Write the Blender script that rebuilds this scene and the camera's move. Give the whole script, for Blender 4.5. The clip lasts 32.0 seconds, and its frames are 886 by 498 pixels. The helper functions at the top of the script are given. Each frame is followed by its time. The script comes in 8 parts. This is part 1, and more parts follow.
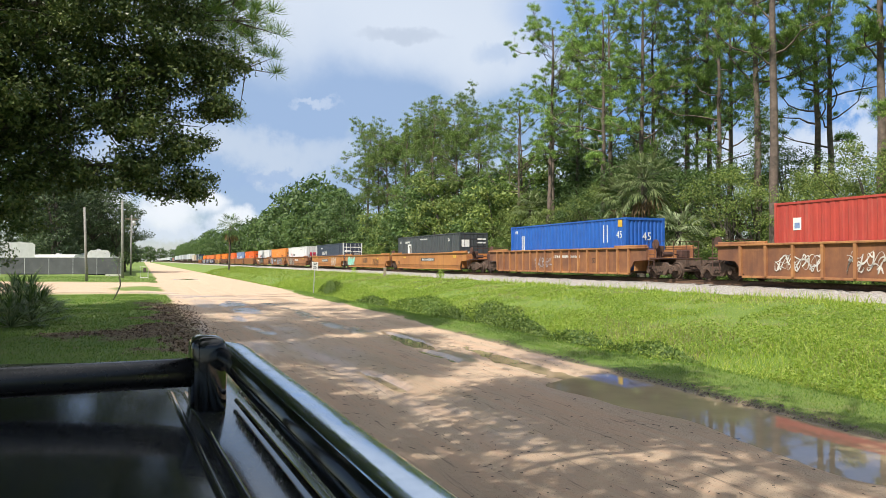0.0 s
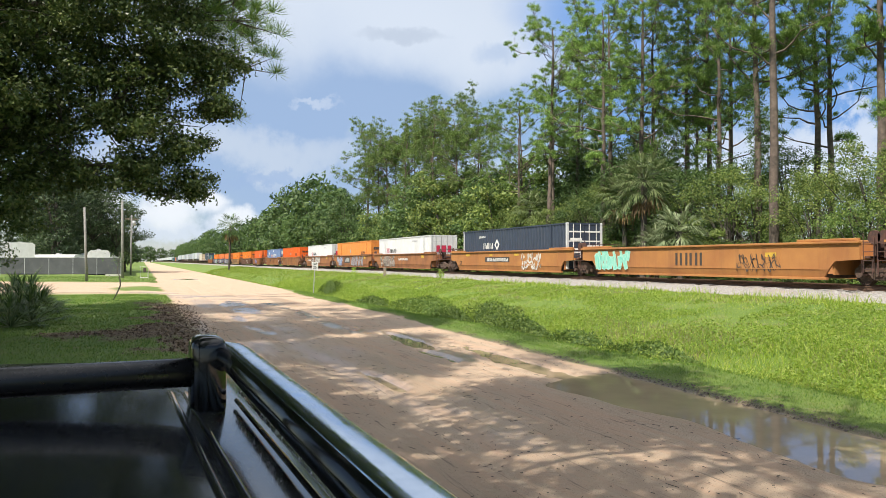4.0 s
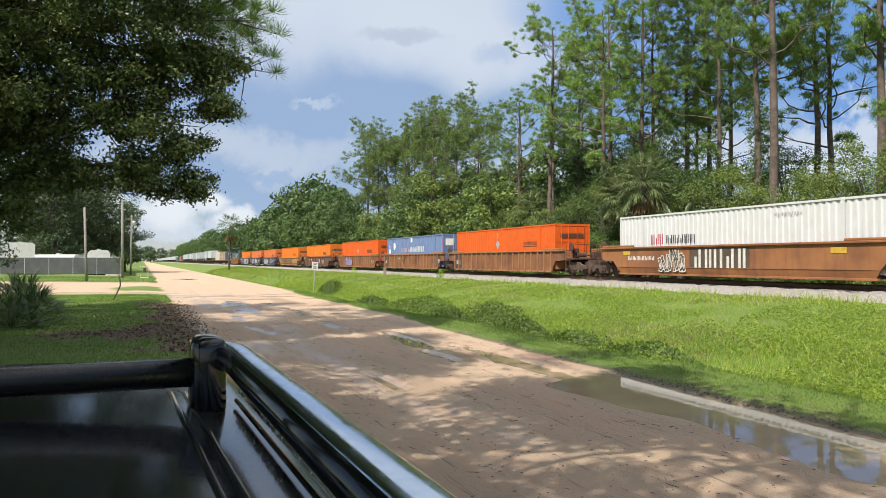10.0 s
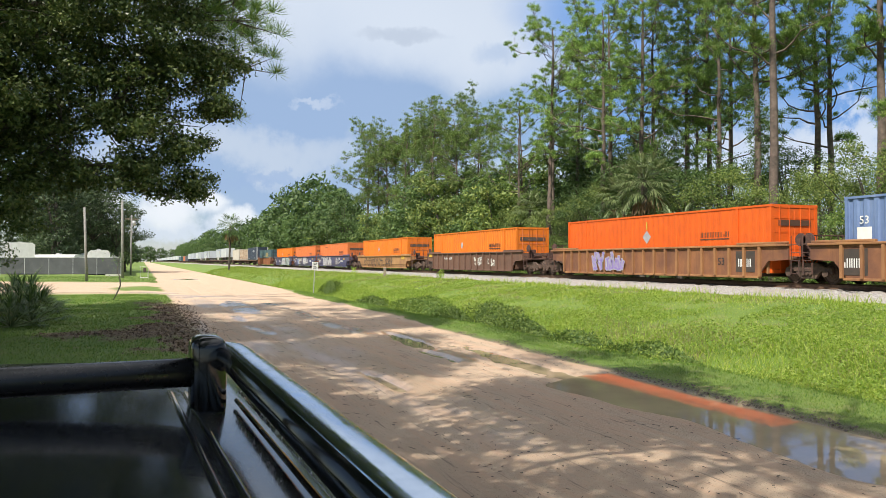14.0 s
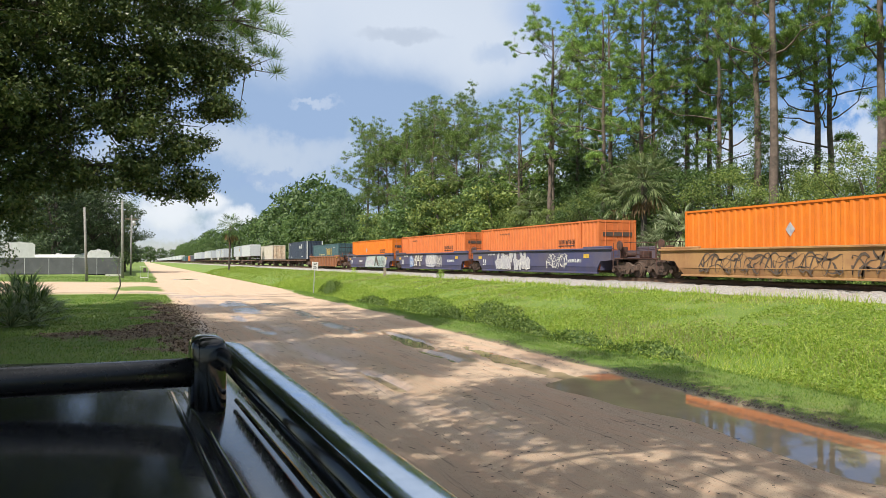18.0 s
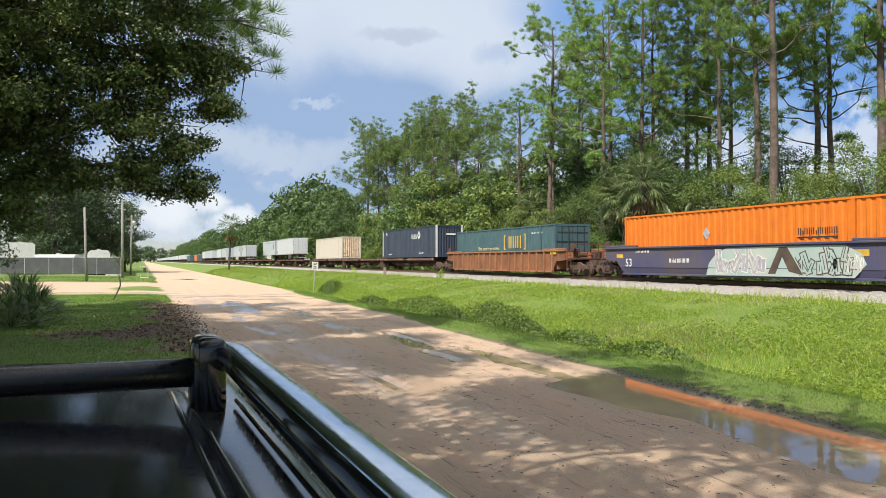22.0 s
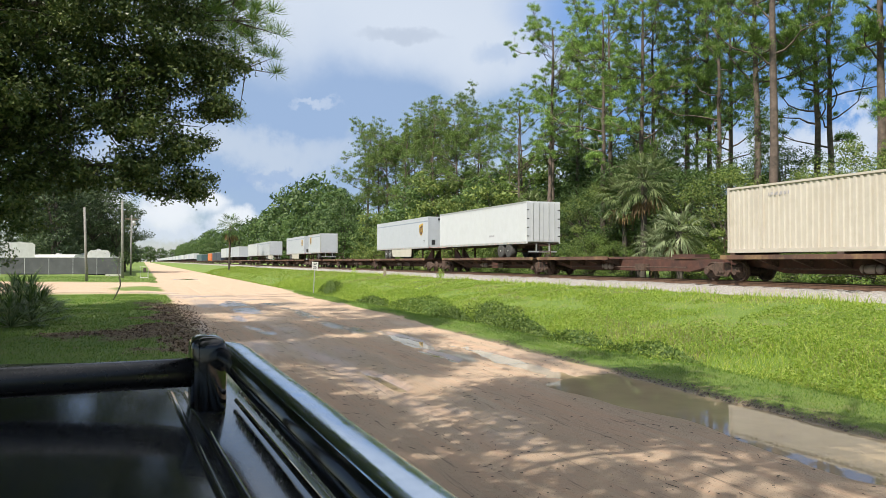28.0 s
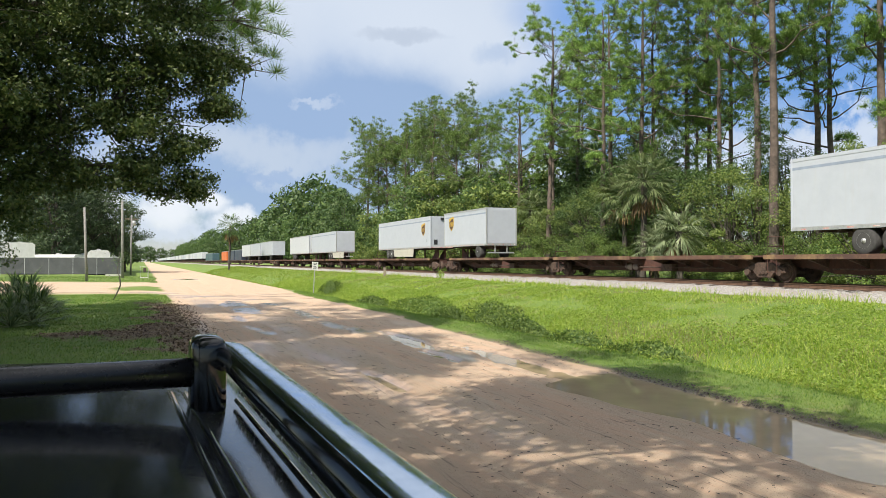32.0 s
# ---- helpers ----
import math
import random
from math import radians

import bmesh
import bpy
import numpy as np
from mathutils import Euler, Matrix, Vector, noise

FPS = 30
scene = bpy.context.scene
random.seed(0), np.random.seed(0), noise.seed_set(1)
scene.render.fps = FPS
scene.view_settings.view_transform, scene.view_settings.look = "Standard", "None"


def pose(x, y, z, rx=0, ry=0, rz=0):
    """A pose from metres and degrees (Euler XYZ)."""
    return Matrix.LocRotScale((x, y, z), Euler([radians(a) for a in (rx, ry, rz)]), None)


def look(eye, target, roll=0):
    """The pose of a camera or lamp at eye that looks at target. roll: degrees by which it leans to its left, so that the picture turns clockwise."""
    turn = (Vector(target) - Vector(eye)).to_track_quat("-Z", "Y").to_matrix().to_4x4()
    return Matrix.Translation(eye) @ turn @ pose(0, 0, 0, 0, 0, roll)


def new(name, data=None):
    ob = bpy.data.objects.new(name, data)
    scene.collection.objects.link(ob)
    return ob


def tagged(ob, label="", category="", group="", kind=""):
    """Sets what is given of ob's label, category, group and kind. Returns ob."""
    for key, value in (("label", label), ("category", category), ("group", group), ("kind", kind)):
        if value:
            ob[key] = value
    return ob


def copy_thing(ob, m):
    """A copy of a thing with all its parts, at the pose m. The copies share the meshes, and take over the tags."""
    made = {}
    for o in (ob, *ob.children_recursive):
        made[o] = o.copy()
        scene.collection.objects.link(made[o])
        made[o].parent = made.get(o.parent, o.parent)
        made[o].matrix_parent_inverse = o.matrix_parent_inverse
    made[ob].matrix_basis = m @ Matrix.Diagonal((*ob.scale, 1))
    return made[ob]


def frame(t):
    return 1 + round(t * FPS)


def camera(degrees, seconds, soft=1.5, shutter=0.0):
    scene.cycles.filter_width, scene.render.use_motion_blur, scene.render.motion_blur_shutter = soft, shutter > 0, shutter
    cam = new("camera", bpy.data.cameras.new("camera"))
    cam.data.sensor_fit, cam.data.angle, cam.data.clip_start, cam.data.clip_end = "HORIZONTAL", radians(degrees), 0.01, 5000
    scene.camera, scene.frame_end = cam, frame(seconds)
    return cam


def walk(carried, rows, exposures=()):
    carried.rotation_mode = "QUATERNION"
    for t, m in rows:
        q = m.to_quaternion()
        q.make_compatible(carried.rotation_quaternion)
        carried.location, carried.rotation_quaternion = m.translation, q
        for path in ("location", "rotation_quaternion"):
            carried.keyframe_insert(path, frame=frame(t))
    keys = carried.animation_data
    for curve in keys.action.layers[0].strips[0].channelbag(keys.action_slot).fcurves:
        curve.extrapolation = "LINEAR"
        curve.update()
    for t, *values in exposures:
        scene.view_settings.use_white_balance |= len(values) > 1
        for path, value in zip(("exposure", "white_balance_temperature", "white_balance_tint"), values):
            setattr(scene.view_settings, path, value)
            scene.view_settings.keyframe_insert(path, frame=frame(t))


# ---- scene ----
HE = 1.9                     # eye level; the road lies at ROAD_Z below it
cam = camera(61.1, 32.0, soft=0.6)
EYE = pose(0, 0, HE, 90.93, 0, -21.76)
walk(cam, [(0.0, EYE), (32.0, EYE)], [(0.0, 0.42), (3.0, 0.44), (6.0, 0.36), (8.0, 0.30), (12.0, 0.34), (13.0, 0.40), (17.0, 0.36), (21.0, 0.34), (23.0, 0.42), (25.5, 0.46), (28.0, 0.36), (30.0, 0.33), (32.0, 0.38)])

# ---- sky, sun ----
SUN_DIR = Vector((-0.56, -0.36, 0.75)).normalized()
world = bpy.data.worlds.new("world")
scene.world = world
world.use_nodes = True


def build_world():
    nt = world.node_tree
    nd, ln = nt.nodes, nt.links
    for n in list(nd):
        nd.remove(n)
    out = nd.new("ShaderNodeOutputWorld")
    bg = nd.new("ShaderNodeBackground")
    sky = nd.new("ShaderNodeTexSky")
    sky.sky_type = "NISHITA"
    sky.sun_disc = False
    sky.sun_elevation = math.asin(SUN_DIR.z)
    sky.sun_rotation = math.atan2(SUN_DIR.x, SUN_DIR.y)
    sky.air_density, sky.dust_density, sky.ozone_density = 1.0, 0.6, 2.0
    tc = nd.new("ShaderNodeTexCoord")
    sep = nd.new("ShaderNodeSeparateXYZ")
    ln.new(tc.outputs["Generated"], sep.inputs[0])

    def math_node(op, a, b=None, clamp=False):
        n = nd.new("ShaderNodeMath")
        n.operation, n.use_clamp = op, clamp
        for i, v in enumerate((a, b)):
            if v is None:
                continue
            if isinstance(v, (int, float)):
                n.inputs[i].default_value = v
            else:
                ln.new(v, n.inputs[i])
        return n.outputs[0]

    def cloud(scale, seed, detail, lo, hi, dist=0.4, stretch=1.0):
        zz = math_node("MAXIMUM", math_node("ADD", sep.outputs[2], 0.16), 0.03)
        px = math_node("DIVIDE", sep.outputs[0], zz)
        py = math_node("DIVIDE", math_node("MULTIPLY", sep.outputs[1], stretch), zz)
        cmb = nd.new("ShaderNodeCombineXYZ")
        ln.new(px, cmb.inputs[0])
        ln.new(py, cmb.inputs[1])
        cmb.inputs[2].default_value = seed
        ns = nd.new("ShaderNodeTexNoise")
        ns.inputs["Scale"].default_value = scale
        ns.inputs["Detail"].default_value = detail
        ns.inputs["Roughness"].default_value = 0.52
        ns.inputs["Distortion"].default_value = dist
        ln.new(cmb.outputs[0], ns.inputs["Vector"])
        mr = nd.new("ShaderNodeMapRange")
        mr.interpolation_type = "SMOOTHSTEP"
        mr.inputs[1].default_value, mr.inputs[2].default_value = lo, hi
        ln.new(ns.outputs[0], mr.inputs[0])
        return mr.outputs[0]

    def mix(fac, a, b):
        m = nd.new("ShaderNodeMix")
        m.data_type = "RGBA"
        for i, v in ((0, fac), (6, a), (7, b)):
            if isinstance(v, (int, float)):
                m.inputs[i].default_value = v
            elif isinstance(v, tuple):
                m.inputs[i].default_value = (*v, 1)
            else:
                ln.new(v, m.inputs[i])
        return m.outputs[2]

    scaled = nd.new("ShaderNodeVectorMath")
    scaled.operation = "SCALE"
    ln.new(sky.outputs[0], scaled.inputs[0])
    scaled.inputs["Scale"].default_value = 0.085
    warp = nd.new("ShaderNodeTexNoise")
    warp.inputs["Scale"].default_value, warp.inputs["Detail"].default_value, warp.inputs["Roughness"].default_value = 5.0, 8.0, 0.56
    ln.new(tc.outputs["Generated"], warp.inputs["Vector"])
    wc = nd.new("ShaderNodeVectorMath")
    wc.operation = "SUBTRACT"
    ln.new(warp.outputs["Color"], wc.inputs[0])
    wc.inputs[1].default_value = (0.5, 0.5, 0.5)

    fine = nd.new("ShaderNodeTexNoise")
    fine.inputs["Scale"].default_value, fine.inputs["Detail"].default_value, fine.inputs["Roughness"].default_value = 22.0, 9.0, 0.6
    ln.new(tc.outputs["Generated"], fine.inputs["Vector"])
    fc = nd.new("ShaderNodeVectorMath")
    fc.operation = "SUBTRACT"
    ln.new(fine.outputs["Color"], fc.inputs[0])
    fc.inputs[1].default_value = (0.5, 0.5, 0.5)

    def bank(az, el, wide, tall, wobble=0.5, puffy=False):
        """A cloud bank about a compass bearing and height (degrees), with a torn edge."""
        ca, ce = math.cos(radians(az)), math.cos(radians(el))
        d = Vector((math.sin(radians(az)) * ce, ca * ce, math.sin(radians(el))))
        right = Vector((math.cos(radians(az)), -math.sin(radians(az)), 0))
        up = right.cross(d)
        ws = nd.new("ShaderNodeVectorMath")
        ws.operation = "SCALE"
        ln.new((fc if wide < 4 or puffy else wc).outputs[0], ws.inputs[0])
        ws.inputs["Scale"].default_value = wobble * radians(wide + tall)
        ad = nd.new("ShaderNodeVectorMath")
        ln.new(tc.outputs["Generated"], ad.inputs[0])
        ln.new(ws.outputs[0], ad.inputs[1])
        terms = []
        for v, size in ((right, wide), (up, tall)):
            dt = nd.new("ShaderNodeVectorMath")
            dt.operation = "DOT_PRODUCT"
            ln.new(ad.outputs[0], dt.inputs[0])
            dt.inputs[1].default_value = v
            off = d.dot(v)
            q = math_node("DIVIDE", math_node("SUBTRACT", dt.outputs["Value"], off), math.sin(radians(size)))
            terms.append(math_node("MULTIPLY", q, q))
        front = nd.new("ShaderNodeVectorMath")
        front.operation = "DOT_PRODUCT"
        ln.new(tc.outputs["Generated"], front.inputs[0])
        front.inputs[1].default_value = d
        r2 = math_node("ADD", terms[0], terms[1])
        mr = nd.new("ShaderNodeMapRange")
        mr.interpolation_type = "SMOOTHSTEP"
        mr.inputs[1].default_value, mr.inputs[2].default_value, mr.inputs[3].default_value, mr.inputs[4].default_value = 0.0, 1.9, 1.0, 0.0
        ln.new(r2, mr.inputs[0])
        return math_node("MULTIPLY", mr.outputs[0], math_node("GREATER_THAN", front.outputs["Value"], 0.0))

    veil = cloud(0.42, 3.1, 4, 0.38, 0.66, 0.3)
    puff = cloud(1.1, 7.7, 8, 0.54, 0.72, 0.5)
    bright = (0.70, 0.73, 0.77)
    white, pale, grey = (0.54, 0.60, 0.69), (0.40, 0.49, 0.62), (0.27, 0.375, 0.565)
    c = mix(math_node("MULTIPLY", veil, 0.12), scaled.outputs[0], pale)
    c = mix(math_node("MULTIPLY", puff, 0.10), c, white)
    c = mix(math_node("MULTIPLY", bank(46, 16, 17, 12, 0.6), 0.85), c, (0.13, 0.28, 0.60))
    c = mix(math_node("MULTIPLY", bank(8, 10, 19, 8, 0.8), 0.9), c, grey)
    c = mix(math_node("MULTIPLY", bank(17, 19.6, 18, 5.6, 0.42), 0.95), c, white)
    c = mix(math_node("MULTIPLY", bank(21, 15.6, 8, 2.4, 0.5), 0.75), c, white)
    c = mix(math_node("MULTIPLY", bank(18.8, 16.7, 3.0, 0.42, 0.75), 0.75), c, (0.40, 0.46, 0.56))
    c = mix(math_node("MULTIPLY", bank(26, 15.4, 1.6, 0.6, 1.4), 0.45), c, grey)
    c = mix(math_node("MULTIPLY", bank(11.8, 11.9, 1.7, 0.30, 2.6), 0.30), c, bright)
    c = mix(math_node("MULTIPLY", bank(34.5, 18.6, 6.5, 2.8, 0.6), 0.85), c, (0.13, 0.28, 0.60))
    c = mix(math_node("MULTIPLY", bank(6, 8.2, 9, 1.3, 1.5), 0.65), c, (0.50, 0.56, 0.64))
    c = mix(math_node("MULTIPLY", bank(8.0, 6.0, 5.0, 0.8, 1.6, True), 0.7), c, grey)
    c = mix(math_node("MULTIPLY", bank(1.0, 2.0, 7.0, 1.0, 1.0, True), 0.8), c, white)
    for az, el, wide, tall in ((-2.6, 4.1, 1.7, 1.0), (1.6, 3.7, 2.0, 1.25), (4.6, 4.3, 1.2, 0.75), (6.4, 3.0, 1.6, 0.8), (10.0, 2.6, 1.8, 0.6)):
        c = mix(math_node("MULTIPLY", bank(az, el, wide, tall, 1.2, True), 0.9), c, bright)
    c = mix(math_node("MULTIPLY", bank(52, 7.4, 12, 2.6, 1.0, True), 0.9), c, white)
    c = mix(math_node("MULTIPLY", bank(34, 7.0, 12, 2.6, 1.4), 0.6), c, white)
    # bright cloud added overhead, out of view, to lift the shaded ground
    high = nd.new("ShaderNodeMapRange")
    high.inputs[1].default_value, high.inputs[2].default_value = 0.42, 0.62
    ln.new(sep.outputs[2], high.inputs[0])
    fill_cloud = math_node("MULTIPLY", high.outputs[0], cloud(0.9, 4.4, 6, 0.38, 0.56, 0.5))
    c = mix(math_node("MULTIPLY", fill_cloud, 0.9), c, (1.0, 1.01, 1.04))
    low = math_node("SUBTRACT", 1.0, math_node("MULTIPLY", math_node("ABSOLUTE", sep.outputs[2]), 14.0), True)
    c = mix(math_node("MULTIPLY", low, 0.3), c, (0.56, 0.63, 0.72))
    ln.new(c, bg.inputs[0])
    bg.inputs[1].default_value = 1.0
    ln.new(bg.outputs[0], out.inputs[0])


build_world()
sun = new("sun", bpy.data.lights.new("sun", "SUN"))
sun.data.energy, sun.data.angle, sun.data.color = 5.0, radians(0.53), (1.0, 0.93, 0.82)
sun.matrix_world = look(SUN_DIR * 100, (0, 0, 0))

# ---- materials ----
MATS = {}


def ramp_mix(nt, fac, a, b):
    m = nt.nodes.new("ShaderNodeMix")
    m.data_type = "RGBA"
    nt.links.new(fac, m.inputs[0])
    for i, v in ((6, a), (7, b)):
        if isinstance(v, tuple):
            m.inputs[i].default_value = (*v[:3], 1)
        else:
            nt.links.new(v, m.inputs[i])
    return m.outputs[2]


def noise_fac(nt, vec, scale, lo=0.35, hi=0.65, detail=5, rough=0.6):
    n = nt.nodes.new("ShaderNodeTexNoise")
    n.inputs["Scale"].default_value = scale
    n.inputs["Detail"].default_value = detail
    n.inputs["Roughness"].default_value = rough
    nt.links.new(vec, n.inputs["Vector"])
    r = nt.nodes.new("ShaderNodeMapRange")
    r.inputs[1].default_value, r.inputs[2].default_value = lo, hi
    nt.links.new(n.outputs[0], r.inputs[0])
    return r.outputs[0]


def mapped(nt, scale=(1, 1, 1), source="Object"):
    tc = nt.nodes.new("ShaderNodeTexCoord")
    mp = nt.nodes.new("ShaderNodeMapping")
    mp.inputs["Scale"].default_value = scale
    nt.links.new(tc.outputs[source], mp.inputs[0])
    return mp.outputs[0]


def bumped(nt, bsdf, height, strength, distance):
    b = nt.nodes.new("ShaderNodeBump")
    b.inputs["Strength"].default_value, b.inputs["Distance"].default_value = strength, distance
    nt.links.new(height, b.inputs["Height"])
    nt.links.new(b.outputs[0], bsdf.inputs["Normal"])


def surface(name, c1, c2=None, rough=0.6, metal=0.0, scale=2.0, bump=0.15, grain=40.0, dirt=None, dirt_amt=0.5, streak=False, coat=0.0, rand=0.0):
    """A painted, rusty or dusty surface: two tones, fine grain, dirt in patches or in streaks that run down."""
    if name in MATS:
        return MATS[name]
    m = bpy.data.materials.new(name)
    m.use_nodes = True
    nt = m.node_tree
    bsdf = nt.nodes["Principled BSDF"]
    c2 = c2 or tuple(v * 0.82 for v in c1)
    vec = mapped(nt)
    col = ramp_mix(nt, noise_fac(nt, vec, scale), c1, c2)
    if dirt:
        dv = mapped(nt, (1.6, 1.6, 0.16)) if streak else vec
        f = noise_fac(nt, dv, scale * 1.7, 0.5, 0.78, 8, 0.65)
        mul = nt.nodes.new("ShaderNodeMath")
        mul.operation, mul.use_clamp = "MULTIPLY", True
        mul.inputs[1].default_value = dirt_amt
        nt.links.new(f, mul.inputs[0])
        col = ramp_mix(nt, mul.outputs[0], col, dirt)
    if rand:
        oi = nt.nodes.new("ShaderNodeObjectInfo")
        hs = nt.nodes.new("ShaderNodeHueSaturation")
        mr = nt.nodes.new("ShaderNodeMapRange")
        mr.inputs[3].default_value, mr.inputs[4].default_value = 1 - rand, 1 + rand
        nt.links.new(oi.outputs["Random"], mr.inputs[0])
        nt.links.new(mr.outputs[0], hs.inputs["Value"])
        nt.links.new(col, hs.inputs["Color"])
        col = hs.outputs[0]
    nt.links.new(col, bsdf.inputs["Base Color"])
    rr = nt.nodes.new("ShaderNodeMapRange")
    rr.inputs[3].default_value, rr.inputs[4].default_value = max(rough - 0.08, 0.03), min(rough + 0.12, 1)
    g = noise_fac(nt, vec, grain, 0.3, 0.7, 3)
    nt.links.new(g, rr.inputs[0])
    nt.links.new(rr.outputs[0], bsdf.inputs["Roughness"])
    bsdf.inputs["Metallic"].default_value = metal
    bsdf.inputs["Coat Weight"].default_value = coat
    if bump:
        bumped(nt, bsdf, g, bump, 0.004)
    MATS[name] = m
    return m


def leafy(name, c1, c2, c3, trans=0.35, rough=0.55, objrand=0.18):
    """Leaves: a tone of its own for each leaf and tree, light that shines through."""
    if name in MATS:
        return MATS[name]
    m = bpy.data.materials.new(name)
    m.use_nodes = True
    nt = m.node_tree
    nd, ln = nt.nodes, nt.links
    bsdf = nd["Principled BSDF"]
    geo = nd.new("ShaderNodeNewGeometry")
    r = nd.new("ShaderNodeValToRGB")
    r.color_ramp.elements[0].color, r.color_ramp.elements[1].color = (*c1, 1), (*c3, 1)
    e = r.color_ramp.elements.new(0.55)
    e.color = (*c2, 1)
    ln.new(geo.outputs["Random Per Island"], r.inputs[0])
    oi = nd.new("ShaderNodeObjectInfo")
    hs = nd.new("ShaderNodeHueSaturation")
    mr = nd.new("ShaderNodeMapRange")
    mr.inputs[3].default_value, mr.inputs[4].default_value = 1 - objrand, 1 + objrand
    ln.new(oi.outputs["Random"], mr.inputs[0])
    ln.new(mr.outputs[0], hs.inputs["Value"])
    ln.new(r.outputs[0], hs.inputs["Color"])
    ln.new(hs.outputs[0], bsdf.inputs["Base Color"])
    bsdf.inputs["Roughness"].default_value = rough
    tr = nd.new("ShaderNodeBsdfTranslucent")
    ln.new(hs.outputs[0], tr.inputs[0])
    mx = nd.new("ShaderNodeMixShader")
    mx.inputs[0].default_value = trans
    ln.new(bsdf.outputs[0], mx.inputs[1])
    ln.new(tr.outputs[0], mx.inputs[2])
    ln.new(mx.outputs[0], nd["Material Output"].inputs[0])
    MATS[name] = m
    return m


bark_pine = surface("pine_bark", (0.16, 0.122, 0.098), (0.075, 0.06, 0.05), 0.9, scale=3, bump=0.9, grain=14, rand=0.15)
bark_oak = surface("oak_bark", (0.10, 0.085, 0.07), (0.05, 0.043, 0.036), 0.92, scale=4, bump=0.9, grain=18)
needles = leafy("pine_needles", (0.0854, 0.171, 0.0415), (0.213, 0.348, 0.0793), (0.403, 0.525, 0.146), 0.36)
needles_far = leafy("far_pine_needles", (0.06, 0.118, 0.03), (0.15, 0.24, 0.056), (0.29, 0.37, 0.105), 0.30)
leaf_mid = leafy("broad_leaves", (0.035, 0.075, 0.022), (0.08, 0.145, 0.036), (0.145, 0.21, 0.055), 0.28)
leaf_light = leafy("vine_leaves", (0.07, 0.125, 0.03), (0.165, 0.235, 0.05), (0.30, 0.35, 0.09), 0.32)
leaf_ditch = leafy("ditch_weeds", (0.06, 0.115, 0.028), (0.125, 0.20, 0.042), (0.24, 0.31, 0.075), 0.35)
leaf_yard = leafy("yard_leaves", (0.035, 0.065, 0.026), (0.07, 0.115, 0.045), (0.14, 0.18, 0.08), 0.28)
leaf_oak = leafy("oak_leaves", (0.05, 0.09, 0.026), (0.10, 0.15, 0.042), (0.225, 0.265, 0.085), 0.45, 0.4)
frond_mat = leafy("palm_fronds", (0.10, 0.15, 0.055), (0.19, 0.25, 0.095), (0.34, 0.38, 0.19), 0.3, 0.4)
frond_pale = leafy("pale_palm_fronds", (0.16, 0.22, 0.10), (0.25, 0.31, 0.16), (0.38, 0.42, 0.25), 0.3, 0.45)
dead_frond = leafy("dead_fronds", (0.14, 0.085, 0.04), (0.20, 0.13, 0.06), (0.28, 0.2, 0.1), 0.1, 0.8)
grass_mat = leafy("grass_blades", (0.168, 0.286, 0.0314), (0.314, 0.426, 0.0504), (0.515, 0.56, 0.146), 0.50, 0.5)
turf_blades = leafy("turf_blades", (0.0822, 0.169, 0.027), (0.15, 0.256, 0.0386), (0.27, 0.348, 0.0724), 0.45, 0.5)
grass_dry = leafy("dry_grass", (0.20, 0.19, 0.08), (0.28, 0.25, 0.11), (0.34, 0.30, 0.16), 0.2, 0.8)
black_gloss = surface("black_paint", (0.009, 0.011, 0.015), (0.012, 0.014, 0.019), 0.10, scale=3, bump=0.008, grain=120, dirt=(0.04, 0.043, 0.05), dirt_amt=0.32, coat=0.1)
black_tube = surface("black_tube", (0.006, 0.007, 0.008), (0.008, 0.009, 0.010), 0.10, scale=5, bump=0.0, grain=6, coat=0.25)
for m in (black_gloss, black_tube):
    m.node_tree.nodes["Principled BSDF"].inputs["IOR"].default_value = 1.5 if m is black_tube else 1.54
black_satin = surface("black_satin", (0.008, 0.009, 0.010), (0.011, 0.012, 0.013), 0.28, scale=5, bump=0.0)
rubber = surface("rubber", (0.018, 0.018, 0.018), (0.03, 0.028, 0.026), 0.85, scale=6, bump=0.2, grain=60)
glass_dark = surface("tinted_glass", (0.01, 0.012, 0.012), (0.012, 0.014, 0.014), 0.05, bump=0.0)
chrome = surface("bright_strip", (0.65, 0.66, 0.68), None, 0.2, metal=1.0, bump=0.02)
steel_rail = surface("rail_steel", (0.20, 0.12, 0.08), (0.12, 0.075, 0.05), 0.6, metal=0.4, scale=6, bump=0.3)
steel_dark = surface("truck_steel", (0.115, 0.075, 0.056), (0.055, 0.038, 0.03), 0.8, metal=0.1, scale=5, bump=0.5, grain=30, dirt=(0.21, 0.125, 0.085), dirt_amt=0.7)
rust = surface("rusty_steel", (0.10, 0.042, 0.03), (0.055, 0.03, 0.025), 0.8, scale=1.6, bump=0.5, grain=24, dirt=(0.20, 0.095, 0.06), dirt_amt=0.5)
galv = surface("galvanised_steel", (0.50, 0.51, 0.51), (0.40, 0.41, 0.41), 0.5, metal=0.5, scale=8)
white_paint = surface("white_paint", (0.68, 0.68, 0.66), (0.6, 0.6, 0.58), 0.45, dirt=(0.42, 0.38, 0.32), dirt_amt=0.35, streak=True)
wood_grey = surface("weathered_wood", (0.33, 0.27, 0.21), (0.21, 0.17, 0.13), 0.9, scale=3, bump=0.6)
wood_pale = surface("bleached_wood", (0.27, 0.265, 0.245), (0.19, 0.185, 0.17), 0.9, scale=3, bump=0.6)
letter_white = surface("white_lettering", (0.78, 0.78, 0.76), None, 0.6, bump=0)
letter_dark = surface("dark_lettering", (0.03, 0.03, 0.035), None, 0.6, bump=0)

# ---- mesh helpers ----


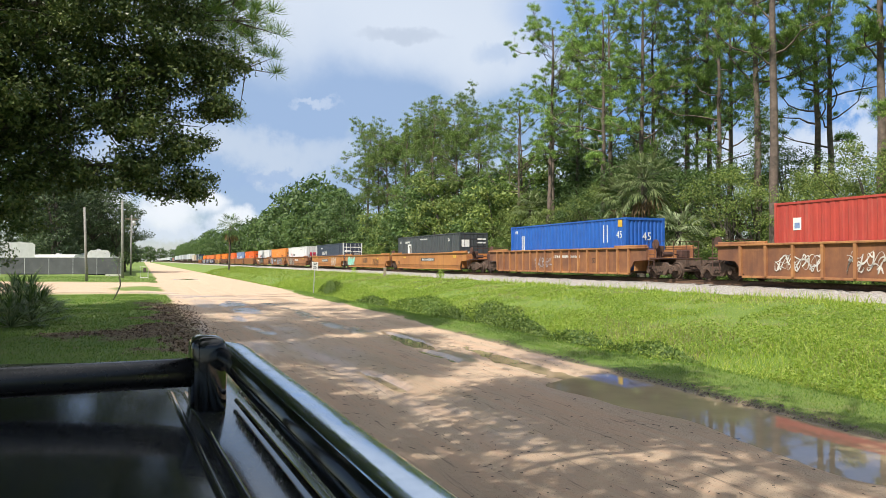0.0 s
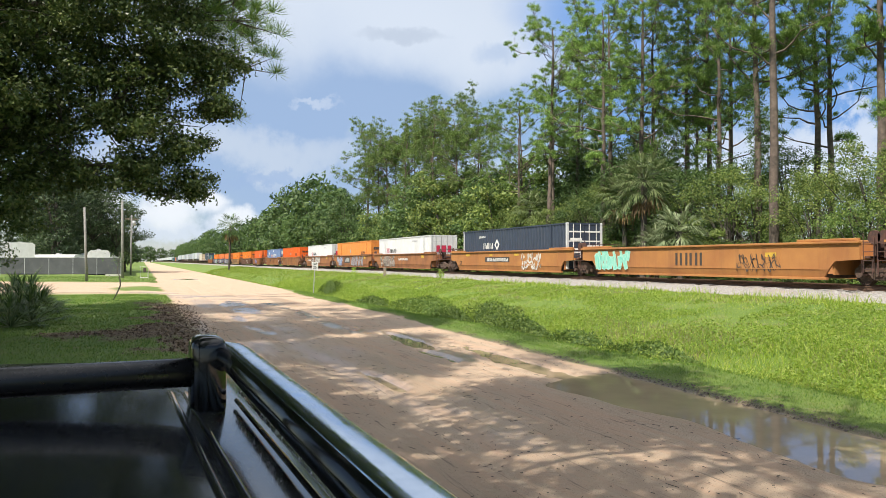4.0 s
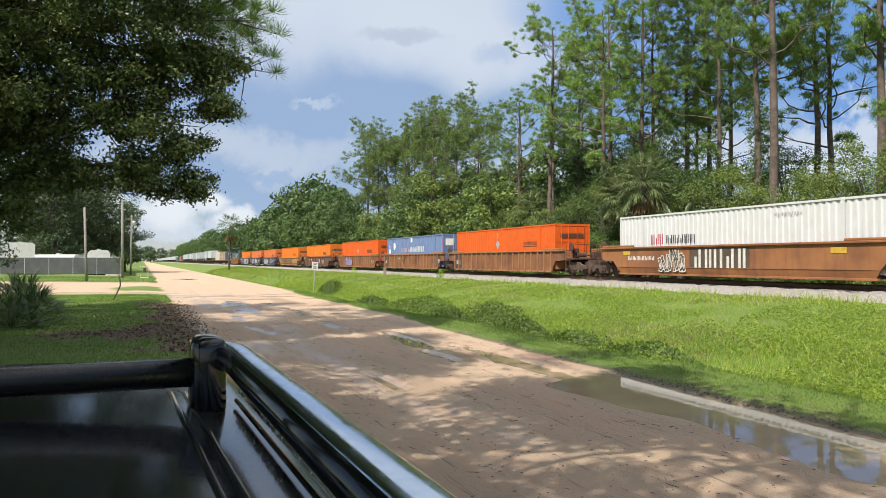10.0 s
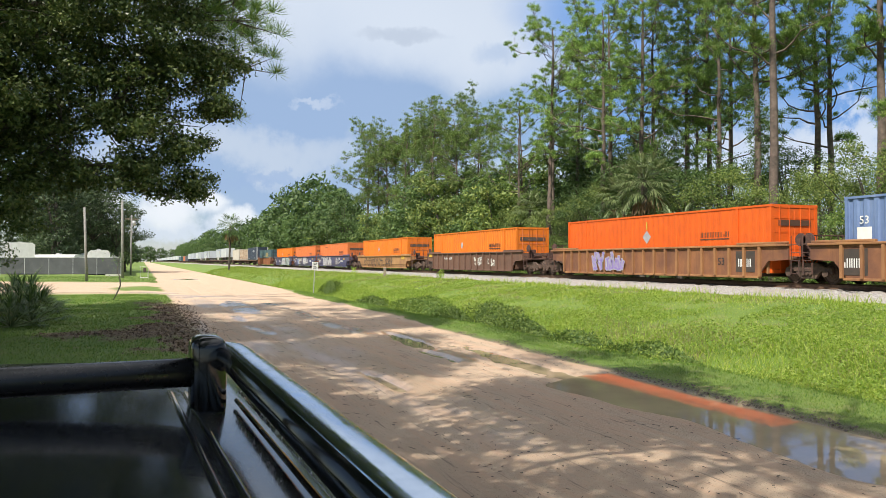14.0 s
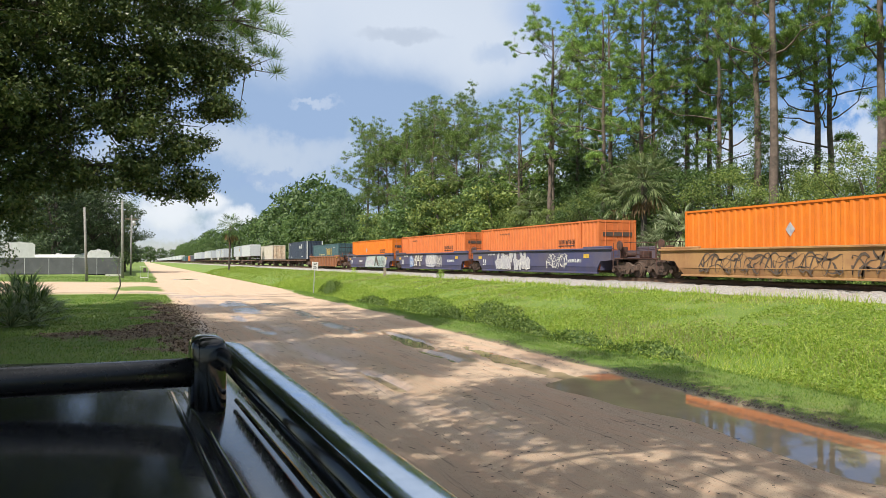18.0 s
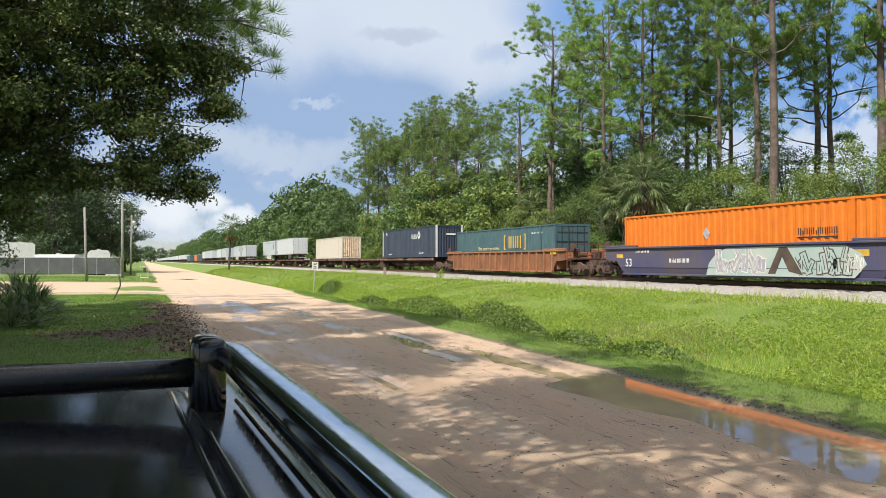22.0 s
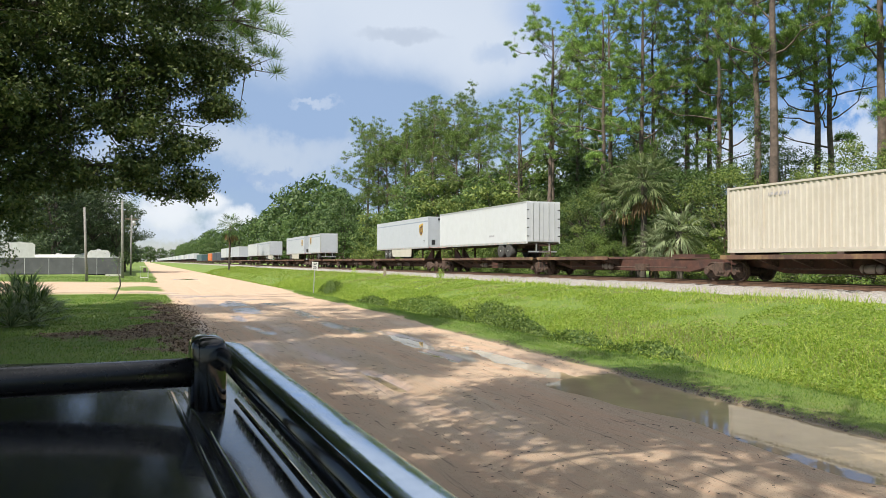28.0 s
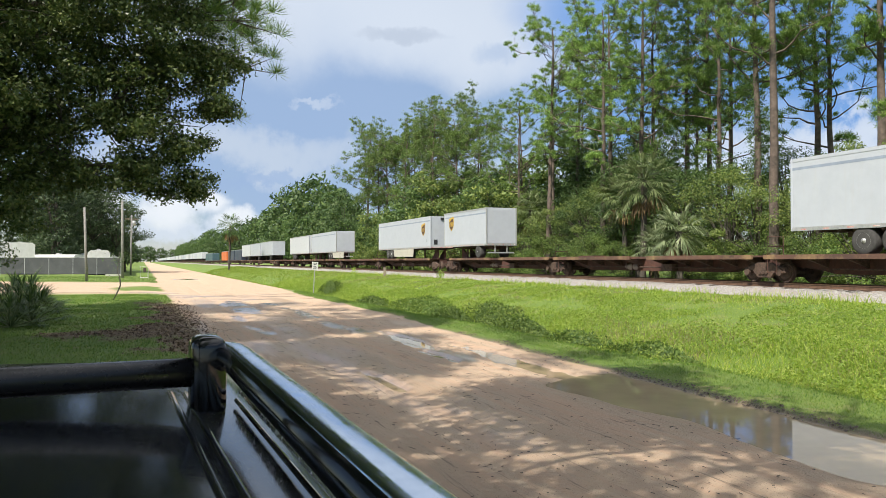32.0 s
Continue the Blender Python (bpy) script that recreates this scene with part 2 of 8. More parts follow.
def part(name, bm, material, parent, label="", smooth=False):
    me = bpy.data.meshes.new(name)
    bm.to_mesh(me)
    bm.free()
    me.materials.append(material)
    if smooth:
        me.shade_smooth()
    ob = new(name, me)
    ob.parent = parent
    if label:
        tagged(ob, label)
    return ob


def array_mesh(name, verts, faces, material, smooth=False):
    """A mesh from numpy arrays: verts (n, 3), faces (m, 3 or 4)."""
    me = bpy.data.meshes.new(name)
    v, f = np.asarray(verts, dtype=np.float32), np.asarray(faces, dtype=np.int32)
    k = f.shape[1]
    me.vertices.add(len(v))
    me.vertices.foreach_set("co", v.ravel())
    me.loops.add(f.size)
    me.loops.foreach_set("vertex_index", f.ravel())
    me.polygons.add(len(f))
    me.polygons.foreach_set("loop_start", np.arange(0, f.size, k, dtype=np.int32))
    me.update(calc_edges=True)
    me.materials.append(material)
    if smooth:
        me.shade_smooth()
    return me


def thing(name, label, category, group="", kind="", m=None):
    ob = new(name)
    ob.empty_display_size = 0.2
    tagged(ob, label, category, group, kind)
    if m is not None:
        ob.matrix_world = m
    return ob


def bx(bm, x0, x1, y0, y1, z0, z1):
    v = [bm.verts.new((x, y, z)) for z in (z0, z1) for x, y in ((x0, y0), (x1, y0), (x1, y1), (x0, y1))]
    for q in ((3, 2, 1, 0), (4, 5, 6, 7), (0, 1, 5, 4), (1, 2, 6, 5), (2, 3, 7, 6), (3, 0, 4, 7)):
        bm.faces.new([v[i] for i in q])
    return v


def boxes(*rows):
    bm = bmesh.new()
    for r in rows:
        bx(bm, *r)
    return bm


def box_parts(name, rows, material, parent, label=""):
    for r in rows:
        part(name, boxes(r), material, parent, label)


def soft(bm, w=0.01, seg=2):
    bmesh.ops.bevel(bm, geom=list(bm.edges), offset=w, segments=seg, affect="EDGES", profile=0.5)
    return bm


def tube(bm, pts, radii, n=8, cap=True):
    """A round bar along points, with a radius for each."""
    pts = [Vector(p) for p in pts]
    if isinstance(radii, (int, float)):
        radii = [radii] * len(pts)
    rings = []
    for i, p in enumerate(pts):
        d = (pts[min(i + 1, len(pts) - 1)] - pts[max(i - 1, 0)]).normalized()
        a = d.cross(Vector((0, 0, 1)) if abs(d.z) < 0.9 else Vector((1, 0, 0))).normalized()
        b = d.cross(a)
        rings.append([bm.verts.new(p + radii[i] * (a * math.cos(2 * math.pi * k / n) + b * math.sin(2 * math.pi * k / n))) for k in range(n)])
    for r0, r1 in zip(rings, rings[1:]):
        for k in range(n):
            bm.faces.new((r0[k], r0[(k + 1) % n], r1[(k + 1) % n], r1[k]))
    if cap:
        bm.faces.new(rings[0][::-1])
        bm.faces.new(rings[-1])
    return bm


def tubes(paths, r, n=6):
    bm = bmesh.new()
    for p in paths:
        tube(bm, p, r, n)
    return bm


def sweep(bm, prof, y0, y1, axis="y"):
    """A profile of (x, z) pairs drawn out along y (or of (y, z) pairs along x)."""
    rings = []
    for s in (y0, y1):
        rings.append([bm.verts.new((a, s, b) if axis == "y" else (s, a, b)) for a, b in prof])
    k = len(prof)
    for i in range(k):
        j = (i + 1) % k
        bm.faces.new((rings[0][i], rings[0][j], rings[1][j], rings[1][i]))
    bm.faces.new(rings[0][::-1])
    bm.faces.new(rings[1])
    bmesh.ops.recalc_face_normals(bm, faces=bm.faces)
    return bm


def lettering(name, text, size, material, parent, m, label=""):
    """Raised letters in the built-in font, as a mesh, lying in the plane of m."""
    cu = bpy.data.curves.new(name, "FONT")
    cu.body, cu.size, cu.extrude, cu.align_x, cu.align_y = text, size, 0.003, "CENTER", "CENTER"
    cu.resolution_u = 3
    tmp = new(name + "_curve", cu)
    me = bpy.data.meshes.new_from_object(tmp.evaluated_get(bpy.context.evaluated_depsgraph_get()))
    bpy.data.objects.remove(tmp)
    me.materials.clear()
    me.materials.append(material)
    ob = new(name, me)
    ob.parent = parent
    ob.matrix_basis = m
    if label:
        tagged(ob, label)
    return ob


SIDE = Matrix(((0, 0, -1, 0), (-1, 0, 0, 0), (0, 1, 0, 0), (0, 0, 0, 1)))   # a plate on a side that faces -x
END = Matrix(((1, 0, 0, 0), (0, 0, -1, 0), (0, 1, 0, 0), (0, 0, 0, 1)))     # a plate on an end that faces -y


def at_side(x, y, z):
    return Matrix.Translation((x, y, z)) @ SIDE


def at_end(x, y, z):
    return Matrix.Translation((x, y, z)) @ END


# ---- ground ----
TRACK_X, RAIL_Z = 25.7, 0.98
rng = np.random.default_rng(5)


def vnoise(x, y, scale, seed=0.0):
    """Smooth value noise on arrays, about -1 to 1."""
    x, y = np.asarray(x) / scale + seed * 17.3, np.asarray(y) / scale - seed * 9.1
    xi, yi = np.floor(x), np.floor(y)
    u, w = x - xi, y - yi
    u, w = u * u * (3 - 2 * u), w * w * (3 - 2 * w)

    def h(a, b):
        s = np.sin(a * 127.1 + b * 311.7 + seed) * 43758.5453
        return (s - np.floor(s)) * 2 - 1
    return (h(xi, yi) * (1 - u) + h(xi + 1, yi) * u) * (1 - w) + (h(xi, yi + 1) * (1 - u) + h(xi + 1, yi + 1) * u) * w


def sstep(a, b, v):
    t = np.clip((np.asarray(v) - a) / (b - a), 0, 1)
    return t * t * (3 - 2 * t)


ROAD_Z = -0.30


def road_left(y):
    return 1.40 + 0.25 * vnoise(np.zeros_like(y), y, 6, 2) + 0.1 * vnoise(np.zeros_like(y), y, 1.3, 4)


def road_right(y):
    o = np.zeros_like(y)
    return 8.60 + 0.38 * sstep(15, 21, y) + 0.55 * sstep(22, 30, y) + 1.3 * sstep(44, 70, y) + 1.3 * sstep(70, 124, y) + 0.10 * vnoise(o, y, 4, 3) + 0.06 * vnoise(o, y, 0.9, 5)


# hollows that hold water: x, y, half width, half length, slant
PUDDLES = ((7.62, 14.6, 0.42, 3.6, -0.07), (6.45, 16.6, 0.16, 1.6, 0.0), (6.85, 19.6, 0.26, 2.6, -0.05),
           (4.15, 13.0, 0.13, 1.5, 0.02), (-0.2, 50.4, 1.9, 1.0, 0.0), (1.9, 48.4, 1.2, 0.9, 0.0), (4.9, 98.0, 1.5, 4.0, 0.0))


def puddle_dip(x, y):
    d = np.zeros(np.broadcast(x, y).shape)
    wob = 0.22 * vnoise(x, y, 1.1, 6) + 0.16 * vnoise(x, y, 0.33, 7)
    for cx, cy, rx, ry, slant in PUDDLES:
        r = np.sqrt(((x - cx + slant * (y - cy)) / rx) ** 2 + ((y - cy) / ry) ** 2) + wob
        r = r + 0.3 * vnoise(x, y * 0.3, 0.6, 16) + 0.2 * vnoise(x, y * 0.5, 0.2, 17)
        d = np.maximum(d, 1 - sstep(0.55, 1.15, r))
    # the long one beside the verge
    edge = 6.72 + 0.38 * np.exp(-((y - 8.3) / 1.1) ** 2) + 0.5 * sstep(0.2, 1.6, 5.9 - y) + 0.10 * vnoise(x, y * 0.5, 0.8, 6) + 0.05 * vnoise(x, y * 0.4, 0.25, 7)
    long = sstep(-0.10, 0.16, x - edge) * (1 - sstep(11.7, 12.7, y + 0.35 * vnoise(x, y, 0.7, 18) + 0.3 * (7.4 - x)))
    return np.maximum(d, long)


def dirt_weight(x, y):
    """1 on the sandy road and the drive, 0 on grass."""
    e = 0.10 * vnoise(x, y, 0.45, 8)
    w = sstep(-0.25, 0.25, x - road_left(y) + e) * (1 - sstep(-0.09, 0.09, x - road_right(y) + 0.6 * e))
    # the drive that leaves towards the yard
    drive = (1 - sstep(12.6, 15.4, np.abs(y - 67 + 0.25 * x) + 5 * e)) * (1 - sstep(1.7, 3.5, x))
    drive = drive * sstep(0.8, 1.2, np.sqrt(((x - 0.1) / 2.5) ** 2 + ((y - 63.5) / 5.5) ** 2) + 2 * e)
    return np.maximum(w, drive)


def litter_weight(x, y):
    """Fallen leaves on bare soil: along the road's edge, and a patch under the oak."""
    n = 0.75 * vnoise(x, y * 0.6, 1.1, 14) + 0.55 * vnoise(x, y, 0.4, 15)
    edge = sstep(-0.2, 0.45, (x - 0.05) * 0.8 + n) * (1 - sstep(38, 45, y)) * (1 - sstep(2.0, 3.0, x))
    patch = 1 - sstep(0.6, 1.1, np.sqrt(((x + 0.75) / 1.9) ** 2 + ((y - 24.2) / 1.9) ** 2) + 0.5 * n)
    return np.maximum(edge, patch)


def ground_z(x, y):
    x, y = np.asarray(x, dtype=float), np.asarray(y, dtype=float)
    z = np.full(np.broadcast(x, y).shape, ROAD_Z)
    z = z + 0.05 * sstep(0.0, 0.30, x - road_right(y))                       # verge
    z = z - 0.74 * sstep(10.3, 12.0, x) + 0.70 * sstep(13.2, 15.8, x)     # ditch
    z = z + 0.835 * sstep(14.0, 21.4, x)
    z = z - 0.35 * sstep(22.2, 23.2, x) * (1 - sstep(28.6, 29.6, x)) - 0.35 * sstep(29.5, 33.0, x)
    z = z + 0.08 * sstep(0, 1.2, road_left(y) - x) + 0.14 * sstep(3, 14, -x)
    d = dirt_weight(x, y)
    rough = 0.016 * vnoise(x, y, 1.7, 9) + 0.011 * vnoise(x, y * 0.5, 0.5, 10) + 0.007 * vnoise(x, y * 0.5, 0.2, 21)
    ruts = -0.03 * np.exp(-((x - 3.6) / 0.25) ** 2) - 0.035 * np.exp(-((x - 5.5 + 0.2 * np.sin(y * 0.2)) / 0.28) ** 2)
    z = z + d * (rough + ruts - 0.085 * puddle_dip(x, y))
    shore = sstep(0.3, 1.0, x - road_right(y)) + sstep(0, 0.6, road_left(y) - x)
    z = z + (1 - d) * shore * (0.05 * vnoise(x, y, 2.3, 11) + 0.03 * vnoise(x, y, 0.7, 12)) * (1 - sstep(20.5, 21.5, x) * (1 - sstep(30, 31, x)))
    return z


def build_ground():
    xs = np.unique(np.round(np.concatenate([-np.geomspace(60, 3000, 14), np.arange(-60, -12, 2.0), np.arange(-12, 0.5, 0.35), np.arange(0.5, 6.2, 0.12), np.arange(6.2, 9.6, 0.075),
                                            np.arange(9.6, 16, 0.22), np.arange(16, 34, 0.45), np.arange(34, 70, 3), np.geomspace(70, 3000, 14)]), 3))
    ys = np.unique(np.round(np.concatenate([-np.geomspace(20, 3000, 12), np.arange(-20, 2, 1.0), np.arange(2, 20, 0.15), np.arange(20, 56, 0.32), np.arange(56, 120, 1.0),
                                            np.arange(120, 400, 8.0), np.geomspace(400, 4000, 14)]), 3))
    X, Y = np.meshgrid(xs, ys)
    V = np.stack([X, Y, ground_z(X, Y)], -1).reshape(-1, 3)
    nx, ny = len(xs), len(ys)
    i = (np.arange(ny - 1)[:, None] * nx + np.arange(nx - 1)[None]).ravel()
    F = np.stack([i, i + 1, i + 1 + nx, i + nx], 1)
    m = bpy.data.materials.new("sand_and_turf")
    m.use_nodes = True
    nt = m.node_tree
    bsdf = nt.nodes["Principled BSDF"]
    vec = mapped(nt)
    wa = nt.nodes.new("ShaderNodeAttribute")
    wa.attribute_name = "dirt"
    wet = nt.nodes.new("ShaderNodeAttribute")
    wet.attribute_name = "wet"
    litter = nt.nodes.new("ShaderNodeAttribute")
    litter.attribute_name = "litter"
    streaky = mapped(nt, (1.0, 0.22, 1.0))
    sand = ramp_mix(nt, noise_fac(nt, streaky, 1.6, 0.32, 0.68, 9, 0.66), (0.604, 0.46, 0.328), (0.509, 0.384, 0.27))
    sand = ramp_mix(nt, noise_fac(nt, streaky, 9, 0.52, 0.75, 6), sand, (0.472, 0.345, 0.252))
    sand = ramp_mix(nt, noise_fac(nt, vec, 55, 0.62, 0.72, 2), sand, (0.10, 0.075, 0.055))
    sand = ramp_mix(nt, noise_fac(nt, vec, 170, 0.55, 0.75, 3), sand, (0.509, 0.355, 0.253))
    sand = ramp_mix(nt, noise_fac(nt, streaky, 4.5, 0.50, 0.62, 10, 0.7), sand, (0.578, 0.409, 0.28))
    drawn = mapped(nt, (1.0, 0.045, 1.0))
    marks = noise_fac(nt, drawn, 3.2, 0.47, 0.66, 7, 0.62)
    sand = ramp_mix(nt, marks, sand, (0.578, 0.397, 0.27))
    sand = ramp_mix(nt, noise_fac(nt, drawn, 14, 0.60, 0.72, 4, 0.7), sand, (0.19, 0.145, 0.11))
    sand = ramp_mix(nt, wet.outputs["Fac"], sand, (0.352, 0.235, 0.155))
    turf = ramp_mix(nt, noise_fac(nt, vec, 0.5, 0.3, 0.7, 6), (0.105, 0.19, 0.024), (0.175, 0.24, 0.045))
    turf = ramp_mix(nt, noise_fac(nt, vec, 1.3, 0.54, 0.74, 7), turf, (0.26, 0.225, 0.10))
    turf = ramp_mix(nt, litter.outputs["Fac"], turf, ramp_mix(nt, noise_fac(nt, vec, 24, 0.42, 0.58, 6, 0.7), (0.10, 0.066, 0.04), (0.27, 0.19, 0.12)))
    soil = ramp_mix(nt, wa.outputs["Fac"], ramp_mix(nt, wet.outputs["Fac"], turf, (0.075, 0.055, 0.038)), sand)
    nt.links.new(soil, bsdf.inputs["Base Color"])
    rr = nt.nodes.new("ShaderNodeMapRange")
    rr.inputs[3].default_value, rr.inputs[4].default_value = 0.92, 0.45
    nt.links.new(wet.outputs["Fac"], rr.inputs[0])
    nt.links.new(rr.outputs[0], bsdf.inputs["Roughness"])
    bumped(nt, bsdf, noise_fac(nt, vec, 20, 0.2, 0.8, 10, 0.75), 1.0, 0.035)
    film = nt.nodes.new("ShaderNodeMath")                # film of water on the bare road
    film.operation = "MULTIPLY"
    nt.links.new(wet.outputs["Fac"], film.inputs[0])
    nt.links.new(wa.outputs["Fac"], film.inputs[1])
    nt.links.new(film.outputs[0], bsdf.inputs["Coat Weight"])
    bsdf.inputs["Coat Roughness"].default_value, bsdf.inputs["Coat IOR"].default_value = 0.15, 1.33
    relief = nt.nodes.new("ShaderNodeMapRange")          # wet mud lies smoother
    relief.inputs[3].default_value, relief.inputs[4].default_value = 1.0, 0.4
    nt.links.new(wet.outputs["Fac"], relief.inputs[0])
    nt.links.new(relief.outputs[0], bsdf.inputs["Normal"].links[0].from_node.inputs["Strength"])
    me = array_mesh("ground", V, F, m, True)
    d = dirt_weight(X, Y)
    a = me.attributes.new("dirt", "FLOAT", "POINT")
    a.data.foreach_set("value", d.ravel().astype(np.float32))
    w = np.clip(sstep(0.15, 0.75, puddle_dip(X, Y)) + 0.38 * sstep(0.1, 0.7, vnoise(X, Y * 0.3, 1.4, 13)) * (1 - sstep(46, 58, Y)), 0, 1) * d
    for xr, hw, y0, y1 in ((4.3, 0.75, 31, 45), (6.2, 0.36, 20, 42), (6.95, 0.34, 14, 24), (3.5, 0.3, 22, 34)):   # wet wheel tracks, broken
        tr = np.exp(-((X - xr + 0.10 * np.sin(Y * 0.5)) / hw) ** 2) * sstep(y0, y0 + 2, Y) * (1 - sstep(y1 - 3, y1, Y))
        w = np.maximum(w, sstep(0.30, 0.62, tr * (0.72 + 0.75 * vnoise(X, Y * 0.3, 0.7, 19) + 0.45 * vnoise(X, Y * 0.6, 0.25, 20))) * d)
    for yr, yw in ((47.5, 0.5), (51.0, 0.7), (54.5, 0.45)):   # damp ruts across the mouth of the drive
        w = np.maximum(w, 0.85 * d * np.exp(-((Y - yr + 0.35 * X + 1.2 * vnoise(X, Y * 0.2, 2.0, 23)) / yw) ** 2) * sstep(-0.5, 0.2, vnoise(X, Y, 1.6, 24)))
    w = np.maximum(w, 0.9 * np.exp(-((X - road_right(Y) - 0.06) / 0.12) ** 2) * (1 - sstep(14, 30, Y)))
    a = me.attributes.new("wet", "FLOAT", "POINT")
    a.data.foreach_set("value", w.ravel().astype(np.float32))
    li = litter_weight(X, Y) * (1 - d)
    a = me.attributes.new("litter", "FLOAT", "POINT")
    a.data.foreach_set("value", li.ravel().astype(np.float32))
    ob = tagged(new("ground", me), "sandy dirt road beside mown green verges and ditch", "ground", kind="structure")
    return ob


build_ground()


def water_material():
    m = bpy.data.materials.new("muddy_water")
    m.use_nodes = True
    nt = m.node_tree
    b = nt.nodes["Principled BSDF"]
    vec = mapped(nt)
    nt.links.new(ramp_mix(nt, noise_fac(nt, vec, 0.8), (0.40, 0.31, 0.20), (0.33, 0.255, 0.165)), b.inputs["Base Color"])
    b.inputs["Roughness"].default_value = 0.02
    b.inputs["IOR"].default_value = 1.33
    b.inputs["Specular IOR Level"].default_value = 0.75
    bumped(nt, b, noise_fac(nt, vec, 5, 0.3, 0.7, 2), 0.012, 0.01)
    return m


water_mat = water_material()


def build_water():
    def sheet(name, x0, x1, y0, y1, z, label, category, group=""):
        me = array_mesh(name, [(x0, y0, z), (x1, y0, z), (x1, y1, z), (x0, y1, z)], [(0, 1, 2, 3)], water_mat)
        tagged(new(name, me), label, category, group, "structure")
    for k, (cx, cy, rx, ry, slant) in enumerate(PUDDLES):
        sheet("puddle", cx - 1.6 * rx - 0.2, min(cx + 1.5 * rx + 0.2, 8.5), cy - 1.4 * ry, cy + 1.4 * ry, ROAD_Z - 0.044 - 0.002 * k, "muddy brown rain puddle in the road", "puddle", "rain puddles")
    sheet("puddle", 6.2, 9.1, 1.5, 13.2, ROAD_Z - 0.036, "long muddy rain puddle along the road's verge", "puddle", "rain puddles")
    sheet("ditch_water", 11.0, 14.1, 5, 56, -0.90, "dark standing water in the grassy ditch", "water")


build_water()

# ---- railway ----


def build_track():
    # ballast bed
    gm = bpy.data.materials.new("ballast_gravel")
    gm.use_nodes = True
    nt = gm.node_tree
    b = nt.nodes["Principled BSDF"]
    vec = mapped(nt)
    vo = nt.nodes.new("ShaderNodeTexVoronoi")
    vo.inputs["Scale"].default_value = 17
    nt.links.new(vec, vo.inputs["Vector"])
    sepc = nt.nodes.new("ShaderNodeSeparateColor")
    nt.links.new(vo.outputs["Color"], sepc.inputs[0])
    col = ramp_mix(nt, sepc.outputs[0], (0.46, 0.435, 0.405), (0.25, 0.235, 0.215))
    col = ramp_mix(nt, noise_fac(nt, vec, 1.5, 0.5, 0.7), col, (0.36, 0.30, 0.25))
    nt.links.new(col, b.inputs["Base Color"])
    b.inputs["Roughness"].default_value = 0.95
    bumped(nt, b, vo.outputs["Distance"], 1.0, 0.05)
    ys = np.concatenate([np.arange(-560, -30, 20.0), np.arange(-30, 90, 0.22), np.arange(90, 260, 2.0), np.arange(260, 3000, 60)])
    xs = np.concatenate([np.arange(21.2, 23.6, 0.12), np.arange(23.6, 27.9, 0.7), np.arange(28, 30.7, 0.6)])
    X, Y = np.meshgrid(xs, ys)
    Z = RAIL_Z - 0.19 - 0.34 * sstep(2.1, 4.1, np.abs(X - TRACK_X + 0.2 * vnoise(X, Y, 1.2, 21))) - 0.3 * sstep(4.0, 4.5, np.abs(X - TRACK_X))
    Z = Z + 0.022 * rng.standard_normal(X.shape)
    nx, ny = len(xs), len(ys)
    i = (np.arange(ny - 1)[:, None] * nx + np.arange(nx - 1)[None]).ravel()
    me = array_mesh("ballast", np.stack([X, Y, Z], -1).reshape(-1, 3), np.stack([i, i + 1, i + 1 + nx, i + nx], 1), gm)
    tagged(new("ballast", me), "grey crushed-stone ballast bed under the railway track", "ballast", kind="structure")
    # rails
    track = thing("railway_track", "rusty steel rails on dark wooden sleepers", "railway track", kind="structure", m=pose(TRACK_X, 0, 0))
    prof = [(-0.07, -0.17), (0.07, -0.17), (0.07, -0.15), (0.012, -0.13), (0.012, -0.04), (0.036, -0.03), (0.036, 0), (-0.036, 0), (-0.036, -0.03), (-0.012, -0.04), (-0.012, -0.13), (-0.07, -0.15)]
    for sx in (-0.7535, 0.7535):
        ob = part("rail", sweep(bmesh.new(), [(x + sx, z + RAIL_Z) for x, z in prof], -560, 2600), steel_rail, track)
    tie_mat = surface("sleeper_wood", (0.11, 0.085, 0.07), (0.065, 0.05, 0.042), 0.9, scale=4, bump=0.6, rand=0.2)
    bm = soft(boxes((-1.29, 1.29, -0.115, 0.115, RAIL_Z - 0.36, RAIL_Z - 0.172)), 0.012, 1)
    first = part("sleeper", bm, tie_mat, track)
    first.location = (0, 6, 0)
    for k in range(1, 220):
        o = first.copy()
        scene.collection.objects.link(o)
        o.location = (0.03 * math.sin(k * 2.3), 6 + 0.53 * k, 0)


build_track()

# ---- railway cars ----
MOVERS = []      # things of the train with their place along it
WHEELS = []      # wheelsets that roll
CAR_Z = RAIL_Z
YELLOW = surface("yellow_mark", (0.62, 0.40, 0.05), (0.5, 0.31, 0.04), 0.6, dirt=(0.2, 0.1, 0.05), dirt_amt=0.4)
PLATE = surface("black_stencil_plate", (0.045, 0.04, 0.036), (0.07, 0.05, 0.04), 0.7)
TAG_WHITE = surface("white_spray_paint", (0.70, 0.68, 0.63), (0.50, 0.48, 0.45), 0.7, dirt=(0.25, 0.15, 0.1), dirt_amt=0.5)
TAG_BLACK = surface("black_spray_paint", (0.06, 0.045, 0.04), (0.10, 0.07, 0.05), 0.7)
TAG_TEAL = surface("teal_spray_paint", (0.10, 0.50, 0.40), (0.30, 0.60, 0.50), 0.7, scale=5)
TAG_TEAL2 = surface("mint_spray_paint", (0.45, 0.68, 0.58), (0.25, 0.55, 0.45), 0.7, scale=5)
TAG_BLUE = surface("blue_spray_paint", (0.10, 0.17, 0.38), (0.22, 0.30, 0.48), 0.7, scale=5)
TAG_PURPLE = surface("purple_spray_paint", (0.20, 0.14, 0.42), (0.28, 0.22, 0.46), 0.7, scale=4)
